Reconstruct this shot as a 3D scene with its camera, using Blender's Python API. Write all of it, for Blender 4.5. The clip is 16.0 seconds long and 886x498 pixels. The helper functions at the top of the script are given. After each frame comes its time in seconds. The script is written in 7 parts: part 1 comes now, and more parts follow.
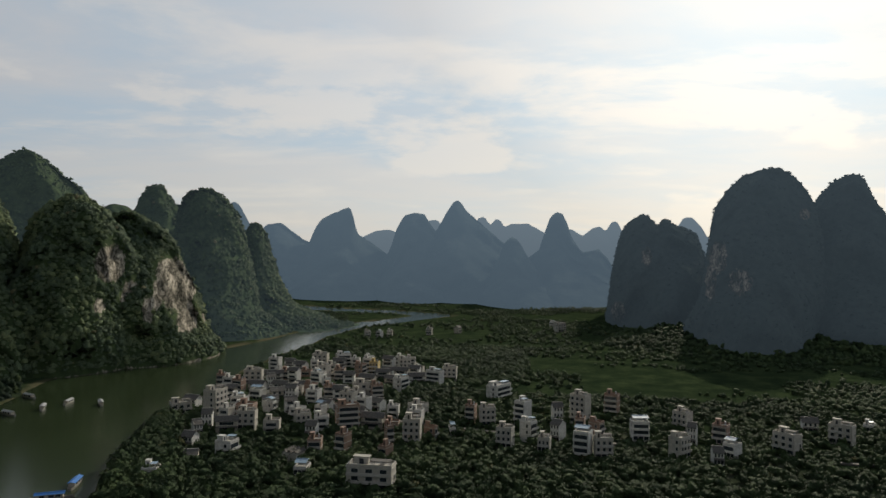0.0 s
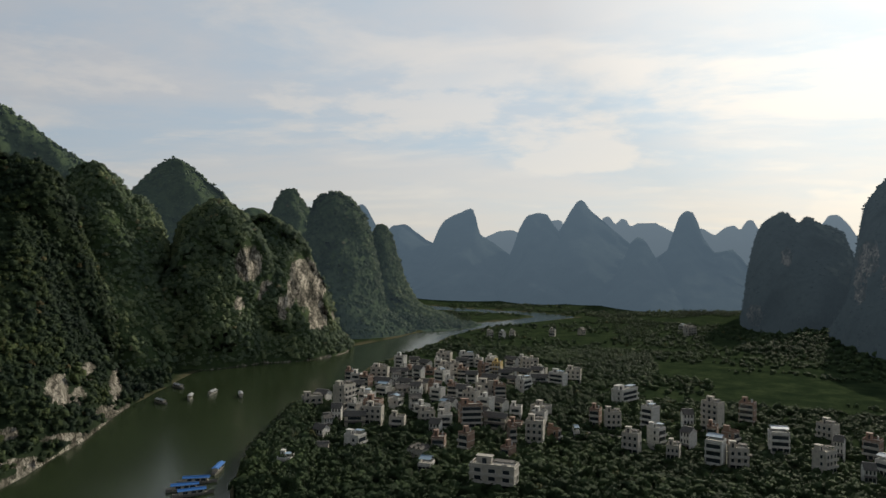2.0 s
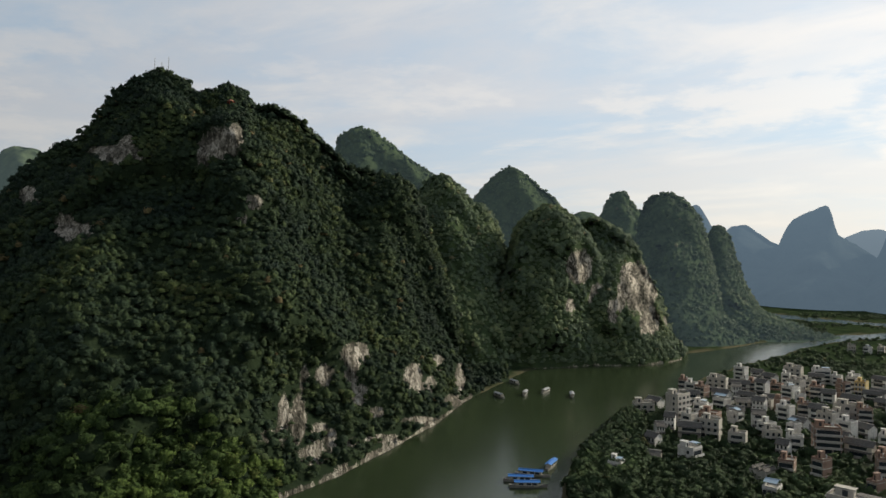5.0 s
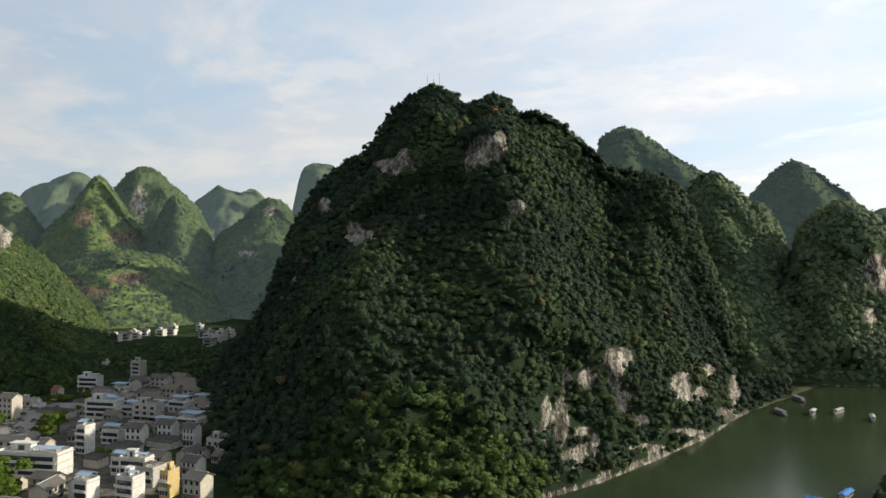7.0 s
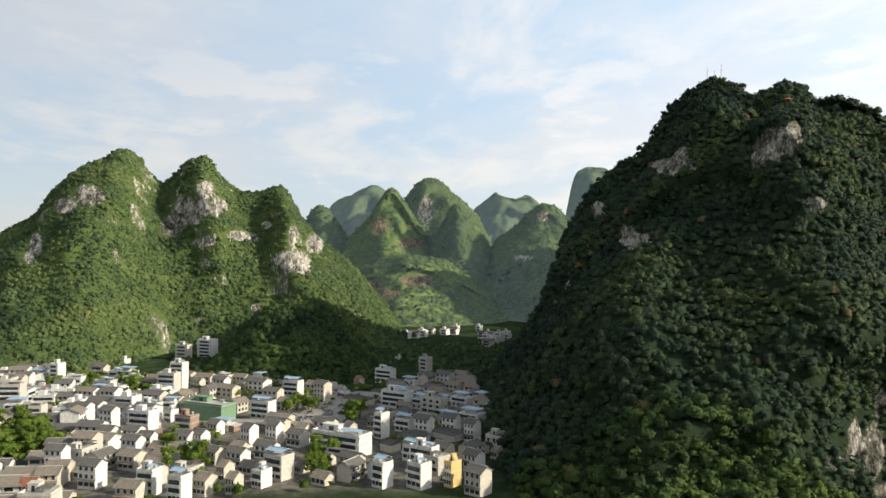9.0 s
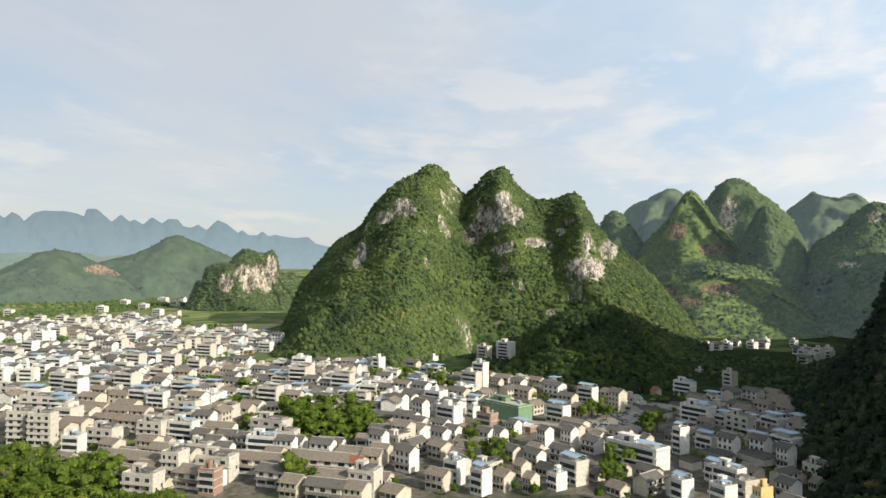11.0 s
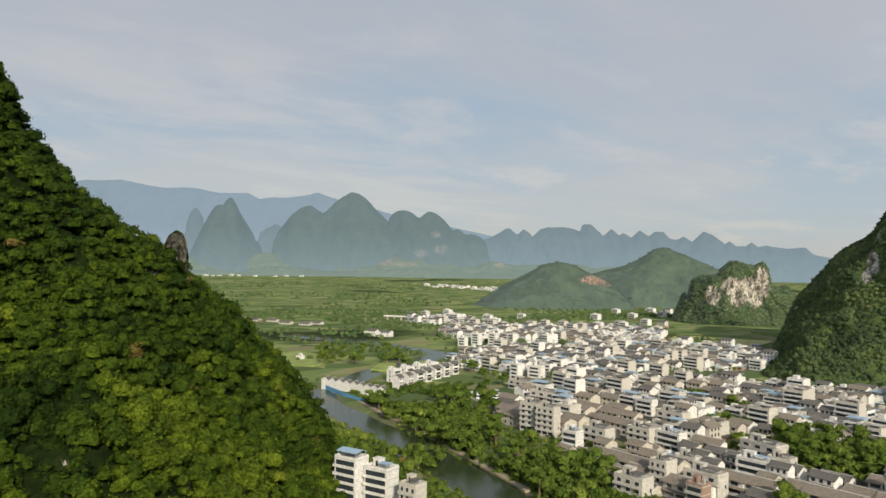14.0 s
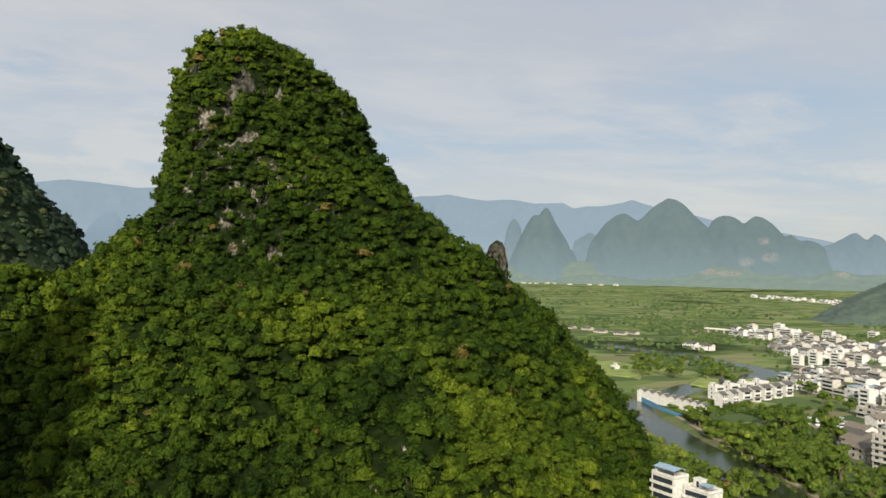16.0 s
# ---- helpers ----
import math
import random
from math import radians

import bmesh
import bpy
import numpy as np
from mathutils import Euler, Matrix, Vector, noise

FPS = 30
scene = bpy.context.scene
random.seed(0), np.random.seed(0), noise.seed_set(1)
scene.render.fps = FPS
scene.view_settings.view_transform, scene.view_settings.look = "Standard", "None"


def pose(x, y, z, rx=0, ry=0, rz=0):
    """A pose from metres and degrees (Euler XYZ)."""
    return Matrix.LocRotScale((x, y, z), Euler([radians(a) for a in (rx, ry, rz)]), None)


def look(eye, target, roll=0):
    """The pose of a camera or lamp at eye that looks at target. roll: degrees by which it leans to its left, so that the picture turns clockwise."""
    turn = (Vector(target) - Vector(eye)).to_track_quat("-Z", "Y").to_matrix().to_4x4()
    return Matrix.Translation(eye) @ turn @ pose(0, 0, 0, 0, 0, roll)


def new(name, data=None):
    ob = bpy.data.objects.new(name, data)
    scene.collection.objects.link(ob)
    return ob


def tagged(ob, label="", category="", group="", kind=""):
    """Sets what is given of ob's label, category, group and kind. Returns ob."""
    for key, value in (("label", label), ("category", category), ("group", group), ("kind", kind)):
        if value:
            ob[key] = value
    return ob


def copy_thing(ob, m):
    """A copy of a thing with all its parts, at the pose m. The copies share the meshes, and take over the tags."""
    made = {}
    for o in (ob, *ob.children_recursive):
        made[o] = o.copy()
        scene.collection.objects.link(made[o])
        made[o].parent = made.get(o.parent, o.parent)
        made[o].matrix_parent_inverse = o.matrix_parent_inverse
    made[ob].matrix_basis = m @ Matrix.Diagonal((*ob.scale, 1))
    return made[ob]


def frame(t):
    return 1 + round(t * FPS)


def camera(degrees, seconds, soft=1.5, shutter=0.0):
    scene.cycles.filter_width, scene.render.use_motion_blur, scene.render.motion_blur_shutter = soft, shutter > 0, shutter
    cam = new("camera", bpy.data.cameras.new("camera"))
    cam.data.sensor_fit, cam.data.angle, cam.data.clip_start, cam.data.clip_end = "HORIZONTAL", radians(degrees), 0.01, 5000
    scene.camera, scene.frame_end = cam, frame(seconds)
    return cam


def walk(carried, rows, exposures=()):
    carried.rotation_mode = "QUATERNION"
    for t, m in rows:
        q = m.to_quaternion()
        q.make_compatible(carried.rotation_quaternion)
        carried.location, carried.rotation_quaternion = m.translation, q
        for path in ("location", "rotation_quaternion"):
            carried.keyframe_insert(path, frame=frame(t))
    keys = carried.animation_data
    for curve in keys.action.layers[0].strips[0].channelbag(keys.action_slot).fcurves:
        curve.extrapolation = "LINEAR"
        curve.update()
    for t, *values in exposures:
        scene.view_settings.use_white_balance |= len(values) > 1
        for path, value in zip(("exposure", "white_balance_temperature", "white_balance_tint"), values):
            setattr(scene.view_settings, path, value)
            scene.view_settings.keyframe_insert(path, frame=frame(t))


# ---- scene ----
EYE = 90.0  # height of the camera over the valley floor, metres
cam = camera(63.03, 16.0)
walk(cam, [
    (0, pose(0, 0, EYE, 90.58, -0.66, -0.00)),
    (0.5, pose(0, 0, EYE, 90.58, -0.61, 0.41)),
    (1, pose(0, 0, EYE, 90.57, -0.62, 2.80)),
    (1.5, pose(0, 0, EYE, 90.53, -0.61, 5.74)),
    (2, pose(0, 0, EYE, 90.51, -0.64, 9.68)),
    (2.5, pose(0, 0, EYE, 90.51, -0.66, 12.42)),
    (3, pose(0, 0, EYE, 90.48, -0.63, 17.04)),
    (3.5, pose(0, 0, EYE, 90.46, -0.58, 21.63)),
    (4, pose(0, 0, EYE, 90.46, -0.58, 26.11)),
    (6.5, pose(0, 0, EYE, 90.52, -0.53, 50.54)),
    (7, pose(0, 0, EYE, 90.53, -0.51, 55.96)),
    (7.5, pose(0, 0, EYE, 90.58, -0.49, 61.40)),
    (8, pose(0, 0, EYE, 90.60, -0.47, 66.82)),
    (10.5, pose(0, 0, EYE, 90.94, -0.46, 94.16)),
    (11, pose(0, 0, EYE, 91.01, -0.51, 100.38)),
    (11.5, pose(0, 0, EYE, 91.08, -0.51, 106.58)),
    (12, pose(0, 0, EYE, 91.15, -0.57, 112.76)),
    (12.5, pose(0, 0, EYE, 91.24, -0.62, 118.89)),
    (13, pose(0, 0, EYE, 91.32, -0.72, 124.99)),
    (13.5, pose(0, 0, EYE, 91.42, -0.79, 131.47)),
    (14, pose(0, 0, EYE, 91.50, -0.85, 137.55)),
    (14.5, pose(0, 0, EYE, 91.58, -0.94, 143.69)),
    (15, pose(0, 0, EYE, 91.65, -0.97, 149.81)),
    (15.5, pose(0, 0, EYE, 91.69, -1.14, 155.97)),
    (16, pose(0, 0, EYE, 91.73, -1.22, 162.08)),
], exposures=[(0.0, -0.9), (4.0, -0.62), (7.0, 0.05), (8.0, 0.26), (10.5, 0.36), (12.0, 0.16), (13.0, 0.03), (14.5, -0.08), (15.2, -0.05), (16.0, 0.12)])

# ---- world and sun ----
def ramp_node(nt, stops):
    r = nt.nodes.new("ShaderNodeValToRGB")
    els = r.color_ramp.elements
    while len(els) < len(stops):
        els.new(0.5)
    for e, (p, c) in zip(els, stops):
        e.position, e.color = p, (*c, 1)
    return r


def noise_node(nt, scale, detail=5, rough=0.6, vector=None):
    n = nt.nodes.new("ShaderNodeTexNoise")
    n.inputs["Scale"].default_value, n.inputs["Detail"].default_value, n.inputs["Roughness"].default_value = scale, detail, rough
    if vector is None:
        g = nt.nodes.new("ShaderNodeNewGeometry")
        vector = g.outputs["Position"]
    nt.links.new(vector, n.inputs["Vector"])
    return n


def mix_color(nt, fac, a, b, kind="MIX"):
    m = nt.nodes.new("ShaderNodeMix")
    m.data_type, m.blend_type = "RGBA", kind
    for sock, v in ((m.inputs[0], fac), (m.inputs[6], a), (m.inputs[7], b)):
        if hasattr(v, "is_linked"):
            nt.links.new(v, sock)
        elif isinstance(v, (int, float)):
            sock.default_value = v
        else:
            sock.default_value = (*v, 1)
    return m.outputs[2]


SUN_AZ, SUN_EL = -26.0, 26.3
sun_dir = Vector((-math.sin(radians(SUN_AZ)) * math.cos(radians(SUN_EL)), math.cos(radians(SUN_AZ)) * math.cos(radians(SUN_EL)), math.sin(radians(SUN_EL))))


def make_world():
    world = bpy.data.worlds.new("sky")
    scene.world = world
    world.use_nodes = True
    nt = world.node_tree
    nt.nodes.clear()
    N, L = nt.nodes.new, nt.links.new
    out = N("ShaderNodeOutputWorld")
    sky = N("ShaderNodeTexSky")
    sky.sky_type, sky.sun_disc = "NISHITA", False
    sky.sun_elevation, sky.sun_rotation = radians(SUN_EL), radians(-SUN_AZ)
    sky.air_density, sky.dust_density, sky.altitude = 1.0, 1.0, 100
    bg = N("ShaderNodeBackground")
    bg.inputs["Strength"].default_value = 0.12
    L(sky.outputs[0], bg.inputs["Color"])
    # thin high cloud: the direction projected on a flat layer
    tc = N("ShaderNodeTexCoord")
    nrm = N("ShaderNodeVectorMath"); nrm.operation = "NORMALIZE"
    L(tc.outputs["Generated"], nrm.inputs[0])
    sep = N("ShaderNodeSeparateXYZ")
    L(nrm.outputs[0], sep.inputs[0])
    up = N("ShaderNodeMath"); up.operation = "MAXIMUM"; up.inputs[1].default_value = 0.0
    L(sep.outputs["Z"], up.inputs[0])
    lift = N("ShaderNodeMath"); lift.operation = "ADD"; lift.inputs[1].default_value = 0.1
    L(up.outputs[0], lift.inputs[0])
    comb = N("ShaderNodeCombineXYZ")
    for k in range(3):
        L(lift.outputs[0], comb.inputs[k])
    div = N("ShaderNodeVectorMath"); div.operation = "DIVIDE"
    L(nrm.outputs[0], div.inputs[0]); L(comb.outputs[0], div.inputs[1])
    def cloud_noise(scale, lo, hi, dist, off):
        mp = N("ShaderNodeMapping"); mp.inputs["Location"].default_value = off; mp.inputs["Rotation"].default_value = (0, 0, 0.5); mp.inputs["Scale"].default_value = (1.0, 1.5, 1.0)
        L(div.outputs[0], mp.inputs[0])
        n = N("ShaderNodeTexNoise"); n.inputs["Scale"].default_value = scale; n.inputs["Detail"].default_value = 10; n.inputs["Roughness"].default_value = 0.6; n.inputs["Distortion"].default_value = dist
        L(mp.outputs[0], n.inputs["Vector"])
        r = N("ShaderNodeMapRange"); r.interpolation_type = "SMOOTHSTEP"
        r.inputs["From Min"].default_value, r.inputs["From Max"].default_value = lo, hi
        L(n.outputs["Fac"], r.inputs["Value"])
        return r.outputs[0]
    broad = cloud_noise(0.42, 0.36, 0.64, 0.2, (2.0, 0.5, 0))
    puffs = cloud_noise(0.9, 0.47, 0.68, 0.3, (0.3, 3.1, 0))
    # the sky brightens towards the sun
    dot = N("ShaderNodeVectorMath"); dot.operation = "DOT_PRODUCT"; dot.inputs[1].default_value = sun_dir
    L(nrm.outputs[0], dot.inputs[0])
    half = N("ShaderNodeMath"); half.operation = "MULTIPLY_ADD"; half.inputs[1].default_value = 0.5; half.inputs[2].default_value = 0.5
    L(dot.outputs["Value"], half.inputs[0])
    glow = ramp_node(nt, [(0.07, (0.205,) * 3), (0.25, (0.22,) * 3), (0.62, (0.325,) * 3), (0.84, (0.43,) * 3), (0.945, (0.52,) * 3), (1.0, (0.8,) * 3)])
    L(half.outputs[0], glow.inputs[0])
    power = N("ShaderNodeMath"); power.operation = "MULTIPLY"; power.inputs[1].default_value = 2.6
    L(glow.outputs[0], power.inputs[0])
    haze_col = mix_color(nt, broad, (0.68, 0.86, 1.04), (0.92, 0.94, 0.98))
    haze_col = mix_color(nt, puffs, haze_col, (1.07, 1.055, 1.04))
    # heaped cloud low over the hills
    flat = N("ShaderNodeVectorMath"); flat.operation = "MULTIPLY"; flat.inputs[1].default_value = (1.0, 1.0, 3.2)
    L(nrm.outputs[0], flat.inputs[0])
    heap = N("ShaderNodeTexNoise"); heap.inputs["Scale"].default_value = 3.4; heap.inputs["Detail"].default_value = 9; heap.inputs["Roughness"].default_value = 0.58
    L(flat.outputs[0], heap.inputs["Vector"])
    heaps = N("ShaderNodeMapRange"); heaps.interpolation_type = "SMOOTHSTEP"
    heaps.inputs["From Min"].default_value, heaps.inputs["From Max"].default_value = 0.54, 0.62
    L(heap.outputs["Fac"], heaps.inputs["Value"])
    band = ramp_node(nt, [(0.0, (0,) * 3), (0.1, (0.9,) * 3), (0.2, (0.8,) * 3), (0.33, (0.0,) * 3)])
    L(up.outputs[0], band.inputs[0])
    heaped = N("ShaderNodeMath"); heaped.operation = "MULTIPLY"
    L(heaps.outputs[0], heaped.inputs[0]); L(band.outputs[0], heaped.inputs[1])
    haze_col = mix_color(nt, heaped.outputs[0], haze_col, (1.12, 1.085, 1.05))
    low = N("ShaderNodeMapRange"); low.inputs["From Min"].default_value, low.inputs["From Max"].default_value = 0.0, 0.22
    low.inputs["To Min"].default_value, low.inputs["To Max"].default_value = 0.55, 0.0
    L(up.outputs[0], low.inputs["Value"])
    haze_col = mix_color(nt, low.outputs[0], haze_col, (1.02, 0.98, 0.93))
    warm = ramp_node(nt, [(0.7, (1, 1, 1)), (0.93, (1.02, 1.0, 0.96)), (1.0, (1.06, 1.0, 0.89))])
    L(half.outputs[0], warm.inputs[0])
    haze_col = mix_color(nt, 1.0, haze_col, warm.outputs[0], "MULTIPLY")
    cloud = N("ShaderNodeBackground")
    zen = N("ShaderNodeMapRange"); zen.inputs["From Min"].default_value, zen.inputs["From Max"].default_value = 0.4, 0.85
    zen.inputs["To Min"].default_value, zen.inputs["To Max"].default_value = 1.0, 0.38
    L(sep.outputs["Z"], zen.inputs["Value"])
    total = N("ShaderNodeMath"); total.operation = "MULTIPLY"
    L(power.outputs[0], total.inputs[0]); L(zen.outputs[0], total.inputs[1])
    L(haze_col, cloud.inputs["Color"]); L(total.outputs[0], cloud.inputs["Strength"])
    mix = N("ShaderNodeMixShader"); mix.inputs[0].default_value = 0.82
    L(bg.outputs[0], mix.inputs[1]); L(cloud.outputs[0], mix.inputs[2])
    L(mix.outputs[0], out.inputs[0])


make_world()
sun_data = bpy.data.lights.new("sun", "SUN")
sun_data.energy, sun_data.angle, sun_data.color = 5.0, radians(0.6), (1.0, 0.9, 0.73)
sun = new("sun", sun_data)
sun.matrix_world = look(sun_dir * 500, (0, 0, 0))


# ---- helpers for shapes ----
def polar(az, d):
    a = np.radians(az)
    return -np.sin(a) * d, np.cos(a) * d


_rs = np.random.RandomState(5)
_lattice = _rs.rand(64, 64, 64)


def vnoise(x, y, z):
    """Smooth value noise on numpy arrays, about 0..1."""
    xi, yi, zi = np.floor(x).astype(int), np.floor(y).astype(int), np.floor(z).astype(int)
    fx, fy, fz = x - xi, y - yi, z - zi
    fx, fy, fz = fx * fx * (3 - 2 * fx), fy * fy * (3 - 2 * fy), fz * fz * (3 - 2 * fz)
    def at(i, j, k):
        return _lattice[(xi + i) % 64, (yi + j) % 64, (zi + k) % 64]
    def mix(a, b, f):
        return a + (b - a) * f
    return mix(mix(mix(at(0, 0, 0), at(1, 0, 0), fx), mix(at(0, 1, 0), at(1, 1, 0), fx), fy),
               mix(mix(at(0, 0, 1), at(1, 0, 1), fx), mix(at(0, 1, 1), at(1, 1, 1), fx), fy), fz)


def fbm(x, y, z, size, octaves=4):
    """Fractal noise, about -1..1; size is the largest feature in metres."""
    total, amp, norm, f = 0, 1.0, 0, 1.0 / size
    for o in range(octaves):
        total = total + amp * (vnoise(x * f + 17.3 * o, y * f + 5.1 * o, z * f + 9.7 * o) * 2 - 1)
        norm += amp
        amp, f = amp * 0.5, f * 2.03
    return total / norm * 1.6


def smooth(a, b, x):
    t = np.clip((x - a) / (b - a), 0, 1)
    return t * t * (3 - 2 * t)


def np_mesh(name, verts, faces, material, smooth_shade=True, attrs=None):
    """A mesh from numpy vertices (n,3) and faces (m,3 or 4)."""
    me = bpy.data.meshes.new(name)
    k = faces.shape[1]
    me.vertices.add(len(verts))
    me.vertices.foreach_set("co", verts.astype(np.float32).ravel())
    me.loops.add(faces.size)
    me.loops.foreach_set("vertex_index", faces.astype(np.int32).ravel())
    me.polygons.add(len(faces))
    me.polygons.foreach_set("loop_start", np.arange(0, faces.size, k, dtype=np.int32))
    me.update(calc_edges=True)
    me.polygons.foreach_set("use_smooth", np.full(len(faces), smooth_shade))
    for key, val in (attrs or {}).items():
        if val.ndim > 1:
            at = me.attributes.new(key, "FLOAT_VECTOR", "POINT")
            at.data.foreach_set("vector", val.astype(np.float32).ravel())
            continue
        at = me.attributes.new(key, "FLOAT", "POINT")
        at.data.foreach_set("value", val.astype(np.float32))
    me.materials.append(material)
    me.validate()
    return me


# ---- materials ----
def material(name):
    m = bpy.data.materials.new(name)
    m.use_nodes = True
    nt = m.node_tree
    return m, nt, nt.nodes["Principled BSDF"]


def bump(nt, bsdf, height, strength, dist):
    b = nt.nodes.new("ShaderNodeBump")
    b.inputs["Strength"].default_value, b.inputs["Distance"].default_value = strength, dist
    nt.links.new(height, b.inputs["Height"])
    nt.links.new(b.outputs[0], bsdf.inputs["Normal"])


def attr(nt, name):
    a = nt.nodes.new("ShaderNodeAttribute")
    a.attribute_name = name
    return a.outputs["Fac"]


def slope_material(name, dark, mid, light, rock_a=(0.17, 0.16, 0.145), rock_b=(0.5, 0.47, 0.42), scale=0.12, haze=None, haze_glow=0.0, haze_low=1.35, haze_high=0.7):
    """Wooded limestone: leaf greens with rock showing where the rock attribute says."""
    m, nt, b = material(name)
    n = noise_node(nt, scale, 6, 0.65)
    green = ramp_node(nt, [(0.3, dark), (0.52, mid), (0.75, light)])
    nt.links.new(n.outputs["Fac"], green.inputs[0])
    # rock weathers in streaks down the face
    g = nt.nodes.new("ShaderNodeNewGeometry")
    level = nt.nodes.new("ShaderNodeSeparateXYZ")
    nt.links.new(g.outputs["Position"], level.inputs[0])
    face = nt.nodes.new("ShaderNodeCombineXYZ")
    nt.links.new(attr(nt, "along"), face.inputs["X"]); nt.links.new(level.outputs["Z"], face.inputs["Z"])
    warp = noise_node(nt, 0.12, 4, 0.6)
    push = nt.nodes.new("ShaderNodeVectorMath"); push.operation = "MULTIPLY_ADD"; push.inputs[1].default_value = (9, 9, 14)
    nt.links.new(warp.outputs["Color"], push.inputs[0]); nt.links.new(face.outputs[0], push.inputs[2])
    mp = nt.nodes.new("ShaderNodeMapping")
    nt.links.new(push.outputs[0], mp.inputs[0])
    mp.inputs["Scale"].default_value = (1, 1, 0.55)
    rn = noise_node(nt, 0.16, 8, 0.7, mp.outputs[0])
    rock = ramp_node(nt, [(0.38, (0.05, 0.052, 0.044)), (0.48, rock_a), (0.58, rock_b)])
    nt.links.new(rn.outputs["Fac"], rock.inputs[0])
    mp2 = nt.nodes.new("ShaderNodeMapping")
    nt.links.new(push.outputs[0], mp2.inputs[0])
    mp2.inputs["Scale"].default_value = (1, 1, 0.3)
    fine = noise_node(nt, 0.7, 6, 0.75, mp2.outputs[0])
    streaks = ramp_node(nt, [(0.42, (0.22, 0.22, 0.2)), (0.5, (0.72, 0.7, 0.66)), (0.6, (1.2, 1.18, 1.12))])
    nt.links.new(fine.outputs["Fac"], streaks.inputs[0])
    rock_col = mix_color(nt, 1.0, rock.outputs[0], streaks.outputs[0], "MULTIPLY")
    # ledges and creepers break up the edge of the bare rock
    edge = noise_node(nt, 0.3, 8, 0.75, mp.outputs[0])
    lean = nt.nodes.new("ShaderNodeMath"); lean.operation = "MULTIPLY_ADD"; lean.inputs[1].default_value = 1.1
    nt.links.new(edge.outputs["Fac"], lean.inputs[0]); nt.links.new(attr(nt, "rock"), lean.inputs[2])
    bare = nt.nodes.new("ShaderNodeMapRange"); bare.interpolation_type = "SMOOTHSTEP"
    bare.inputs["From Min"].default_value, bare.inputs["From Max"].default_value = 1.0, 1.1
    nt.links.new(lean.outputs[0], bare.inputs["Value"])
    col = mix_color(nt, bare.outputs[0], green.outputs[0], rock_col)
    nt.links.new(col, b.inputs["Base Color"])
    b.inputs["Roughness"].default_value = 0.9
    b.inputs["Specular IOR Level"].default_value = 0.02
    bn = noise_node(nt, 0.35, 6, 0.7)
    bump(nt, b, bn.outputs["Fac"], 0.6, 1.5)
    # distance haze is put on as a glow of the surface, varied with height
    if haze:
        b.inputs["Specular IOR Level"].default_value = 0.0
        b.inputs["Emission Color"].default_value = (*haze, 1)
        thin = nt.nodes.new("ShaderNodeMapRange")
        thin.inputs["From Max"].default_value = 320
        thin.inputs["To Min"].default_value, thin.inputs["To Max"].default_value = haze_glow * haze_low, haze_glow * haze_high
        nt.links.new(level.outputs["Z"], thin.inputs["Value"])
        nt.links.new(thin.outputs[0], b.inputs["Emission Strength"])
    return m


# haze colours that distant slopes and trees give off themselves
HAZE_BLUE, HAZE_VALE, HAZE_PLAIN = (0.46, 0.64, 0.78), (0.55, 0.75, 0.88), (0.7, 0.86, 0.88)
mat_far_r = slope_material("hazy_tower_slope", (0.03, 0.04, 0.042), (0.042, 0.054, 0.054), (0.055, 0.068, 0.064), (0.08, 0.075, 0.07), (0.3, 0.26, 0.23), haze=HAZE_BLUE, haze_glow=0.125, haze_low=0.5, haze_high=1.15)
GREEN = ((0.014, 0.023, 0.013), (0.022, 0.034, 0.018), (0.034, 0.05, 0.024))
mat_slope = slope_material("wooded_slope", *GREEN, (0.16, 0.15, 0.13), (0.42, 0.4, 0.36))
# kept near black so that the ground between crowns reads as deep shade
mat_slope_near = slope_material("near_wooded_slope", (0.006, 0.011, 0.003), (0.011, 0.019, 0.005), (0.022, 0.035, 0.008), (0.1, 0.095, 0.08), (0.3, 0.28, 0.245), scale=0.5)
mat_slope_terrace = slope_material("terraced_slope", (0.075, 0.105, 0.04), (0.12, 0.165, 0.05), (0.19, 0.235, 0.065), (0.17, 0.135, 0.085), (0.26, 0.2, 0.13), haze=HAZE_VALE, haze_glow=0.022)
mat_far_v = slope_material("valley_end_slope", (0.05, 0.07, 0.04), (0.075, 0.1, 0.055), (0.1, 0.13, 0.065), (0.14, 0.13, 0.11), (0.3, 0.28, 0.25), scale=0.05, haze=HAZE_VALE, haze_glow=0.085)
# lighter copy of the wooded slope: sunlight is put into its greens
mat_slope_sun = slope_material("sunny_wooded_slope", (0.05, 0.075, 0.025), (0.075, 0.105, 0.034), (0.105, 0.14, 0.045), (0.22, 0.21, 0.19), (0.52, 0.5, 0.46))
mat_slope_haze = slope_material("valley_slope", (0.045, 0.065, 0.034), (0.07, 0.098, 0.045), (0.1, 0.13, 0.056), (0.24, 0.21, 0.17), (0.55, 0.5, 0.43), haze=HAZE_VALE, haze_glow=0.038)
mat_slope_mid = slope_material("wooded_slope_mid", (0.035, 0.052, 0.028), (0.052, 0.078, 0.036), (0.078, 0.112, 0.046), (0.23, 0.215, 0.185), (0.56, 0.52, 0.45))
mat_slope_blue = slope_material("distant_wooded_slope", (0.04, 0.06, 0.034), (0.06, 0.085, 0.042), (0.085, 0.115, 0.052), (0.1, 0.105, 0.1), (0.2, 0.185, 0.17), haze=HAZE_BLUE, haze_glow=0.045)
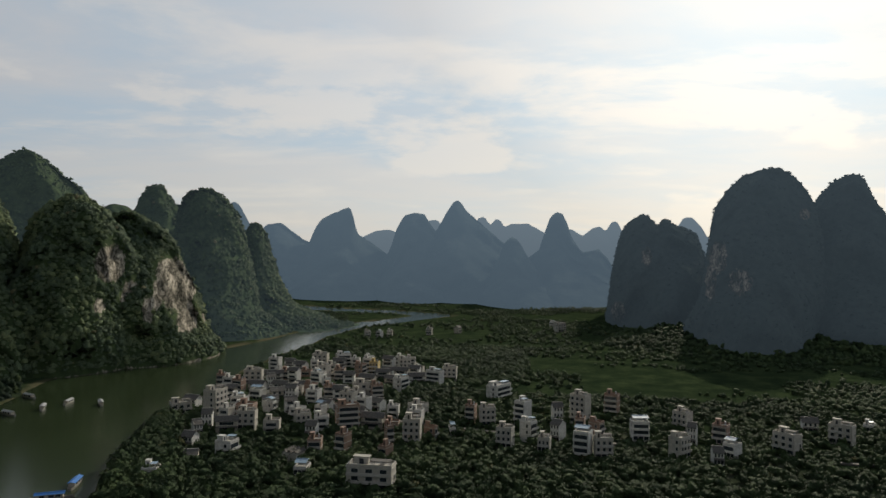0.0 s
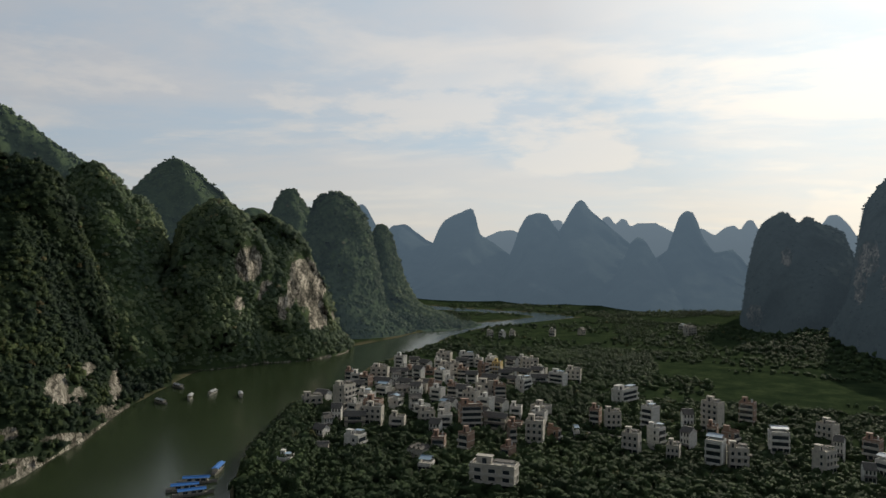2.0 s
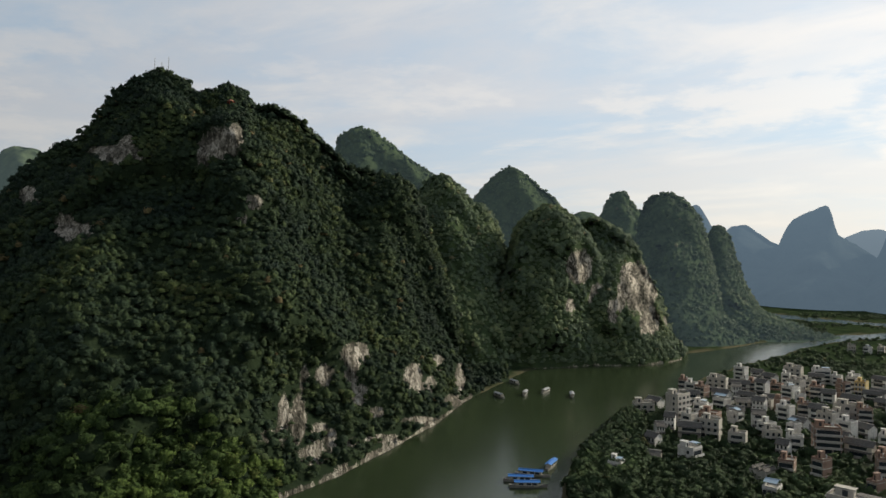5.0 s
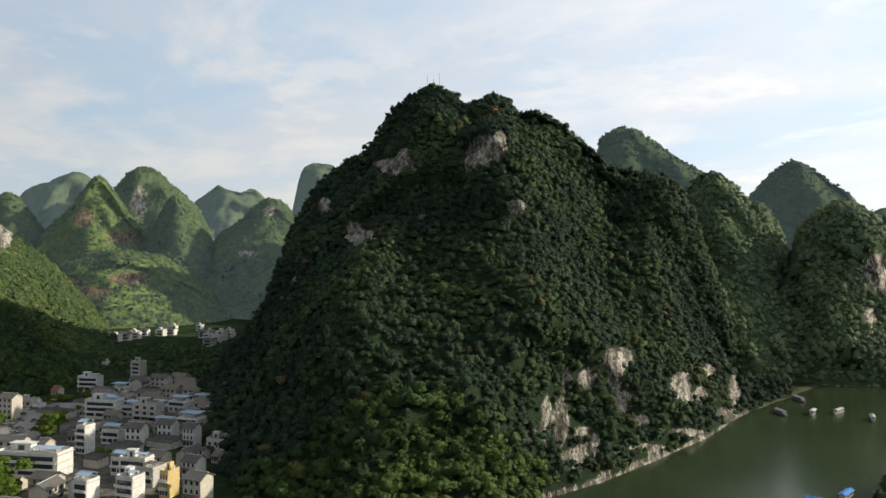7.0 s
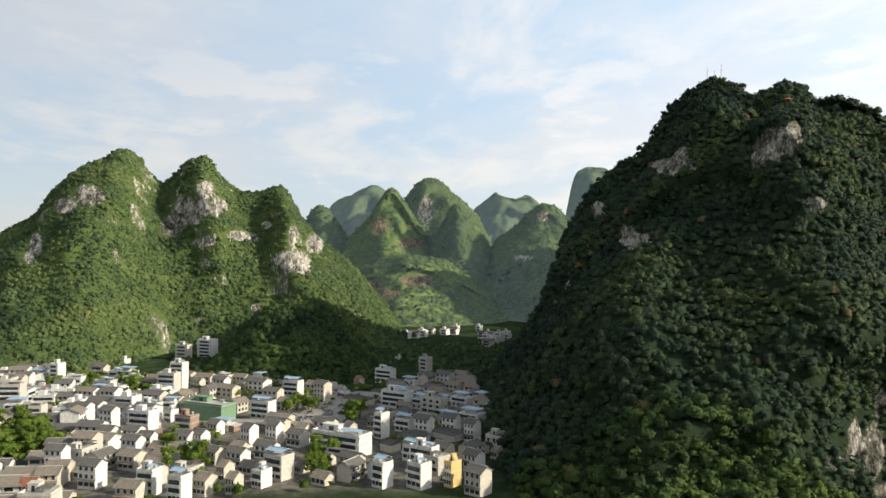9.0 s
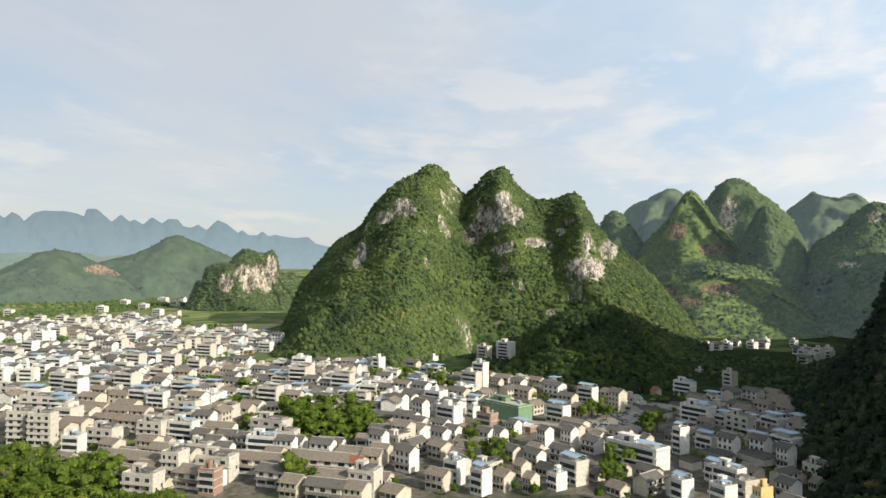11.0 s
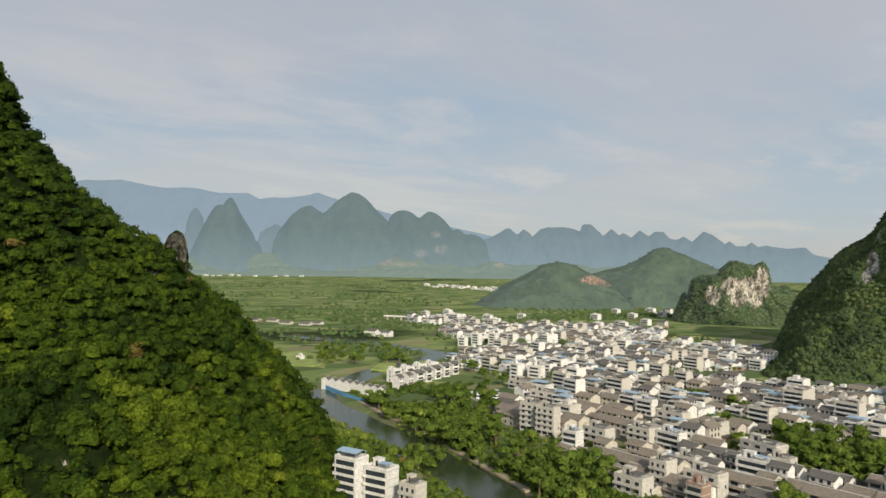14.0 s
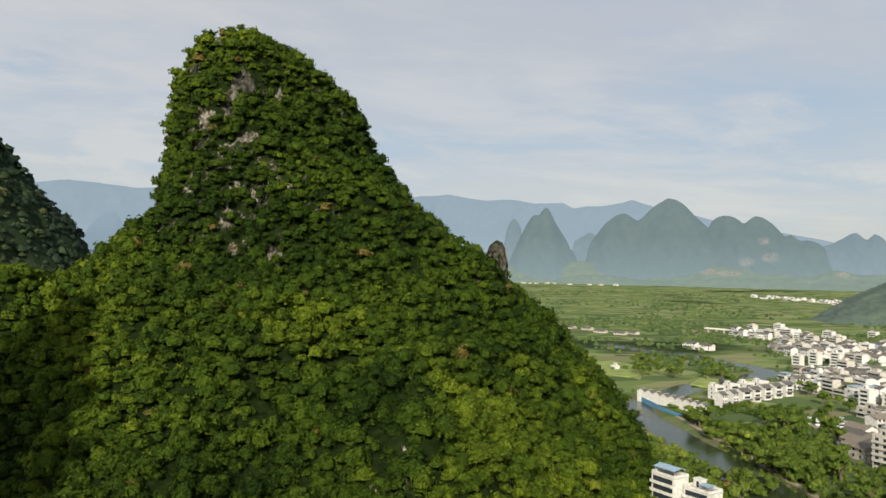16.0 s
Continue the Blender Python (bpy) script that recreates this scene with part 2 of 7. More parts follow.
mat_hill = slope_material("grassy_hill", (0.03, 0.048, 0.026), (0.046, 0.068, 0.034), (0.072, 0.094, 0.044), (0.24, 0.15, 0.09), (0.36, 0.24, 0.16), scale=0.035, haze=HAZE_PLAIN, haze_glow=0.085)
# far ranges: dark surfaces whose blue haze is their own emission
mat_far_a = slope_material("far_range_a", (0.02, 0.027, 0.028), (0.03, 0.038, 0.038), (0.042, 0.052, 0.048), (0.05, 0.052, 0.052), (0.14, 0.13, 0.12), scale=0.03, haze=(0.47, 0.68, 0.88), haze_glow=0.3, haze_low=0.75, haze_high=1.12)
mat_far_f = slope_material("far_range_f", (0.0056, 0.0078, 0.0084), (0.0070, 0.0098, 0.0106), (0.0092, 0.0126, 0.0126), (0.0106, 0.0124, 0.0126), (0.0176, 0.0176, 0.0176), scale=0.03, haze=(0.58, 0.76, 0.92), haze_glow=0.41, haze_low=0.8, haze_high=1.1)
mat_far_b = slope_material("far_range_b", (0.016, 0.024, 0.018), (0.022, 0.032, 0.022), (0.03, 0.042, 0.028), (0.04, 0.042, 0.034), (0.19, 0.165, 0.135), scale=0.02, haze=(0.64, 0.84, 0.95), haze_glow=0.285, haze_low=1.15, haze_high=0.75)
mat_foothill = slope_material("hazy_foothill", (0.034, 0.048, 0.032), (0.05, 0.068, 0.04), (0.072, 0.09, 0.052), (0.14, 0.115, 0.085), (0.22, 0.185, 0.14), scale=0.03, haze=(0.66, 0.84, 0.86), haze_glow=0.24, haze_low=1.0, haze_high=0.95)
mat_far_m = slope_material("far_range_m", (0.015, 0.021, 0.02), (0.02, 0.028, 0.025), (0.027, 0.036, 0.031), (0.06, 0.058, 0.052), (0.13, 0.12, 0.1), scale=0.02, haze=(0.64, 0.84, 0.97), haze_glow=0.35, haze_low=1.1, haze_high=0.82)
mat_far_c = slope_material("far_range_c", (0.02, 0.025, 0.03), (0.025, 0.03, 0.035), (0.03, 0.036, 0.04), (0.03, 0.03, 0.03), (0.05, 0.05, 0.05), scale=0.02, haze=(0.64, 0.84, 1.0), haze_glow=0.45, haze_low=1.15, haze_high=0.85)


def leaf_material(name, stops, lean=0.55, deep=0.3, size=1.25, haze=None, haze_glow=0.0):
    m, nt, b = material(name)
    r = ramp_node(nt, stops)
    a = attr(nt, "tint")
    n = noise_node(nt, 1.6, 4, 0.65)
    add = nt.nodes.new("ShaderNodeMath"); add.operation = "MULTIPLY_ADD"; add.inputs[1].default_value = 0.9; add.inputs[2].default_value = -0.45
    nt.links.new(n.outputs["Fac"], add.inputs[0])
    sm = nt.nodes.new("ShaderNodeMath"); sm.operation = "ADD"; sm.use_clamp = True
    nt.links.new(a, sm.inputs[0]); nt.links.new(add.outputs[0], sm.inputs[1])
    nt.links.new(sm.outputs[0], r.inputs[0])
    # shade between leaf clusters is painted in as dark speckle
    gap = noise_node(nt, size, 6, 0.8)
    gap_shade = ramp_node(nt, [(0.37, (deep, deep * 1.06, deep * 1.2)), (0.48, (0.75, 0.75, 0.75)), (0.62, (1.4, 1.4, 1.28))])
    nt.links.new(gap.outputs["Fac"], gap_shade.inputs[0])
    nt.links.new(mix_color(nt, 1.0, r.outputs[0], gap_shade.outputs[0], "MULTIPLY"), b.inputs["Base Color"])
    b.inputs["Roughness"].default_value = 0.7
    b.inputs["Specular IOR Level"].default_value = 0.05
    bn = noise_node(nt, 2.2, 4, 0.7)
    bump(nt, b, bn.outputs["Fac"], 0.9, 0.6)
    # a canopy's clumps face the open sky together, more than each one alone
    at = nt.nodes.new("ShaderNodeAttribute")
    at.attribute_name = "lean"
    sc = nt.nodes.new("ShaderNodeVectorMath"); sc.operation = "SCALE"; sc.inputs["Scale"].default_value = lean / (1 - lean)
    g = nt.nodes.new("ShaderNodeNewGeometry")
    ad = nt.nodes.new("ShaderNodeVectorMath")
    nm = nt.nodes.new("ShaderNodeVectorMath"); nm.operation = "NORMALIZE"
    nt.links.new(at.outputs["Vector"], sc.inputs[0]); nt.links.new(sc.outputs[0], ad.inputs[0]); nt.links.new(g.outputs["Normal"], ad.inputs[1])
    nt.links.new(ad.outputs[0], nm.inputs[0])
    nt.links.new(nm.outputs[0], b.inputs["Normal"].links[0].from_node.inputs["Normal"])
    # distant leaves glow faintly in the colour of the haze before them
    if haze:
        b.inputs["Emission Color"].default_value = (*haze, 1)
        b.inputs["Emission Strength"].default_value = haze_glow
    return m


mat_leaf_hill = leaf_material("plain_hill_leaves", [(0.0, (0.034, 0.054, 0.028)), (0.45, (0.052, 0.076, 0.036)), (0.85, (0.076, 0.102, 0.045)), (1.0, (0.09, 0.09, 0.052))], 0.8, 0.6, haze=HAZE_PLAIN, haze_glow=0.08)
mat_leaf_rock = leaf_material("rocky_hill_leaves", [(0.0, (0.06, 0.085, 0.04)), (0.45, (0.09, 0.122, 0.052)), (0.85, (0.13, 0.16, 0.066)), (1.0, (0.13, 0.13, 0.08))], 0.7, 0.6, haze=HAZE_PLAIN, haze_glow=0.035)
mat_leaf_bright = leaf_material("grove_leaves", [(0.0, (0.04, 0.075, 0.012)), (0.45, (0.1, 0.15, 0.024)), (0.85, (0.19, 0.24, 0.04)), (1.0, (0.22, 0.17, 0.05))], 0.4, 0.4)
mat_leaf_vale = leaf_material("village_leaves", [(0.0, (0.045, 0.07, 0.036)), (0.45, (0.065, 0.1, 0.046)), (0.85, (0.095, 0.14, 0.058)), (1.0, (0.12, 0.12, 0.05))], 0.93, 0.82)
# darker, cooler copy of the leaves: the mountain's shade is in the colour
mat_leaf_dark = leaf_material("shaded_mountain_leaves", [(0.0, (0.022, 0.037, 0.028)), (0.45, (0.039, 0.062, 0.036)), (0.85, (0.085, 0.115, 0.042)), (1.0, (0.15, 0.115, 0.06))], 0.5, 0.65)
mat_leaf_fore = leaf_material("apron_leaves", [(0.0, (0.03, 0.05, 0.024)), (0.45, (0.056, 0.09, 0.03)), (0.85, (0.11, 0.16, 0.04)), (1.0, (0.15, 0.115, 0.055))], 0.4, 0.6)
mat_leaf = leaf_material("tree_leaves", [(0.0, (0.014, 0.03, 0.005)), (0.45, (0.05, 0.085, 0.008)), (0.85, (0.135, 0.18, 0.014)), (1.0, (0.15, 0.1, 0.036))], 0.05, 0.3, 1.9)
# paler, bluer greens put the river cliffs' haze into the leaf colour
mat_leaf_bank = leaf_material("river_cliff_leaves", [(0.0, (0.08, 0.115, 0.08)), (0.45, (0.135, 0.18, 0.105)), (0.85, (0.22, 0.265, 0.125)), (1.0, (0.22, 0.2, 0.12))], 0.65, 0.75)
mat_leaf_blue = leaf_material("far_bank_leaves", [(0.0, (0.05, 0.08, 0.046)), (0.45, (0.085, 0.125, 0.06)), (0.85, (0.14, 0.185, 0.078)), (1.0, (0.16, 0.15, 0.09))], 0.7, 0.68, haze=HAZE_BLUE, haze_glow=0.045)
mat_leaf_haze = leaf_material("valley_leaves", [(0.0, (0.06, 0.092, 0.046)), (0.45, (0.105, 0.152, 0.06)), (0.85, (0.17, 0.225, 0.078)), (1.0, (0.2, 0.19, 0.084))], 0.8, 0.62, haze=HAZE_VALE, haze_glow=0.034)
mat_leaf_plain = leaf_material("plain_grove_leaves", [(0.0, (0.06, 0.1, 0.04)), (0.45, (0.1, 0.15, 0.052)), (0.85, (0.15, 0.21, 0.066)), (1.0, (0.18, 0.17, 0.08))], 0.7, 0.55)
# lit copy of the leaves: sunshine and haze are in the greens
mat_leaf_sun = leaf_material("sunlit_hillside_leaves", [(0.0, (0.036, 0.06, 0.03)), (0.45, (0.078, 0.115, 0.048)), (0.85, (0.14, 0.18, 0.062)), (1.0, (0.19, 0.16, 0.067))], 0.5, 0.5)


def plain(name, color, rough=0.8, vary=0.25, scale=0.8, metallic=0.0):
    """A painted or cast surface with stains at two scales."""
    m, nt, b = material(name)
    n1, n2 = noise_node(nt, scale, 6, 0.7), noise_node(nt, scale * 9, 4, 0.6)
    r = ramp_node(nt, [(0.3, tuple(c * (1 - vary) for c in color)), (0.6, color)])
    nt.links.new(n1.outputs["Fac"], r.inputs[0])
    col = mix_color(nt, 0.25, r.outputs[0], n2.outputs["Fac"], "OVERLAY")
    nt.links.new(col, b.inputs["Base Color"])
    b.inputs["Roughness"].default_value, b.inputs["Metallic"].default_value = rough, metallic
    return m


def tile_roof(name, color):
    m, nt, b = material(name)
    tc = nt.nodes.new("ShaderNodeTexCoord")
    w = nt.nodes.new("ShaderNodeTexWave")
    w.inputs["Scale"].default_value, w.inputs["Distortion"].default_value = 1.6, 0.6
    nt.links.new(tc.outputs["Object"], w.inputs["Vector"])
    n = noise_node(nt, 0.9, 6, 0.7)
    r = ramp_node(nt, [(0.3, tuple(c * 0.5 for c in color)), (0.7, color)])
    nt.links.new(n.outputs["Fac"], r.inputs[0])
    col = mix_color(nt, 0.35, r.outputs[0], w.outputs["Color"], "MULTIPLY")
    nt.links.new(col, b.inputs["Base Color"])
    b.inputs["Roughness"].default_value = 0.85
    bump(nt, b, w.outputs["Fac"], 0.5, 0.08)
    return m


mat_white = plain("white_plaster", (0.69, 0.68, 0.64), vary=0.38)
mat_cream = plain("cream_plaster", (0.52, 0.48, 0.4), vary=0.3)
mat_grey = plain("bare_concrete", (0.52, 0.49, 0.43), vary=0.35)
mat_brick = plain("brown_brick", (0.3, 0.2, 0.15), vary=0.3)
mat_yellow = plain("yellow_plaster", (0.6, 0.45, 0.18), vary=0.2)
mat_roof_dark = tile_roof("dark_clay_tiles", (0.175, 0.165, 0.15))
mat_roof_brown = tile_roof("brown_clay_tiles", (0.31, 0.265, 0.21))
mat_roof_red = tile_roof("red_clay_tiles", (0.4, 0.16, 0.09))
mat_roof_blue = plain("blue_sheet_metal", (0.3, 0.42, 0.54), rough=0.5)
mat_deck = plain("roof_screed", (0.48, 0.455, 0.415), vary=0.4, scale=0.4)
mat_glass = plain("dark_window_glass", (0.035, 0.045, 0.055), rough=0.15, vary=0.4)
mat_trunk = plain("bark", (0.14, 0.1, 0.07))
mat_metal = plain("painted_steel", (0.45, 0.46, 0.47), rough=0.5)


def ground_material():
    m, nt, b = material("valley_floor")
    vo = nt.nodes.new("ShaderNodeTexVoronoi")
    vo.inputs["Scale"].default_value = 0.022
    g = nt.nodes.new("ShaderNodeNewGeometry")
    mp = nt.nodes.new("ShaderNodeMapping"); mp.inputs["Scale"].default_value = (1, 1.8, 0); mp.inputs["Rotation"].default_value = (0, 0, 0.5)
    nt.links.new(g.outputs["Position"], mp.inputs[0]); nt.links.new(mp.outputs[0], vo.inputs["Vector"])
    sepc = nt.nodes.new("ShaderNodeSeparateColor"); nt.links.new(vo.outputs["Color"], sepc.inputs[0])
    field = ramp_node(nt, [(0.0, (0.075, 0.11, 0.05)), (0.35, (0.12, 0.165, 0.065)), (0.65, (0.165, 0.215, 0.08)), (0.85, (0.23, 0.25, 0.115)), (1.0, (0.19, 0.175, 0.11))])
    nt.links.new(sepc.outputs[0], field.inputs[0])
    n = noise_node(nt, 0.05, 8, 0.7)
    scrub = ramp_node(nt, [(0.35, (0.018, 0.03, 0.016)), (0.5, (0.03, 0.046, 0.022)), (0.65, (0.05, 0.07, 0.032))])
    nt.links.new(n.outputs["Fac"], scrub.inputs[0])
    col = mix_color(nt, attr(nt, "scrub"), field.outputs[0], scrub.outputs[0])
    tn = noise_node(nt, 0.2, 8, 0.75)
    yard = ramp_node(nt, [(0.35, (0.06, 0.06, 0.04)), (0.5, (0.14, 0.13, 0.11)), (0.7, (0.23, 0.215, 0.19))])
    nt.links.new(tn.outputs["Fac"], yard.inputs[0])
    col = mix_color(nt, attr(nt, "town"), col, yard.outputs[0])
    mud = ramp_node(nt, [(0.3, (0.1, 0.085, 0.05)), (0.7, (0.22, 0.19, 0.13))])
    nt.links.new(tn.outputs["Fac"], mud.inputs[0])
    col = mix_color(nt, attr(nt, "mud"), col, mud.outputs[0])
    nt.links.new(col, b.inputs["Base Color"])
    b.inputs["Roughness"].default_value = 0.95
    b.inputs["Specular IOR Level"].default_value = 0.0
    bump(nt, b, tn.outputs["Fac"], 0.6, 0.8)
    return m


def water_material():
    m, nt, b = material("river_water")
    n = noise_node(nt, 0.01, 4)
    r = ramp_node(nt, [(0.35, (0.024, 0.036, 0.016)), (0.65, (0.034, 0.05, 0.024))])
    nt.links.new(n.outputs["Fac"], r.inputs[0]); nt.links.new(r.outputs[0], b.inputs["Base Color"])
    b.inputs["Roughness"].default_value, b.inputs["IOR"].default_value = 0.16, 1.33
    w = noise_node(nt, 0.6, 3, 0.5)
    bump(nt, b, w.outputs["Fac"], 0.5, 0.16)
    return m


mat_ground, mat_water = ground_material(), water_material()

# ---- ground and water ----
# centre lines: azimuth, distance, half width
RIVER = [(68.82, 90, 50), (44.24, 200, 55), (36.77, 278, 48), (32.05, 350, 44), (28.02, 433, 46), (23.6, 535, 58), (21.14, 605, 60), (17.7, 650, 46), (15.24, 690, 33), (12.29, 765, 27), (10.62, 832, 22),
         (7.47, 930, 20), (3.93, 1010, 20), (0.49, 1110, 24), (2.95, 1165, 22), (7.87, 1215, 24), (13.76, 1330, 30)]
STREAM = [(98, 120, 12.7), (128, 255, 11.8), (134.5, 310, 10.9), (136.2, 323, 10.9), (139.3, 359, 10.9), (142.4, 410, 10), (144.4, 442, 9.1), (146.3, 490, 8.2), (146.9, 530, 8.2), (142.9, 637, 9), (138.7, 719, 12.6), (137.4, 765, 10.8), (140, 821, 8.1), (142.9, 874, 8.1), (146.2, 909, 10.8), (149.6, 964, 12.6)]
TOWN = [(137.65, 1200, 60), (131.75, 1000, 110), (124.87, 1000, 110), (128.8, 700, 100), (119.95, 800, 110), (125.85, 450, 60), (117.98, 500, 120), (108.15, 520, 95), (98.32, 470, 90), (88.49, 430, 70), (80.62, 420, 60), (76.69, 480, 50), (121.92, 340, 50), (110.12, 380, 60), (116.02, 320, 40), (106.19, 310, 45), (97.34, 320, 45), (88.49, 325, 45), (81.61, 320, 40), (102.25, 400, 60), (93.4, 390, 50)]


def channel(x, y, line):
    """Signed distance to the banks of a channel."""
    best = np.full(x.shape, 1e9)
    for (a0, d0, w0), (a1, d1, w1) in zip(line, line[1:]):
        p, q = np.array(polar(a0, d0)), np.array(polar(a1, d1))
        v = q - p
        t = np.clip(((x - p[0]) * v[0] + (y - p[1]) * v[1]) / (v @ v), 0, 1)
        best = np.minimum(best, np.hypot(x - p[0] - t * v[0], y - p[1] - t * v[1]) - (w0 + (w1 - w0) * t))
    return best


def in_town(x, y):
    best = np.zeros(np.shape(x))
    for a, d, r in TOWN:
        cx, cy = polar(a, d)
        best = np.maximum(best, 1 - smooth(r * 0.75, r * 1.15, np.hypot(x - cx, y - cy)))
    return best


def in_village(x, y):
    best = np.zeros(np.shape(x))
    for a, d, r in ((12, 420, 60), (10, 520, 75), (5, 560, 70), (3, 380, 60), (-8, 370, 60), (-20, 370, 60)):
        cx, cy = polar(a, d)
        best = np.maximum(best, 1 - smooth(r * 0.6, r * 1.2, np.hypot(x - cx, y - cy)))
    return best


def ground_height(x, y):
    d = np.hypot(x, y)
    bank = np.minimum(channel(x, y, RIVER), channel(x, y, STREAM))
    bank = bank + 2.5 * fbm(x, y, 0 * x, 30, 3)
    far = np.clip((d - 2000) / 2500, 0, 1)
    return -4.0 + 4.0 * smooth(-8, 7, bank) + 45 * far * far + 0.6 * fbm(x, y, 0 * x, 60, 3) * smooth(0, 30, bank)


def build_ground():
    az = np.concatenate([np.arange(-40, 200, 0.7), np.arange(200, 320, 3.0)])
    ds = np.concatenate([[0.01, 20.0], 60 * 1.021 ** np.arange(0, 220)])
    ds = ds[ds < 4960]
    A, D = np.meshgrid(az, ds, indexing="ij")
    X, Y = polar(A, D)
    Z = ground_height(X, Y)
    n, k = A.shape
    i, j = np.meshgrid(np.arange(n), np.arange(k - 1), indexing="ij")
    i2 = (i + 1) % n
    F = np.stack([i * k + j, i * k + j + 1, i2 * k + j + 1, i2 * k + j], -1).reshape(-1, 4)[:, ::-1]
    x, y = X.ravel(), Y.ravel()
    bank = np.minimum(channel(x, y, RIVER), channel(x, y, STREAM))
    town = np.clip(in_town(x, y) + 0.3 * in_village(x, y) * (fbm(x, y, 0 * x, 25, 3) > 0.45), 0, 1)
    westward = smooth(95, 112, np.degrees(np.arctan2(-x, y)) % 360) * (1 - smooth(190, 215, np.degrees(np.arctan2(-x, y)) % 360))
    scrub = np.clip(smooth(-0.15, 0.25, fbm(x, y, 0 * x + 3, 260, 4) + 0.35 - 0.95 * westward) + 0.6 * in_village(x, y) + (1 - westward), 0, 1)
    mud = (1 - smooth(2, 7, bank + 5 * fbm(x, y, 0 * x, 20, 3))) * 0.6
    me = np_mesh("ground", np.stack([x, y, Z.ravel()], -1), F, mat_ground, True, {"town": town, "scrub": scrub, "mud": mud})
    tagged(new("ground", me), "green valley floor with fields and yards", "ground", kind="structure")


build_ground()
bm = bmesh.new()
bmesh.ops.create_grid(bm, x_segments=2, y_segments=2, size=1500)
me = bpy.data.meshes.new("water"); bm.to_mesh(me); bm.free(); me.materials.append(mat_water)
water = tagged(new("water", me), "calm olive green river water", "river", kind="structure")
water.location = (0, 0, -1.3)

# ---- mountains ----
SURF = {}


def mountain(key, dist, front, crest, label, mat, name="mountain", step=0.25, rows=48, back=0.75, power=1.5, rough=1.0, rock=0.22, foot=None, shelf=None, trim=0.0, soft=0.16, round_plan=True, cliffs=(), spurs=(), shore=None, kind=""):
    """One mountain from its crest: azimuth and height pairs at a distance; its front falls to the foot, its back behind.
    foot: azimuth and distance pairs of the front foot. shelf: height up to which a gentler slope leads.
    cliffs: (azimuth, elevation, half width, half height) of bare faces, in degrees.
    spurs: (azimuth, half width in degrees, metres forward, share of the slope) of ribs that stand out or gullies.
    shore: azimuths between which the foot is a washed rock bank."""
    ca, cz = np.array(crest, float).T
    az = np.arange(ca[0], ca[-1] + step, step)
    top = np.interp(az, ca, cz)
    top = np.where(top > 8, top - trim, top)
    k0 = np.exp(-0.5 * (np.arange(-3, 3.01, 1) * step / soft) ** 2)
    top = np.convolve(np.pad(top, 3, mode="edge"), k0 / k0.sum(), mode="valid")
    u = np.clip((az - (ca[0] + ca[-1]) / 2) / ((ca[-1] - ca[0]) / 2), -1, 1)
    depth = front * (0.35 + 0.65 * np.sqrt(1 - u * u)) if round_plan else np.full(az.shape, float(front))
    f = dist - depth
    if foot:
        fa, fd = np.array(foot, float).T
        f = np.interp(az, fa, fd)
    s = np.concatenate([np.linspace(0, 1, rows), 1 + (back * np.linspace(0, 1, rows // 2)[1:])])
    A, S = np.meshgrid(az, s, indexing="ij")
    D = f[:, None] + (dist - f)[:, None] * S
    fr = np.clip(S, 0, 1)
    P = 1 - (1 - fr) ** power
    X, Y = polar(A, D)
    # lower down the crest's shape widens and wanders, so that peaks stand on broad feet
    span = np.degrees(front * 0.22 / dist)
    kern = np.exp(-0.5 * (np.arange(-3 * span, 3 * span + step, step) / span) ** 2)
    half = len(kern) // 2
    wide = np.convolve(np.pad(np.maximum(top, 0), (half, len(kern) - 1 - half), mode="edge"), kern / kern.sum(), mode="valid")
    wander = A + fbm(X, Y, 0 * X + 40, front * 0.5, 3) * span * 0.9 * (1 - fr)
    sharp, broad = np.interp(wander, az, top), np.interp(wander, az, np.minimum(wide, top + 22))
    T = broad + (sharp - broad) * smooth(0.25, 0.97, fr)
    if shelf:
        low = np.minimum(T, shelf)
        Z = low * np.clip(fr / 0.72, 0, 1) ** 0.9 + (T - low) * smooth(0.6, 0.98, fr)
    else:
        Z = T * P
    sight = EYE + (top[:, None] - EYE) * np.clip(D / dist, 0, 1)
    Z = np.minimum(Z, np.where(fr < 1, sight - 1.0, 1e9))
    bk = np.clip((S - 1) / back, 0, 1)
    Z = np.where(S >= 1, top[:, None] * (1 - bk ** 1.6), Z)
    w = np.clip(Z / 25, 0, 1) * (1 - smooth(0.9, 1.0, fr) * (S <= 1) * 0.75)
    g = fbm(X, Y, Z * 0.3, front * 0.36, 4)
    g = g - 0.5 * np.abs(fbm(X, Y, Z * 0.1 + 90, front * 0.3, 3))
    D2 = D + g * rough * front * 0.16 * w
    for sa, sw, out, at in spurs:
        D2 = D2 - out * np.exp(-0.5 * ((wander - sa) / sw) ** 2) * np.exp(-0.5 * ((fr - at) / 0.26) ** 2) * (S <= 1) * (1 - smooth(0.8, 1.0, fr))
    X, Y = polar(A, D2)
    Z = Z + fbm(X, Y, Z, 16, 3) * 2.2 * rough * np.clip(Z / 20, 0, 1) - 2.5
    V = np.stack([X, Y, Z], -1)
    dA, dS = np.gradient(V, axis=0), np.gradient(V, axis=1)
    nrm = np.cross(dS, dA)
    nrm /= np.linalg.norm(nrm, axis=-1, keepdims=True) + 1e-9
    nrm *= np.sign(nrm[..., 2:3] + 1e-6)
    steep = 1 - nrm[..., 2]
    rk = smooth(0.42, 0.75, steep + 0.5 * fbm(X, Y, Z * 0.4, 45, 4)) * rock
    lift = np.degrees(np.arctan2(Z - EYE, D2))
    for ra, rz, wa, wz in cliffs:
        q = ((A - ra) / wa) ** 2 + ((lift - rz) / wz) ** 2
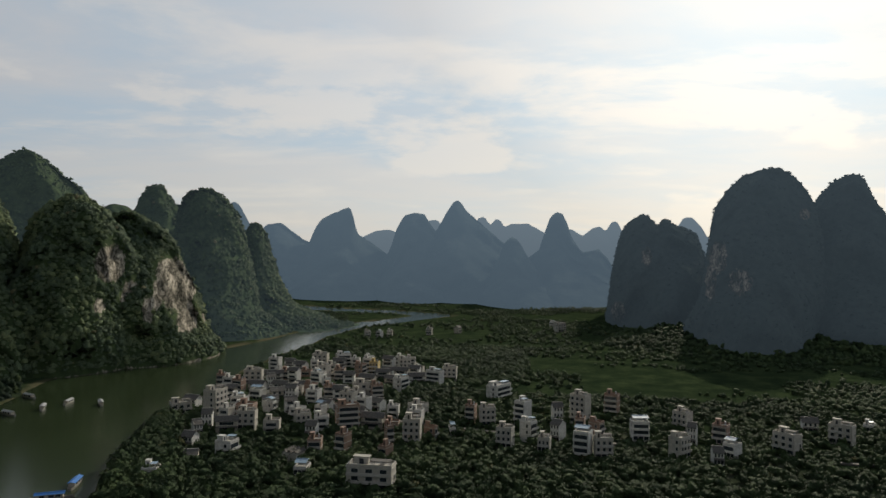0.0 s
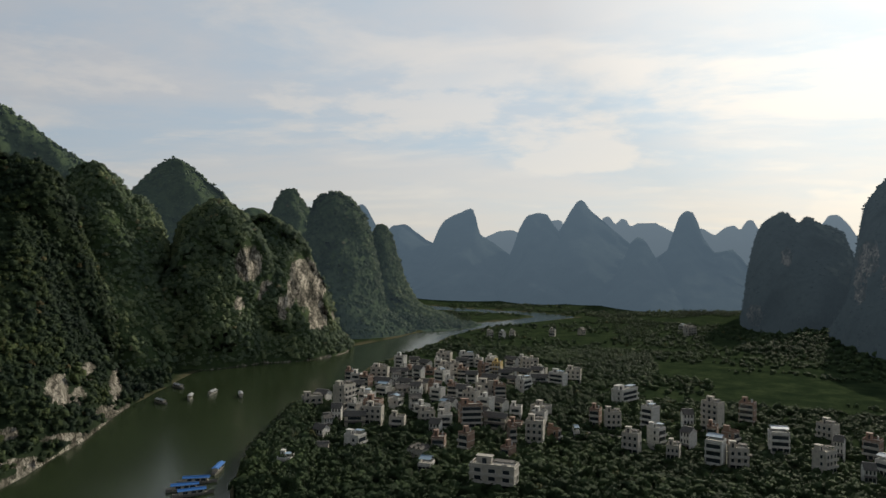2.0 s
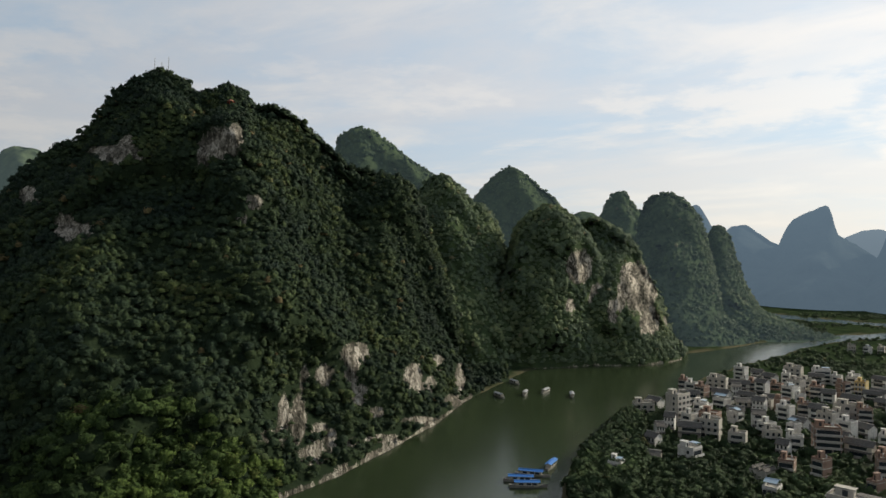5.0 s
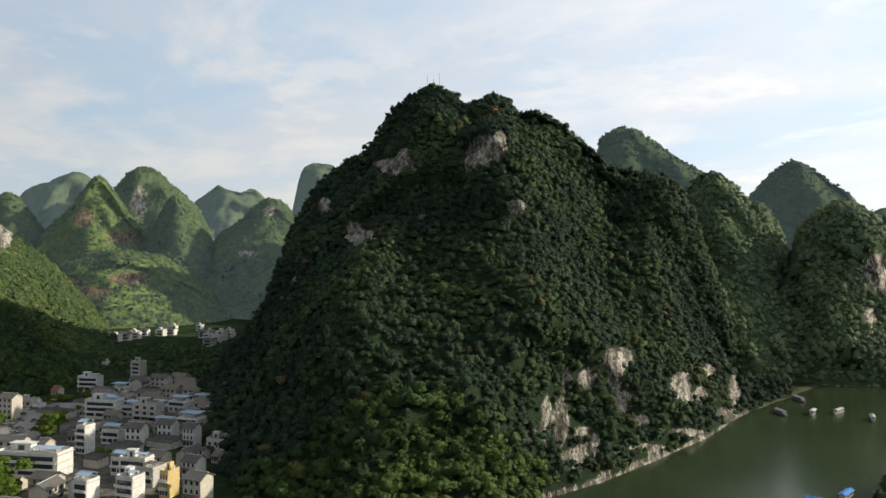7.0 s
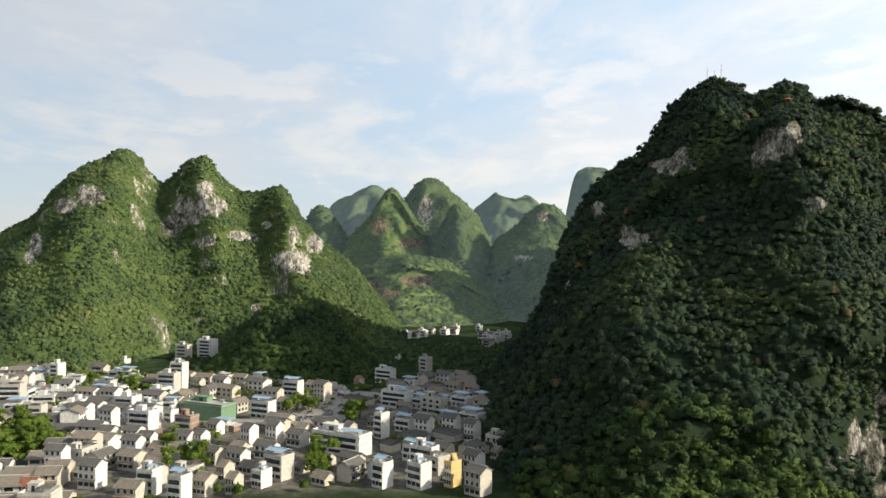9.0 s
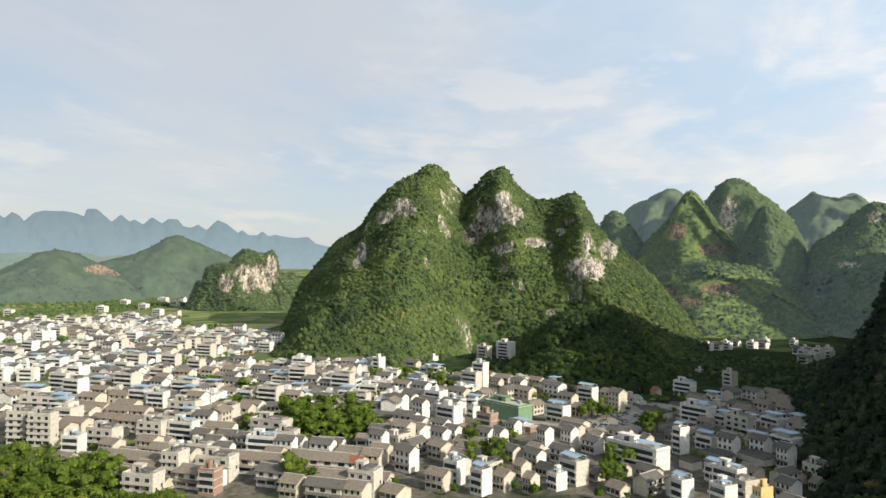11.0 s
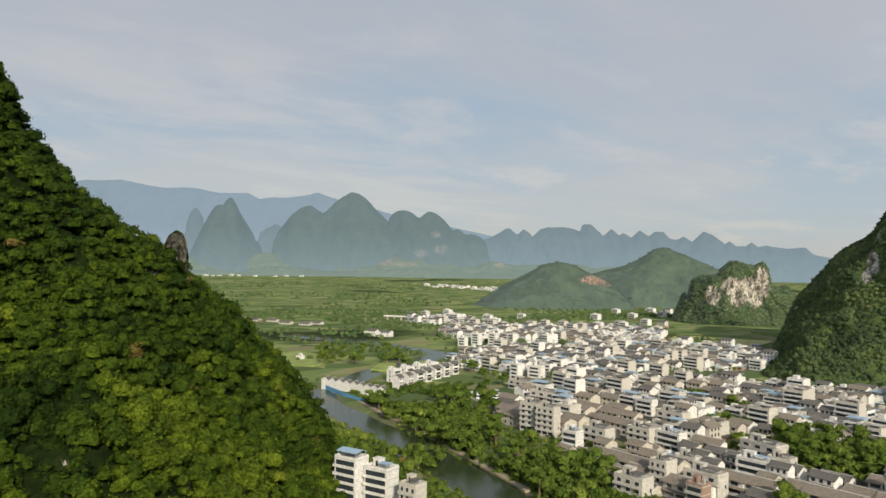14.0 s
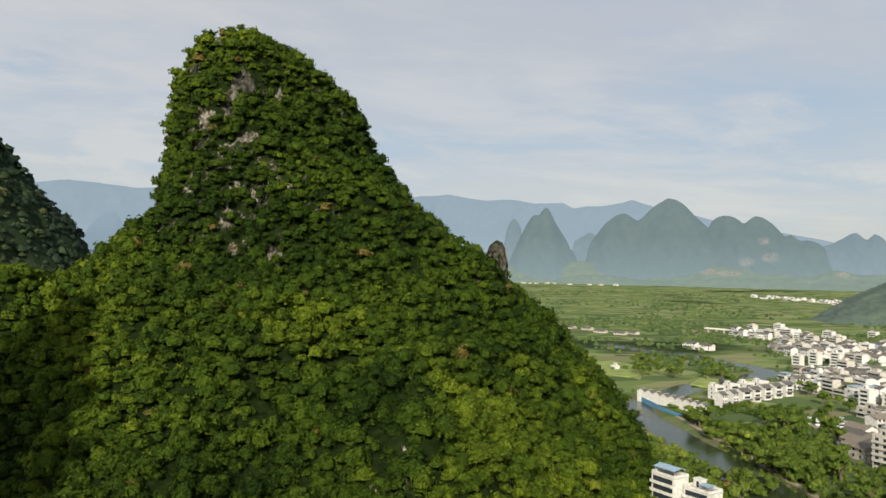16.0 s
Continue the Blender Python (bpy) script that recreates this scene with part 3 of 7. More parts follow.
        rk = np.maximum(rk, np.where(S <= 1, 1.0 / (1 + (q * 0.8) ** 1.4), 0))
    if shore:
        wash = 1 - smooth(-0.6, 1.8, Z + 1.6 * fbm(X, Y, 0 * Z + 5, 9, 3))
        rk = np.maximum(rk, 0.66 * wash * (A > shore[0]) * (A < shore[1]) * (S <= 1))
    n, k = A.shape
    i, j = np.meshgrid(np.arange(n - 1), np.arange(k - 1), indexing="ij")
    F = np.stack([i * k + j, i * k + j + 1, (i + 1) * k + j + 1, (i + 1) * k + j], -1).reshape(-1, 4)[:, ::-1]
    me = np_mesh(name, V.reshape(-1, 3), F, mat, True, {"rock": np.clip(rk, 0, 1).ravel(), "along": np.radians(A).ravel() * dist})
    ob = tagged(new(name, me), label, "mountain", kind=kind)
    SURF[key] = (V, nrm, rk, S, ob)
    return ob


far = dict(kind="structure", rows=28, step=0.2, rock=0.25, soft=0.08)
plain_far = dict(far, rough=0.8, soft=0.11)
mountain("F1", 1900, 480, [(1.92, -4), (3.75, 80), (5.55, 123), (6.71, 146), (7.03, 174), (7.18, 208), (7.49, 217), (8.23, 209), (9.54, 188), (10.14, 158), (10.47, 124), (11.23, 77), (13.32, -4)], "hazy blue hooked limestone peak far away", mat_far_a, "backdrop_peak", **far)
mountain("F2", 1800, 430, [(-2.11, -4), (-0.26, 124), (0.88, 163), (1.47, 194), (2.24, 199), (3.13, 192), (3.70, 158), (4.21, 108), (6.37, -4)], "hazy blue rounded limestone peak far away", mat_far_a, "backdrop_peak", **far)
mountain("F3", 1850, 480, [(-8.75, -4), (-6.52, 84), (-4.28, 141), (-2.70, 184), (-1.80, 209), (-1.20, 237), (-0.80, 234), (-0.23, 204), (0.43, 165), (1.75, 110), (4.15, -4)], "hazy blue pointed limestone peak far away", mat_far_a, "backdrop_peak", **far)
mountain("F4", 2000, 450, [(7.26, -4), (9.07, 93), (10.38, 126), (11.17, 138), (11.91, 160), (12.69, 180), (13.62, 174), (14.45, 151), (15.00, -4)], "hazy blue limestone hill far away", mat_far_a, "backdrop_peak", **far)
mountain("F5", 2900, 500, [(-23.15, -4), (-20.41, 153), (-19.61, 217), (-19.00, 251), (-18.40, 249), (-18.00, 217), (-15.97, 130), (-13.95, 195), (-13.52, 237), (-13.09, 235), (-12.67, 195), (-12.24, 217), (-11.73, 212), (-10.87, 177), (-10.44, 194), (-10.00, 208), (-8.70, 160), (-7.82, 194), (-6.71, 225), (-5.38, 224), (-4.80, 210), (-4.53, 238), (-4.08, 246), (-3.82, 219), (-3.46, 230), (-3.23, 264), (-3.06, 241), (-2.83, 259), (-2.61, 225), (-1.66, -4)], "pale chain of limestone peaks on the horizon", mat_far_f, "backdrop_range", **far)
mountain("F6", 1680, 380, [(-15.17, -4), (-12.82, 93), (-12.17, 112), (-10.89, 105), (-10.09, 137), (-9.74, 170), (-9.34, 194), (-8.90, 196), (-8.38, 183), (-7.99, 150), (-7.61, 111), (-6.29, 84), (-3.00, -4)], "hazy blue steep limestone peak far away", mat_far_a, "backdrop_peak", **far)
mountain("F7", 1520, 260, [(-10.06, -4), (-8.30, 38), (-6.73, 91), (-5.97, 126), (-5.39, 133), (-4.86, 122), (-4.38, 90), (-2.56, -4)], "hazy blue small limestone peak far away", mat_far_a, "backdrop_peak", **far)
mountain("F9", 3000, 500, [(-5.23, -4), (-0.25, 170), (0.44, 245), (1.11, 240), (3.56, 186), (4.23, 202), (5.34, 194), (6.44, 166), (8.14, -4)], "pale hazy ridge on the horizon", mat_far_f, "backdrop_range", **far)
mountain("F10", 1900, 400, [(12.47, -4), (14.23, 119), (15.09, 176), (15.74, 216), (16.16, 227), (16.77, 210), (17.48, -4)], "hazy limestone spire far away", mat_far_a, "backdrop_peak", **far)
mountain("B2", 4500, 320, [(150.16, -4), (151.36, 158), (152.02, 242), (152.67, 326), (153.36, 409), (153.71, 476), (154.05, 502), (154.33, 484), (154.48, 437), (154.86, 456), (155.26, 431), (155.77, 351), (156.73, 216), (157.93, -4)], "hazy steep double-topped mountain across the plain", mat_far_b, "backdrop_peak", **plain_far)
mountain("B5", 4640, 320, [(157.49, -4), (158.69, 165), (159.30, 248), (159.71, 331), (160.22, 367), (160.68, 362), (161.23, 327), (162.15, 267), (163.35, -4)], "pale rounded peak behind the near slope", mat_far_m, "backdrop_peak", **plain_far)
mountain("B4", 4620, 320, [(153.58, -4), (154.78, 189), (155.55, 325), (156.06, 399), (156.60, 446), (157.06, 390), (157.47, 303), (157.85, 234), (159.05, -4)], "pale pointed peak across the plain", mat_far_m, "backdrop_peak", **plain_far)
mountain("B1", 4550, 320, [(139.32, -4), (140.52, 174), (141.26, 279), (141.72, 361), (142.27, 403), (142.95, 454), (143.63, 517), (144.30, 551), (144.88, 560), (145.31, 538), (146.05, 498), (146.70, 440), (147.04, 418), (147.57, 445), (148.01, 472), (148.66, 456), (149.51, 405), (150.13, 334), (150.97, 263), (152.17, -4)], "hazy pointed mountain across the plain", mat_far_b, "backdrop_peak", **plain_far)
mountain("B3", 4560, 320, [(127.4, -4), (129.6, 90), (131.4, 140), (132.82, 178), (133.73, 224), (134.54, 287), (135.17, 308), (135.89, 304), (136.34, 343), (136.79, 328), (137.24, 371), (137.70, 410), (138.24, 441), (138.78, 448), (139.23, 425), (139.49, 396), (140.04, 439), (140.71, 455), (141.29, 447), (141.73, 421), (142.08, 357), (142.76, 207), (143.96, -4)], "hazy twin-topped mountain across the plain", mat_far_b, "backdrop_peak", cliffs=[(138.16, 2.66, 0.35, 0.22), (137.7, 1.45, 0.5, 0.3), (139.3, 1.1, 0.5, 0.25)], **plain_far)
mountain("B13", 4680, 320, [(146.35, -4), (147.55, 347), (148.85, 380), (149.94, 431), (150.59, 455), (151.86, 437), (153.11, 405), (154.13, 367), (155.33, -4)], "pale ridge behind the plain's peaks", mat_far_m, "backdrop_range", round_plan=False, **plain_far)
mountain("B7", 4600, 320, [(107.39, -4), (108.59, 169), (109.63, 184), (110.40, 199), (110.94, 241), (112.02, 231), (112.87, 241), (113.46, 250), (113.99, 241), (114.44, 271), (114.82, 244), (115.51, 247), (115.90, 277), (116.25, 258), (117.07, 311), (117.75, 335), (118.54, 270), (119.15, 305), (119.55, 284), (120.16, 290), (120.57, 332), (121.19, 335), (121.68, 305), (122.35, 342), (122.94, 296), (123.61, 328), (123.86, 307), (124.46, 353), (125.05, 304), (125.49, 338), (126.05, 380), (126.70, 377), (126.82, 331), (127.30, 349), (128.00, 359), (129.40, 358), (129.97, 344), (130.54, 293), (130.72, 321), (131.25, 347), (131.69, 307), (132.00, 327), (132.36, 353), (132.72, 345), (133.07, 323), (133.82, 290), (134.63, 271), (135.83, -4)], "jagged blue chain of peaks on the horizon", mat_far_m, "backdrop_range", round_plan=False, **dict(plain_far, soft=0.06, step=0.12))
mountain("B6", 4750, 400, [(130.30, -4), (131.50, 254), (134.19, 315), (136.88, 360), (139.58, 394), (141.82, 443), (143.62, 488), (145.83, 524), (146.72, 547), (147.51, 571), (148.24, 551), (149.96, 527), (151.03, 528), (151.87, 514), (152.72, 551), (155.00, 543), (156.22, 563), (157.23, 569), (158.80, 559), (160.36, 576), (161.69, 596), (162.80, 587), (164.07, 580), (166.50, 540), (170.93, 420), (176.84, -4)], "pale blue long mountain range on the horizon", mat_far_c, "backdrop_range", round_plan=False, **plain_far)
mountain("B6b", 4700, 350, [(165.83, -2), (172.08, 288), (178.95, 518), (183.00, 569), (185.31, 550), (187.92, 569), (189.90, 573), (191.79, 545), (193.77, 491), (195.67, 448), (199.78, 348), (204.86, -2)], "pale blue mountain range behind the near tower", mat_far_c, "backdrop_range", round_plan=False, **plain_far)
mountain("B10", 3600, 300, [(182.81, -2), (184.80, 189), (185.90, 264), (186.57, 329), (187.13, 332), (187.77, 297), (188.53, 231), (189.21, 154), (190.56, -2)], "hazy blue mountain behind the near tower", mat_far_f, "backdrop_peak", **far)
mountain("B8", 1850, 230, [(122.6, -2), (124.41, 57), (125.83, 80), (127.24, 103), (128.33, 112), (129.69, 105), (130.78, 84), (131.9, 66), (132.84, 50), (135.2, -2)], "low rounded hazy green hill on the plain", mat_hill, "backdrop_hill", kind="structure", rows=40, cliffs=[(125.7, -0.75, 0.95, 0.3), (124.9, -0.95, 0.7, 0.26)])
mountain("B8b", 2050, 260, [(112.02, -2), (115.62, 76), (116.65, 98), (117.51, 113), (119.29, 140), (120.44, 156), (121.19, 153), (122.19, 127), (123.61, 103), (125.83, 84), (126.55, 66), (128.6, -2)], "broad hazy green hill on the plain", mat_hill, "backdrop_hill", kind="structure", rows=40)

def rolling(a0, a1, step, base, swing, size, seed):
    """A crest of rolling heights between two azimuths, ending in the plain."""
    az = np.arange(a0, a1, step)
    h = base + swing * fbm(az, 0 * az + seed, 0 * az, size, 3)
    return [(a0 - step, -4)] + [(float(a), float(z)) for a, z in zip(az, h)] + [(a1 + step, -4)]


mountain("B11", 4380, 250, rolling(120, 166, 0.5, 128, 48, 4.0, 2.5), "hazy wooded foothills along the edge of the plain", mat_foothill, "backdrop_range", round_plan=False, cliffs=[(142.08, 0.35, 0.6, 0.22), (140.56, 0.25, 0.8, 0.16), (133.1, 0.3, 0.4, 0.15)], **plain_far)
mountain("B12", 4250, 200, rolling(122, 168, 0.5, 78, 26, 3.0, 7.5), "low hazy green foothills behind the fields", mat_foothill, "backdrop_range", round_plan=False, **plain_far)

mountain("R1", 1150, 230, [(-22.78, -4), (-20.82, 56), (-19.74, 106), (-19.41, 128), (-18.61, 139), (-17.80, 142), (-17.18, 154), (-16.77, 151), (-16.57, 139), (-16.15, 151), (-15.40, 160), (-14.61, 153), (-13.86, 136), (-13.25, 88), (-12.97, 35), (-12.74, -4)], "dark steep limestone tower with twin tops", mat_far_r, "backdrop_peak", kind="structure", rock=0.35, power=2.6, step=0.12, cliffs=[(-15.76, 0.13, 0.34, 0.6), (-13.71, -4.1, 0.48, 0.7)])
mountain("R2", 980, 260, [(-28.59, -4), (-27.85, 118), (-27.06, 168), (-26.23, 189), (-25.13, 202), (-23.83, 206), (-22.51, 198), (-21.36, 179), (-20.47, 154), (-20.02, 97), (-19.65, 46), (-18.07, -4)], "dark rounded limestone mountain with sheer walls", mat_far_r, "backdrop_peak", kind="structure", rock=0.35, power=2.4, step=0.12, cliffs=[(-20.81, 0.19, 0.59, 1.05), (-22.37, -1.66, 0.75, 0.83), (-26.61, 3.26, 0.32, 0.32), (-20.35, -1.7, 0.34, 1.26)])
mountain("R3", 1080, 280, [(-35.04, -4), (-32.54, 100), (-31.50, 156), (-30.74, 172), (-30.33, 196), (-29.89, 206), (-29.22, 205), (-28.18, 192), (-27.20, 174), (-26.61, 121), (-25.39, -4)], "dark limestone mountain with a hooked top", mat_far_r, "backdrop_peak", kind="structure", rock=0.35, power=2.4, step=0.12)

mountain("R4", 860, 170, [(-36, -4), (-34, 14), (-30, 22), (-26, 18), (-23, 25), (-20, 20), (-17, 13), (-14.5, 7), (-11, -4)], "dark wooded apron below the limestone towers", mat_slope, "hill", power=1.2, step=0.2)

# the far bank's peaks also emit haze colour, slopes and trees alike
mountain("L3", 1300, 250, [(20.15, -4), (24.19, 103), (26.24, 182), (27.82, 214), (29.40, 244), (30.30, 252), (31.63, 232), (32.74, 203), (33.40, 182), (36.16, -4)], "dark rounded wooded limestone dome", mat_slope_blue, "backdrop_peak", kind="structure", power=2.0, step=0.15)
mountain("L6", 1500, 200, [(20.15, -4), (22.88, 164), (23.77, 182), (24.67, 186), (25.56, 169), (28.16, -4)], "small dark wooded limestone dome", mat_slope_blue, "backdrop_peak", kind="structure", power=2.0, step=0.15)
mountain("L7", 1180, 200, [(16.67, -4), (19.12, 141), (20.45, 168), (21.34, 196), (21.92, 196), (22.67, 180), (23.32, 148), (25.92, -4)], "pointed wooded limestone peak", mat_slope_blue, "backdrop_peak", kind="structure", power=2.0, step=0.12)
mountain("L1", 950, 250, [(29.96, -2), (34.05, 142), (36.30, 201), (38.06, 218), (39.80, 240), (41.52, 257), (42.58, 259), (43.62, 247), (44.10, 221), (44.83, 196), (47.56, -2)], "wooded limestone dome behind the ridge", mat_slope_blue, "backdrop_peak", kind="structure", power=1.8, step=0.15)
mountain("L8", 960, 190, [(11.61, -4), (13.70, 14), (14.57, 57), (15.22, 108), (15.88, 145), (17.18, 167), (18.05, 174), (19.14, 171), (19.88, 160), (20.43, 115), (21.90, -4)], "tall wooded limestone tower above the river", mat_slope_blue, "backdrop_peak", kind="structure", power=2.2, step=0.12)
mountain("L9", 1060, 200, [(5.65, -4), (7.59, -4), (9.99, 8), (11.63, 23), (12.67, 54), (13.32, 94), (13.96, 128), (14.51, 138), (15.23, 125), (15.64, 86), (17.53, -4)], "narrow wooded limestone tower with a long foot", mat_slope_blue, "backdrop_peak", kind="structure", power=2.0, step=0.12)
mountain("L2", 760, 200, [(27.24, -4), (29.08, 50), (30.55, 97), (31.15, 124), (31.83, 139), (32.51, 145), (33.40, 150), (34.30, 167), (35.41, 178), (36.29, 176), (36.73, 170), (38.87, 131), (41.32, -4)], "sunlit wooded shoulder of limestone", mat_slope_mid, power=1.6, step=0.12)
mountain("L5", 770, 150, [(16.66, -4), (17.97, 16), (18.64, 51), (19.53, 77), (20.29, 98), (21.32, 116), (22.88, 129), (23.77, 133), (24.75, 125), (25.97, 73), (28.58, -4)], "wooded limestone hill with a pale sheer cliff over the river", mat_slope_mid, shore=(17, 26), power=2.2, step=0.1, cliffs=[(20.13, -2.39, 1.16, 1.79), (20.9, -1.37, 0.63, 0.9), (19.43, -4.92, 0.67, 0.99), (22.12, -4.2, 0.4, 0.9), (21.51, -3.07, 0.31, 1.12), (18.09, -4.64, 0.27, 0.63)])
mountain("L4", 720, 130, [(22.12, -4), (22.60, 41), (23.07, 86), (23.98, 111), (25.11, 128), (26.24, 140), (27.36, 141), (28.48, 136), (29.50, 122), (30.23, 91), (32.21, 46), (36.13, -4)], "wooded limestone hill with a streaked cliff over the river", mat_slope_mid, shore=(22, 33), power=2.2, step=0.1, cliffs=[(24.71, -0.87, 0.89, 1.25), (25.35, -4.0, 0.31, 0.63), (23.34, -3.54, 0.58, 1.34), (22.86, -6.64, 0.67, 0.9)])
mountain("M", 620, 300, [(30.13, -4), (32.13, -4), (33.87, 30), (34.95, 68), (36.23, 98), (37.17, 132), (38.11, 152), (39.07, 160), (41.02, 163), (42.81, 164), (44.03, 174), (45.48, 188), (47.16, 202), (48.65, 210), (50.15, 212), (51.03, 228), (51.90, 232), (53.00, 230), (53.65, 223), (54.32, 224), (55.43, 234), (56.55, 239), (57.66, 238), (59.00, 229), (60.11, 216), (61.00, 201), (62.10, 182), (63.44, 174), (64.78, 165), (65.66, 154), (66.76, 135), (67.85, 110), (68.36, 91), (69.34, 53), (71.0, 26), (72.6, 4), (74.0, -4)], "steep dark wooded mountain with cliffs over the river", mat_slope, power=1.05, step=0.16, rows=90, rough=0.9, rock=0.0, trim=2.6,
         foot=[(29.5, 540), (33.33, 450), (35.79, 388), (39.52, 335), (43.36, 298), (46.31, 280), (54.08, 240), (63.91, 240), (71.28, 262), (73.74, 320), (74.72, 500), (81.61, 560)],
         cliffs=[(52.54, 8.16, 1.34, 1.16), (53.87, 7.28, 0.4, 1.16), (51.56, 8.82, 0.58, 0.89), (59.79, 7.04, 1.7, 0.58), (59.08, 7.84, 0.45, 0.54), (65.15, 3.76, 0.66, 0.62), (62.84, 1.49, 0.8, 0.98), (61.73, 1.41, 0.45, 0.49), (50.27, 3.92, 0.8, 0.45), (51.02, 2.62, 0.36, 0.4), (68.06, 0.46, 0.26, 0.7), (67.6, -2.17, 0.26, 0.35),
                 (42.24, -7.79, 1.04, 0.78), (42.53, -9.04, 0.48, 1.22), (41.8, -10.89, 0.61, 0.7), (44.57, -9.43, 0.7, 0.7), (46.17, -9.62, 0.35, 0.8), (40.53, -12.27, 0.6, 0.35), (37.68, -9.61, 0.68, 0.94), (37.19, -10.52, 0.42, 0.68), (35.69, -8.46, 0.5, 0.59), (36.28, -10.13, 0.38, 0.59), (33.94, -9.55, 0.37, 1.16), (34.51, -11.4, 0.67, 0.42), (32.99, -6.98, 0.21, 0.41),
                 (47.68, -12.52, 0.44, 1.51), (46.58, -12.73, 0.53, 1.68), (48.68, -13.81, 0.98, 0.44), (44.89, -13.64, 0.62, 0.66), (45.39, -15.31, 1.23, 0.62), (44.02, -14.33, 0.39, 0.79), (42.32, -14.51, 0.61, 0.3), (39.9, -14.17, 1.72, 0.22), (37.06, -12.86, 1.36, 0.25)],
         shore=(33, 49.5), spurs=[(50.0, 2.2, 34, 0.62), (57.5, 3.0, -26, 0.72), (45.0, 2.4, -24, 0.7), (62.5, 2.0, 18, 0.55), (39.5, 1.8, 16, 0.6)])
# hidden behind the crest; added for the shadow it throws into the side valley
mountain("MB", 1080, 200, [(53, -4), (56, 150), (58, 225), (61, 235), (64, 195), (66.5, -4)], "hidden wooded ridge behind the river mountain, added to cast shade", mat_slope, power=1.5)
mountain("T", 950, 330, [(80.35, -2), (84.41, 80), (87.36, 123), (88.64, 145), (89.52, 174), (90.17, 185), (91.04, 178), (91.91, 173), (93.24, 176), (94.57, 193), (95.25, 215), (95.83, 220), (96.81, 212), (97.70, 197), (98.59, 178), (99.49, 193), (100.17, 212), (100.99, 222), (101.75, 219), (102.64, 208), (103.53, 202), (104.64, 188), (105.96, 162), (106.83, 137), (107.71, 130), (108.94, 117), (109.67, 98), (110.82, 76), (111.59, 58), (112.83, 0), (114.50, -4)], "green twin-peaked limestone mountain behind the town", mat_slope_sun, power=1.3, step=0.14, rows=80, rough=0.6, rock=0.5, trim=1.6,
         foot=[(78.66, 720), (88.49, 700), (94, 725), (98, 710), (103, 645), (111.1, 620), (114.05, 800), (116.02, 850)], cliffs=[(95.64, 4.91, 0.58, 0.63), (96.39, 3.65, 1.34, 0.67), (94.82, 3.67, 0.72, 0.63), (97.94, 2.2, 0.67, 0.76), (96.96, 2.75, 0.98, 0.45), (95.78, 0.97, 0.72, 0.27), (93.23, 1.53, 0.72, 0.36), (92.2, 1.36, 0.45, 0.31), (103.49, 4.21, 0.88, 0.66), (105.0, 3.43, 0.62, 0.48), (106.77, 0.64, 0.35, 0.79), (107.19, -0.19, 0.26, 0.44), (89.2, -0.32, 1.25, 0.67), (88.44, -0.76, 0.62, 0.54), (89.12, 1.47, 0.31, 0.89), (87.43, 1.03, 0.62, 0.71), (91.13, 2.44, 0.36, 0.27), (91.85, -3.91, 0.31, 0.27)],
         spurs=[(103.5, 1.6, 30, 0.6), (99.2, 1.4, -34, 0.65), (95.8, 1.5, 26, 0.6), (92.3, 1.2, -24, 0.7), (89.6, 1.1, 26, 0.6), (107.4, 1.2, 22, 0.5), (100.8, 1.0, 14, 0.35), (97.2, 0.9, -14, 0.4)])
mountain("Tb", 760, 140, [(97.80, -4), (101.39, 3), (104.54, 32), (106.77, 50), (108.54, 60), (110.28, 47), (111.98, 21), (113.65, -4)], "low wooded spur at the mountain's foot", mat_slope_sun, "hill", power=1.5)
mountain("D", 640, 140, [(81.93, -4), (82.74, 3), (84.39, 26), (85.64, 42), (87.33, 52), (89.04, 54), (90.77, 49), (92.29, 36), (93.82, 13), (95.57, -4)], "low dark wooded hill beside the town", mat_slope, "hill", power=1.5)
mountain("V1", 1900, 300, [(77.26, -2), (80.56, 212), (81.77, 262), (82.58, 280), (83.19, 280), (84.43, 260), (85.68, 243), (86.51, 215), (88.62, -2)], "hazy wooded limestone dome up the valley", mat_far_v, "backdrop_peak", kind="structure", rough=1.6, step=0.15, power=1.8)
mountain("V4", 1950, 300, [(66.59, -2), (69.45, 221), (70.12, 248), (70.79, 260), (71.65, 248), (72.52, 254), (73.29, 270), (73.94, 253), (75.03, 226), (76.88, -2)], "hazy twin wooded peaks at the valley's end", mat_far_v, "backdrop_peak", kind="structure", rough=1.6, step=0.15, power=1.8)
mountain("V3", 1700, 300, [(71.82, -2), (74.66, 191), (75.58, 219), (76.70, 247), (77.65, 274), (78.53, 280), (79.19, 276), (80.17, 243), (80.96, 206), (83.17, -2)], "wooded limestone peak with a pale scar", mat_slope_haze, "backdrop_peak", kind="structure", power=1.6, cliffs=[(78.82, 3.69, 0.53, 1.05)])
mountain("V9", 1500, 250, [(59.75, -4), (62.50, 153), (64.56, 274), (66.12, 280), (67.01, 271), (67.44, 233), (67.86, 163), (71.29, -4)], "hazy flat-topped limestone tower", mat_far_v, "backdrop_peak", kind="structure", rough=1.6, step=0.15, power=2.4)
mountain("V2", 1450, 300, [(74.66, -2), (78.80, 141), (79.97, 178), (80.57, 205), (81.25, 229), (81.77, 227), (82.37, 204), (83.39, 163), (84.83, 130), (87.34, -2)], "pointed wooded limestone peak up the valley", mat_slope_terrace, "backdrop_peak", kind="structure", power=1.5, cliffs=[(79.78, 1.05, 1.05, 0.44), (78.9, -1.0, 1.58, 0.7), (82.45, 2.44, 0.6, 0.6)])
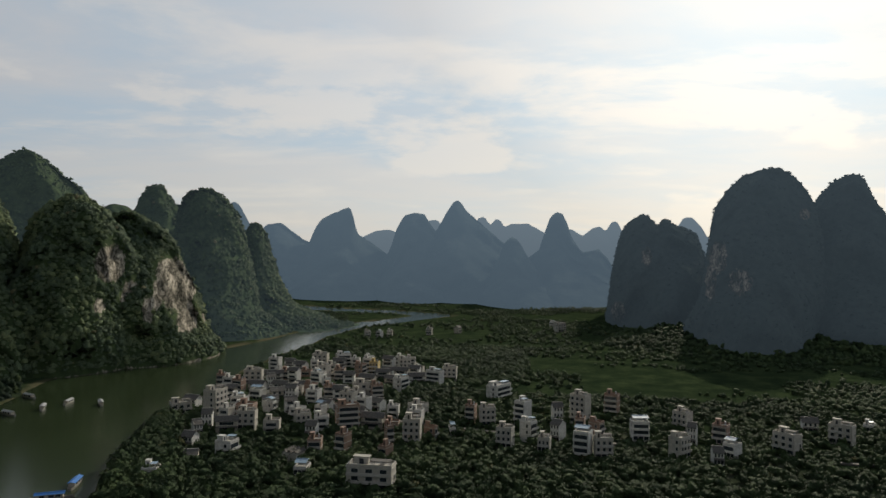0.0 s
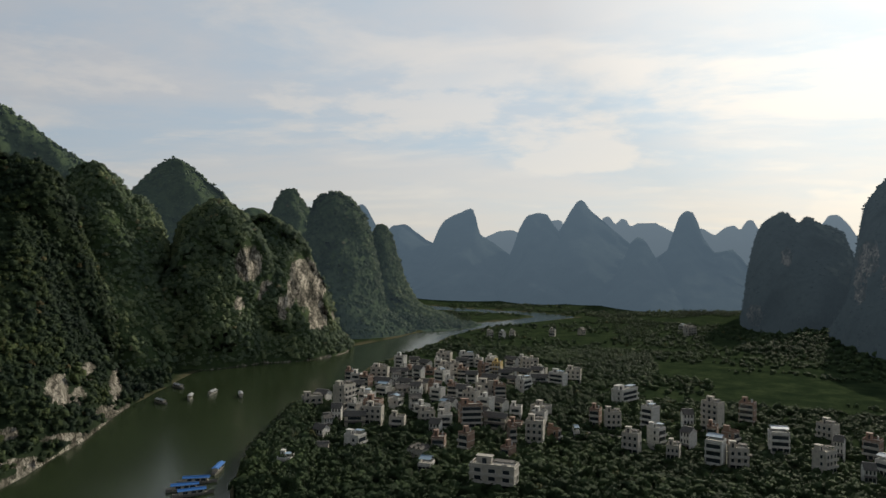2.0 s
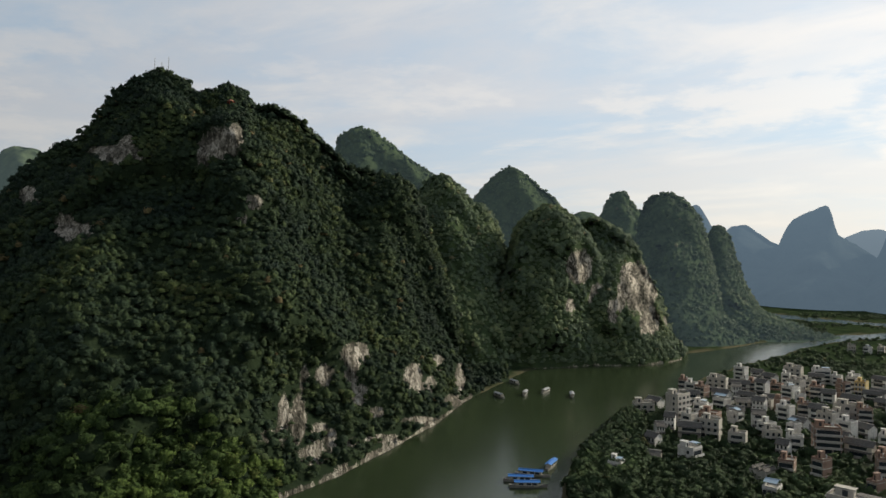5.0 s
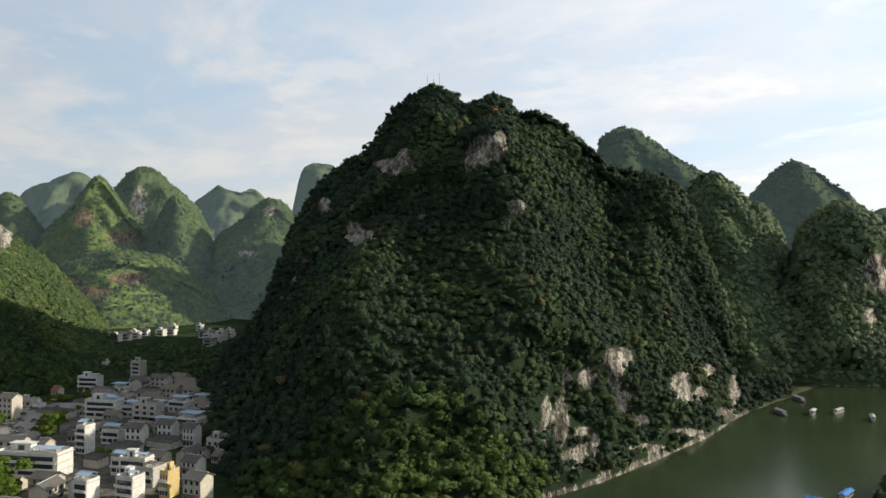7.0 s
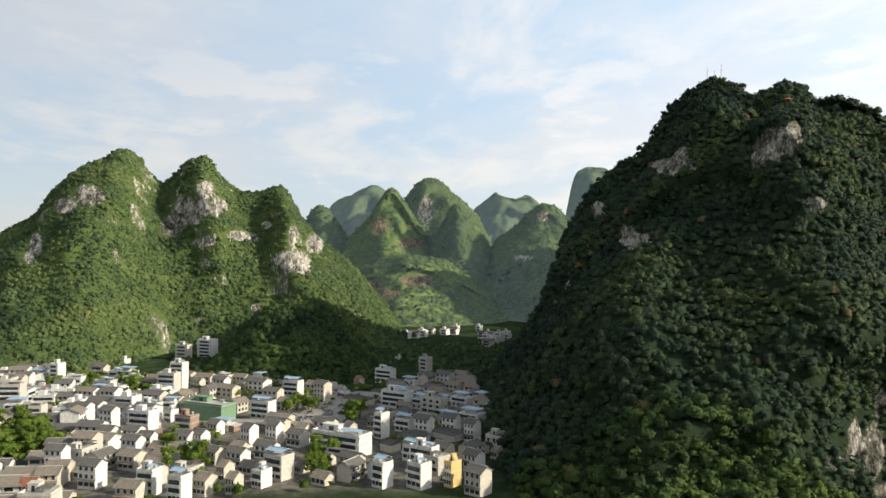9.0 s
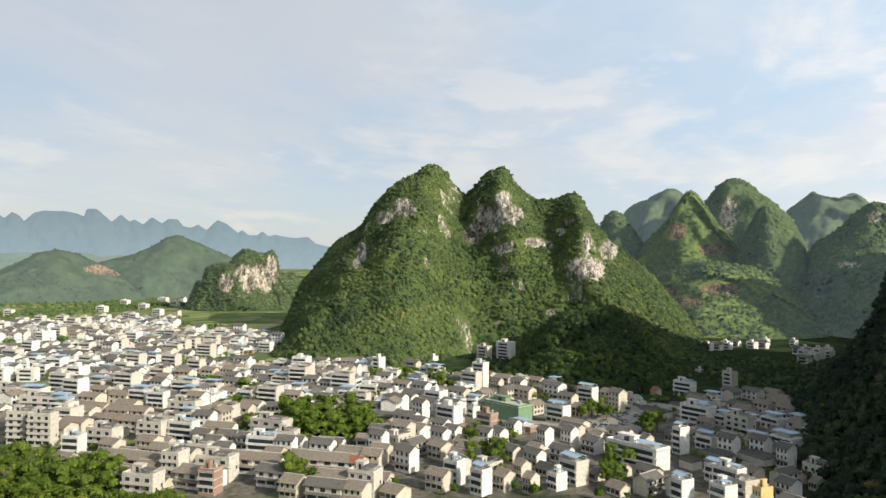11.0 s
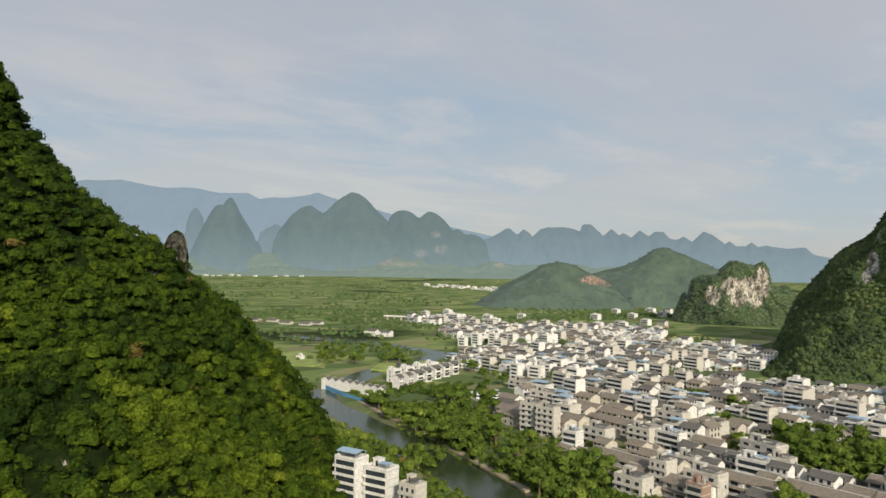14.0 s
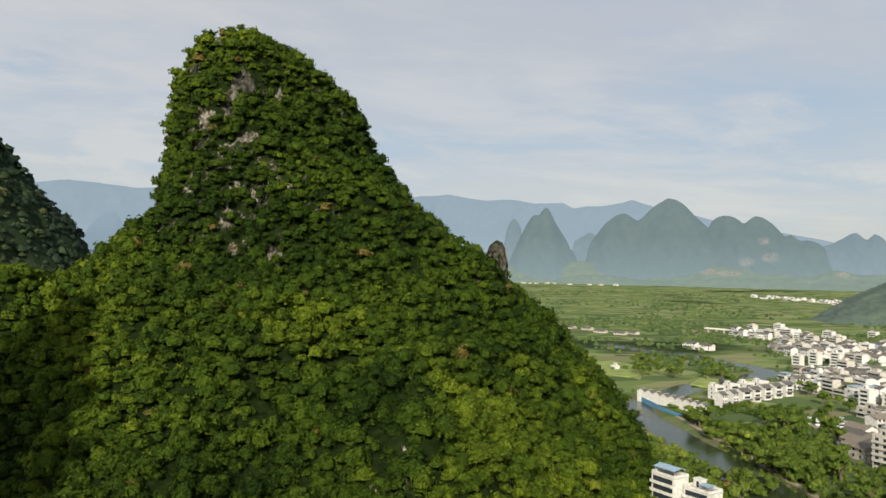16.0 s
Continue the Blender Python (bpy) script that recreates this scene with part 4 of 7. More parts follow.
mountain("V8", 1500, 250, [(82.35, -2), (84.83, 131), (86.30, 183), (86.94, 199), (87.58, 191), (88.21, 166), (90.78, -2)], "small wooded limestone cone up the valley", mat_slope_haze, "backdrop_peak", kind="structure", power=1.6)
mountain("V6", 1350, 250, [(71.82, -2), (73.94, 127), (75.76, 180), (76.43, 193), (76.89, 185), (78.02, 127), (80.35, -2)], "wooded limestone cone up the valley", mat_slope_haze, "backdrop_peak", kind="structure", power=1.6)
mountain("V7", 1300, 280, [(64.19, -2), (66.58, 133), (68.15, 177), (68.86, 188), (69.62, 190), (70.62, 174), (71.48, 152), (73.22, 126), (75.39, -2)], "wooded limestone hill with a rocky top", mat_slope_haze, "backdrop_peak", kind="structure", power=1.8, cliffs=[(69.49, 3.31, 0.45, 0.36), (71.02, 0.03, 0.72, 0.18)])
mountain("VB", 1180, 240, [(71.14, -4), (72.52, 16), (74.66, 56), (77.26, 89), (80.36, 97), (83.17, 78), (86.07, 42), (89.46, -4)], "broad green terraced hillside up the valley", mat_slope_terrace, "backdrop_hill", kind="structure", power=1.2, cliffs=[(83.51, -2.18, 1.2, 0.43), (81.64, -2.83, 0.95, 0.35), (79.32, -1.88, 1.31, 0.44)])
mountain("B9", 1420, 110, [(110.74, -2), (111.24, 34), (111.6, 56), (112.05, 70), (112.69, 66), (113.14, 70), (113.25, 101), (113.63, 112), (114.29, 104), (114.86, 108), (115.62, 114), (116.4, 102), (116.78, 86), (117.57, 87), (118.54, 78), (119.03, 28), (119.04, 62), (120.04, -4)], "isolated rocky hill with white cliffs on the plain", mat_slope_mid, "hill", power=2.4, step=0.08, rows=50, cliffs=[(113.75, -0.7, 0.49, 1.02), (114.66, -1.24, 0.66, 0.78), (115.71, -1.06, 0.71, 0.62), (117.07, -1.78, 0.46, 0.67), (115.32, -2.02, 0.58, 0.46), (114.13, -2.1, 0.41, 0.41)], soft=0.07)
mountain("LN", 620, 200, [(185.39, -2), (187.81, 92), (188.50, 104), (189.20, 122), (190.35, 131), (191.72, 149), (192.86, 169), (193.89, 180), (195.23, 197), (197.16, 218), (199.56, 229), (202.76, 203), (205.32, -2)], "dark wooded limestone slope in shade", mat_slope, power=1.6)
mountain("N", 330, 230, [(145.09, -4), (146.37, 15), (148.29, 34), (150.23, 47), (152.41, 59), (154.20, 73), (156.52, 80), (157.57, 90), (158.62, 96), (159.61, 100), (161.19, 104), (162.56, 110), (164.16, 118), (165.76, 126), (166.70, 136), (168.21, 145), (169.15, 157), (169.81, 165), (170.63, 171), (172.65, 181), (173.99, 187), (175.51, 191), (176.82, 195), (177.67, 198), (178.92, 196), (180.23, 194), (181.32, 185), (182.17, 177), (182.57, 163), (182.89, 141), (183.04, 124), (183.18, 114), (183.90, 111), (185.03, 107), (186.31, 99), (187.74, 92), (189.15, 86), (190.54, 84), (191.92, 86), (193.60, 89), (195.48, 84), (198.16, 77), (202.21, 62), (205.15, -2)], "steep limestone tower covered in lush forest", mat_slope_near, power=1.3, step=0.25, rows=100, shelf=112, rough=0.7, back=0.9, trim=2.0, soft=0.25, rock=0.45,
         foot=[(137.65, 320), (143.55, 300), (145.51, 260), (147.48, 170), (152.4, 120), (162.23, 105), (181.89, 105), (196.64, 150), (211.39, 250)],
         cliffs=[(177.96, 13.79, 0.69, 0.95), (178.67, 12.49, 1.2, 0.47), (179.92, 16.84, 1.2, 0.51), (180.27, 10.94, 0.68, 0.51), (177.42, 9.9, 0.78, 0.3), (181.44, 14.6, 0.51, 0.38), (178.72, 11.32, 0.47, 0.47), (178.49, 3.51, 0.82, 0.39), (178.34, 1.36, 0.34, 0.43), (177.27, 1.61, 0.39, 0.65), (175.26, 0.8, 0.52, 0.87), (181.21, 6.14, 0.72, 0.3), (176.46, 5.75, 0.48, 0.3), (181.03, 9.3, 0.59, 0.38), (179.83, 7.28, 0.51, 0.34)])
# never in view: added to shade the foot of the near slope
mountain("S", 170, 70, [(255, -4), (262, 120), (270, 200), (278, 235), (286, 205), (293, 140), (302, -4)], "unseen dark wooded limestone tower, added to cast shade", mat_slope, power=1.5, step=0.5, rows=40, round_plan=False)

# ---- woods ----
def ico(subdiv):
    bm = bmesh.new()
    bmesh.ops.create_icosphere(bm, subdivisions=subdiv, radius=1.0)
    v = np.array([p.co[:] for p in bm.verts])
    f = np.array([[p.index for p in q.verts] for q in bm.faces])
    bm.free()
    return v, f


def crown_shape(seed, core, cards, lo, hi, lift=0.25, ruffle=0.42, body=0.74):
    """A leafy crown of unit radius: loose leaf clumps over an uneven lobed body."""
    rs = np.random.RandomState(seed)
    n = rs.normal(0, 1, (cards, 3))
    n[:, 2] = np.abs(n[:, 2]) - 0.35
    n /= np.linalg.norm(n, axis=1, keepdims=True)
    rad = 0.9 + 0.4 * fbm(n[:, 0] + seed * 3, n[:, 1], n[:, 2], 0.8, 2) + rs.uniform(-0.14, 0.14, cards)
    up = n + rs.normal(0, ruffle, (cards, 3))
    up /= np.linalg.norm(up, axis=1, keepdims=True)
    u = np.cross(up, rs.normal(0, 1, (cards, 3)))
    u /= np.linalg.norm(u, axis=1, keepdims=True)
    w = np.cross(up, u)
    r = rs.uniform(lo, hi, (cards, 1))
    c = n * rad[:, None]
    tri = np.stack([c + u * r * 1.15, c - u * r * 0.6 + w * r * 0.9, c - u * r * 0.55 - w * r * 0.85], 1)
    V, F = [tri.reshape(-1, 3)], [np.arange(cards * 3).reshape(-1, 3)]
    if core:
        v, f = ico(core)
        f = f[v[f].mean(1)[:, 2] > -0.45]
        lobes = body + 0.42 * fbm(v[:, 0] + seed * 3, v[:, 1], v[:, 2], 0.8, 2) + rs.uniform(-0.06, 0.06, len(v))
        V.append(v * lobes[:, None])
        F.append(f + cards * 3)
    V, F = np.concatenate(V), np.concatenate(F)
    V[:, 2] = V[:, 2] * 0.85 + lift
    return V, F


CROWNS = {
    "near": [crown_shape(i, 1, 90, 0.12, 0.25, 0.35, 0.3, 0.78) for i in range(8)],
    "mid": [crown_shape(20 + i, 1, 40, 0.17, 0.32, 0.3, 0.4, 0.8) for i in range(8)],
    "far": [crown_shape(40 + i, 1, 26, 0.18, 0.34, 0.25, 0.42, 0.86) for i in range(8)],
    "lump": [crown_shape(60 + i, 1, 8, 0.28, 0.46, 0.2, 0.42, 0.92) for i in range(8)],
}


def crowns_mesh(name, pos, size, level, seed, stretch=(0.8, 1.35), tint=None, mat=None, lean=None):
    rs = np.random.RandomState(seed)
    kinds = rs.randint(0, len(CROWNS[level]), len(pos))
    VV, FF, TT, LL, base = [], [], [], [], 0
    lean = np.tile((0.0, 0.0, 0.6), (len(pos), 1)) if lean is None else lean
    tint = rs.beta(2.2, 2.6, len(pos)) * 0.85 if tint is None else tint
    tint = np.where(rs.rand(len(pos)) < 0.008, 1.0, tint)
    for k, (v, f) in enumerate(CROWNS[level]):
        sel = np.where(kinds == k)[0]
        if not len(sel):
            continue
        a = rs.uniform(0, 2 * np.pi, len(sel))
        c, s = np.cos(a)[:, None], np.sin(a)[:, None]
        x = v[None, :, 0] * c - v[None, :, 1] * s
        y = v[None, :, 0] * s + v[None, :, 1] * c
        z = np.repeat(v[None, :, 2], len(sel), 0) * rs.uniform(*stretch, len(sel))[:, None]
        P = np.stack([x, y, z], -1) * size[sel][:, None, None] + pos[sel][:, None]
        VV.append(P.reshape(-1, 3))
        FF.append((f[None] + (np.arange(len(sel)) * len(v))[:, None, None]).reshape(-1, 3) + base)
        TT.append(np.repeat(tint[sel], len(v)))
        LL.append(np.repeat(lean[sel], len(v), 0))
        base += len(sel) * len(v)
    return np_mesh(name, np.concatenate(VV), np.concatenate(FF), mat or mat_leaf, True, {"tint": np.concatenate(TT), "lean": np.concatenate(LL)})


def forest(key, count, lo, hi, level, seed, label, keep=None, rock_limit=0.75, bare=0.05, mat=None, near=None, close_level="mid", close_mat=None, thin=1.0, rise=(-0.45, 0.5)):
    V, nrm, rk, S, ob = SURF[key]
    rs = np.random.RandomState(seed)
    a, b2 = V[1:, :-1] - V[:-1, :-1], V[:-1, 1:] - V[:-1, :-1]
    area = np.linalg.norm(np.cross(a, b2), axis=-1)
    area = area * np.clip((rock_limit - rk[:-1, :-1]) / (0.3 * rock_limit), bare, 1) * (V[:-1, :-1, 2] > -1) * (S[:-1, :-1] < 1.08)
    if keep:
        x, y = V[:-1, :-1, 0], V[:-1, :-1, 1]
        az = np.degrees(np.arctan2(-x, y)) % 360
        area = area * ((az > keep[0]) & (az < keep[1]))
    pick = rs.choice(area.size, count, p=(area / area.sum()).ravel())
    i, j = np.unravel_index(pick, area.shape)
    u, w = rs.rand(2, count, 1)
    pos = V[i, j] + u * a[i, j] + w * b2[i, j]
    size = rs.uniform(lo, hi, count) * rs.choice([0.55, 0.8, 1.0, 1.4], count)
    pos = pos + nrm[i, j] * (rs.uniform(*rise, count) * size)[:, None]
    # stands of one kind share a tone
    tone = np.clip(0.4 + 0.35 * fbm(pos[:, 0], pos[:, 1], pos[:, 2], 35, 3) + rs.normal(0, 0.12, count), 0, 0.85)
    close = np.hypot(pos[:, 0], pos[:, 1]) < (near or 0)
    size = np.where(close, size, size * thin)
    if close.any():
        tagged(new("forest", crowns_mesh("forest", pos[close], size[close], close_level, seed, tint=tone[close], mat=close_mat or mat, lean=nrm[i, j][close])), label, "trees", kind="stuff")
    tagged(new("forest", crowns_mesh("forest", pos[~close], size[~close], level, seed + 200, tint=tone[~close], mat=mat, lean=nrm[i, j][~close])), label, "trees", kind="stuff")


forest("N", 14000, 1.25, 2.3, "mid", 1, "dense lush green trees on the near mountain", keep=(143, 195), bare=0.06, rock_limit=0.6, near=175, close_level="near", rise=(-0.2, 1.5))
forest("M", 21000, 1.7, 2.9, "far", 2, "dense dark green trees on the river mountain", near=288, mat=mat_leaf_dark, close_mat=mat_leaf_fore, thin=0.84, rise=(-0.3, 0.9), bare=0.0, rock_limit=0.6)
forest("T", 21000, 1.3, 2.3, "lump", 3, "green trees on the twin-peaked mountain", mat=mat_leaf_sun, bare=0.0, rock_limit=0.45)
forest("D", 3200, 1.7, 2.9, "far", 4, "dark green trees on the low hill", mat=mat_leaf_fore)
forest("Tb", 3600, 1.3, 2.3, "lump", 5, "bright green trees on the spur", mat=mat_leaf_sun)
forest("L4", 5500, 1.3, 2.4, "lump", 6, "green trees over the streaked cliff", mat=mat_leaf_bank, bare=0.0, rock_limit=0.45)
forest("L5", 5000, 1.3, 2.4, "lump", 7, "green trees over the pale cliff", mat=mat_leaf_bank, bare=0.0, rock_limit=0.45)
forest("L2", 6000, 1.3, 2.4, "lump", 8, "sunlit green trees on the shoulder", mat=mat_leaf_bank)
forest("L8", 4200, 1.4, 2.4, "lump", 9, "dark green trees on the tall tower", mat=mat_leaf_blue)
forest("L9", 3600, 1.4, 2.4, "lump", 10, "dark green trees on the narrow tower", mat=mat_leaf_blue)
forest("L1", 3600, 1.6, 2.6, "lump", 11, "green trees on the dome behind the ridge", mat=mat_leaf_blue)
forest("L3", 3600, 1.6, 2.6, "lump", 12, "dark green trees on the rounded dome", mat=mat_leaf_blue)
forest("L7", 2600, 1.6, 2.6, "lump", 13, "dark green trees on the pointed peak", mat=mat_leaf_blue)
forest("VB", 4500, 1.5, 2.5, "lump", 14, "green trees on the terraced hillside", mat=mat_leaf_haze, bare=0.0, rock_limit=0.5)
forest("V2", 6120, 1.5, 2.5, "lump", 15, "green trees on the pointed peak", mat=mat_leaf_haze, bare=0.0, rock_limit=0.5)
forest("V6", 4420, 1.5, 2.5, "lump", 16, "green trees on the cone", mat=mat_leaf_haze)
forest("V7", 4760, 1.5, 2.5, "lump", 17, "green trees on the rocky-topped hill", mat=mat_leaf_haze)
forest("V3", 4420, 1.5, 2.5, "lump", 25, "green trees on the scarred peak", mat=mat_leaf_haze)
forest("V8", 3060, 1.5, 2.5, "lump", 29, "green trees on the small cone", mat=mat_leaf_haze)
forest("B9", 1900, 1.3, 2.3, "lump", 18, "dark green trees on the rocky hill", mat=mat_leaf_rock, bare=0.0, rock_limit=0.5)
# these crowns share the towers' glowing haze material
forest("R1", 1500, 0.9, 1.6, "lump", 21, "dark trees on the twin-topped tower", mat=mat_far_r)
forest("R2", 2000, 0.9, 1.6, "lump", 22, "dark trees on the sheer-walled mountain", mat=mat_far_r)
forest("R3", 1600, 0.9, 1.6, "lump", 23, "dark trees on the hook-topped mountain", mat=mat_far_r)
forest("R4", 3600, 1.6, 2.8, "lump", 30, "dark trees on the apron below the towers", mat=mat_leaf_vale)
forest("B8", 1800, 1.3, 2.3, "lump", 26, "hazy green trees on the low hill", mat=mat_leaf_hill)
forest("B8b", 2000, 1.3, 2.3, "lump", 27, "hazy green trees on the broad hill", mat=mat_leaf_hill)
forest("S", 1000, 2.0, 3.5, "lump", 28, "dark trees on the unseen shade-casting tower", mat=mat_leaf_dark)
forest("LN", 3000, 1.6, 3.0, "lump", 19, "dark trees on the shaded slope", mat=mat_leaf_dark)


def thicket(seed, count, a0, a1, d0, d1, lo, hi, level, label, clear=0.5, density=None, mat=None, bank=7):
    """Bushes and trees on the valley floor within a sector, away from water and houses."""
    rs = np.random.RandomState(seed)
    a = rs.uniform(a0, a1, count * 4)
    d = np.sqrt(rs.uniform(d0 * d0, d1 * d1, count * 4))
    x, y = polar(a, d)
    ok = (np.minimum(channel(x, y, RIVER), channel(x, y, STREAM)) > bank) & (in_town(x, y) < clear)
    if density:
        ok &= fbm(x, y, 0 * x + seed, density, 3) > rs.uniform(-0.25, 0.25, len(x))
    x, y = x[ok][:count], y[ok][:count]
    pos = np.stack([x, y, ground_height(x, y)], -1)
    size = rs.uniform(lo, hi, len(x))
    pos[:, 2] += size * 0.35
    tone = np.clip(0.42 + 0.3 * fbm(x, y, 0 * x, 40, 3) + rs.normal(0, 0.15, len(x)), 0, 0.85)
    tagged(new("thicket", crowns_mesh("thicket", pos, size, level, seed, tint=tone, mat=mat)), label, "trees", kind="stuff")


thicket(41, 900, 126, 147, 250, 420, 0.8, 1.6, "mid", "bright green scrub on the stream's banks", mat=mat_leaf_bright, bank=1)
thicket(40, 900, 135, 150, 245, 395, 1.2, 2.3, "mid", "bright green bushes between the near slope and the stream", mat=mat_leaf_bright, bank=9)
thicket(31, 1900, -34, 31, 250, 330, 1.6, 3.4, "mid", "dark green trees in front of the village", mat=mat_leaf_vale)
thicket(32, 4200, -34, 24, 330, 480, 1.2, 2.8, "far", "dark green trees between the village houses", mat=mat_leaf_vale)
thicket(42, 3800, -34, 20, 470, 720, 1.2, 2.6, "lump", "dark green trees behind the village", density=110, mat=mat_leaf_vale)
thicket(33, 5500, -34, 14, 650, 1350, 1.2, 2.6, "lump", "dark green hedges and groves in the valley fields", density=90, mat=mat_leaf_vale)
thicket(34, 800, 134, 149, 250, 560, 1.2, 2.4, "mid", "bright green bushes along the stream", density=70, mat=mat_leaf_bright, bank=12)
thicket(35, 800, 120, 135, 240, 330, 1.4, 3.2, "mid", "bright green trees below the town", mat=mat_leaf_bright)
thicket(36, 2600, 116, 165, 560, 1700, 2.0, 4.0, "lump", "green groves and hedges on the plain", density=120, mat=mat_leaf_plain)
thicket(39, 1600, 112, 165, 1700, 3400, 2.5, 5.0, "lump", "scattered green groves far out on the plain", density=200, mat=mat_leaf_plain)
thicket(37, 800, 72, 98, 520, 760, 1.2, 2.6, "far", "green trees in the side valley", density=80, mat=mat_leaf_sun)
thicket(38, 800, 20, 32, 280, 420, 2.2, 4.6, "mid", "dark green trees on the river bank", mat=mat_leaf_vale)


def town_bushes(seed, count):
    rs = np.random.RandomState(seed)
    a, d = rs.uniform(76, 140, count * 5), np.sqrt(rs.uniform(270 ** 2, 1100 ** 2, count * 5))
    x, y = polar(a, d)
    ok = (in_town(x, y) > 0.3) & (fbm(x, y, 0 * x + 8, 45, 2) > 0.15)
    x, y = x[ok][:count], y[ok][:count]
    size = rs.uniform(0.9, 2.4, len(x))
    pos = np.stack([x, y, 0.6 + size * 0.8], -1)
    tagged(new("thicket", crowns_mesh("thicket", pos, size, "far", seed, mat=mat_leaf_bright)), "green garden trees between the town houses", "trees", kind="stuff")


town_bushes(51, 900)


# ---- houses ----
def box(bm, x0, y0, z0, x1, y1, z1, mat=0):
    vs = [bm.verts.new(p) for p in ((x0, y0, z0), (x1, y0, z0), (x1, y1, z0), (x0, y1, z0), (x0, y0, z1), (x1, y0, z1), (x1, y1, z1), (x0, y1, z1))]
    for q in ((3, 2, 1, 0), (4, 5, 6, 7), (0, 1, 5, 4), (1, 2, 6, 5), (2, 3, 7, 6), (3, 0, 4, 7)):
        bm.faces.new([vs[i] for i in q]).material_index = mat


def part(name, bm, mats, parent, label=""):
    me = bpy.data.meshes.new(name)
    bm.to_mesh(me)
    bm.free()
    for m in mats if isinstance(mats, (list, tuple)) else [mats]:
        me.materials.append(m)
    ob = new(name, me)
    ob.parent = parent
    return tagged(ob, label)


def share(name, me, parent, m):
    ob = new(name, me)
    ob.parent = parent
    ob.matrix_basis = m
    return ob


def window_mesh(w, h):
    """A framed window in one piece: a proud frame with the pane set back in it."""
    bm = bmesh.new()
    def ring(x, z0, z1, y):
        return [bm.verts.new(p) for p in ((-x, y, z0), (x, y, z0), (x, y, z1), (-x, y, z1))]
    a, b, c, e = ring(w / 2 + 0.14, -0.14, h + 0.14, 0.0), ring(w / 2 + 0.14, -0.14, h + 0.14, -0.14), ring(w / 2, 0, h, -0.14), ring(w / 2, 0, h, -0.03)
    for p, q in ((a, b), (b, c), (c, e)):
        for k in range(4):
            bm.faces.new([p[k], p[(k + 1) % 4], q[(k + 1) % 4], q[k]])
    bm.faces.new(e).material_index = 1
    bmesh.ops.recalc_face_normals(bm, faces=bm.faces[:])
    me = bpy.data.meshes.new("window")
    bm.to_mesh(me)
    bm.free()
    me.materials.append(mat_frame)
    me.materials.append(mat_glass)
    return me


mat_slab = plain("pale_slab_edge", (0.5, 0.48, 0.44), vary=0.3)
mat_frame = plain("window_frame_paint", (0.55, 0.54, 0.5))
WIN = {"std": window_mesh(1.5, 1.5), "wide": window_mesh(2.6, 1.7), "strip": window_mesh(6.5, 1.5), "loggia_shade": window_mesh(8.6, 2.3)}


def gable(bm, w, d, z, rise, over=0.75, thick=0.22, along_x=True, ridge=True):
    """A pitched roof: two slabs meeting in a ridge, with a ridge cap."""
    hx, hy = w / 2 + over, d / 2 + over
    if not along_x:
        hx, hy = d / 2 + over, w / 2 + over
    drop = rise * over / (hy - over)
    for s in (-1, 1):
        p = [(-hx, s * hy, z - drop), (hx, s * hy, z - drop), (hx, 0, z + rise), (-hx, 0, z + rise)]
        lo = [bm.verts.new(q if along_x else (q[1], q[0], q[2])) for q in p]
        hi = [bm.verts.new((q[0], q[1], q[2] + thick) if along_x else (q[1], q[0], q[2] + thick)) for q in p]
        for q in ((0, 1, 2, 3), (4, 7, 6, 5), (0, 4, 5, 1), (1, 5, 6, 2), (2, 6, 7, 3), (3, 7, 4, 0)):
            bm.faces.new([(lo + hi)[i] for i in q])
    if not ridge:
        pass
    elif along_x:
        box(bm, -hx, -0.2, z + rise + thick * 0.6, hx, 0.2, z + rise + thick + 0.18)
    else:
        box(bm, -0.2, -hx, z + rise + thick * 0.6, 0.2, hx, z + rise + thick + 0.18)
    bmesh.ops.recalc_face_normals(bm, faces=bm.faces[:])


def gable_wall(bm, w, d, z, rise, along_x=True):
    for s in (-1, 1):
        if along_x:
            a = [(s * w / 2, -d / 2, z), (s * w / 2, d / 2, z), (s * w / 2, 0, z + rise)]
            b = [(s * (w / 2 - 0.25), *q[1:]) for q in a]
        else:
            a = [(-w / 2, s * d / 2, z), (w / 2, s * d / 2, z), (0, s * d / 2, z + rise)]
            b = [(q[0], s * (d / 2 - 0.25), q[2]) for q in a]
        va, vb = [bm.verts.new(q) for q in a], [bm.verts.new(q) for q in b]
        bm.faces.new(va); bm.faces.new(vb[::-1])
        for i in range(3):
            bm.faces.new([va[i], vb[i], vb[(i + 1) % 3], va[(i + 1) % 3]])


mat_net = plain("green_safety_net", (0.16, 0.27, 0.16), vary=0.35)
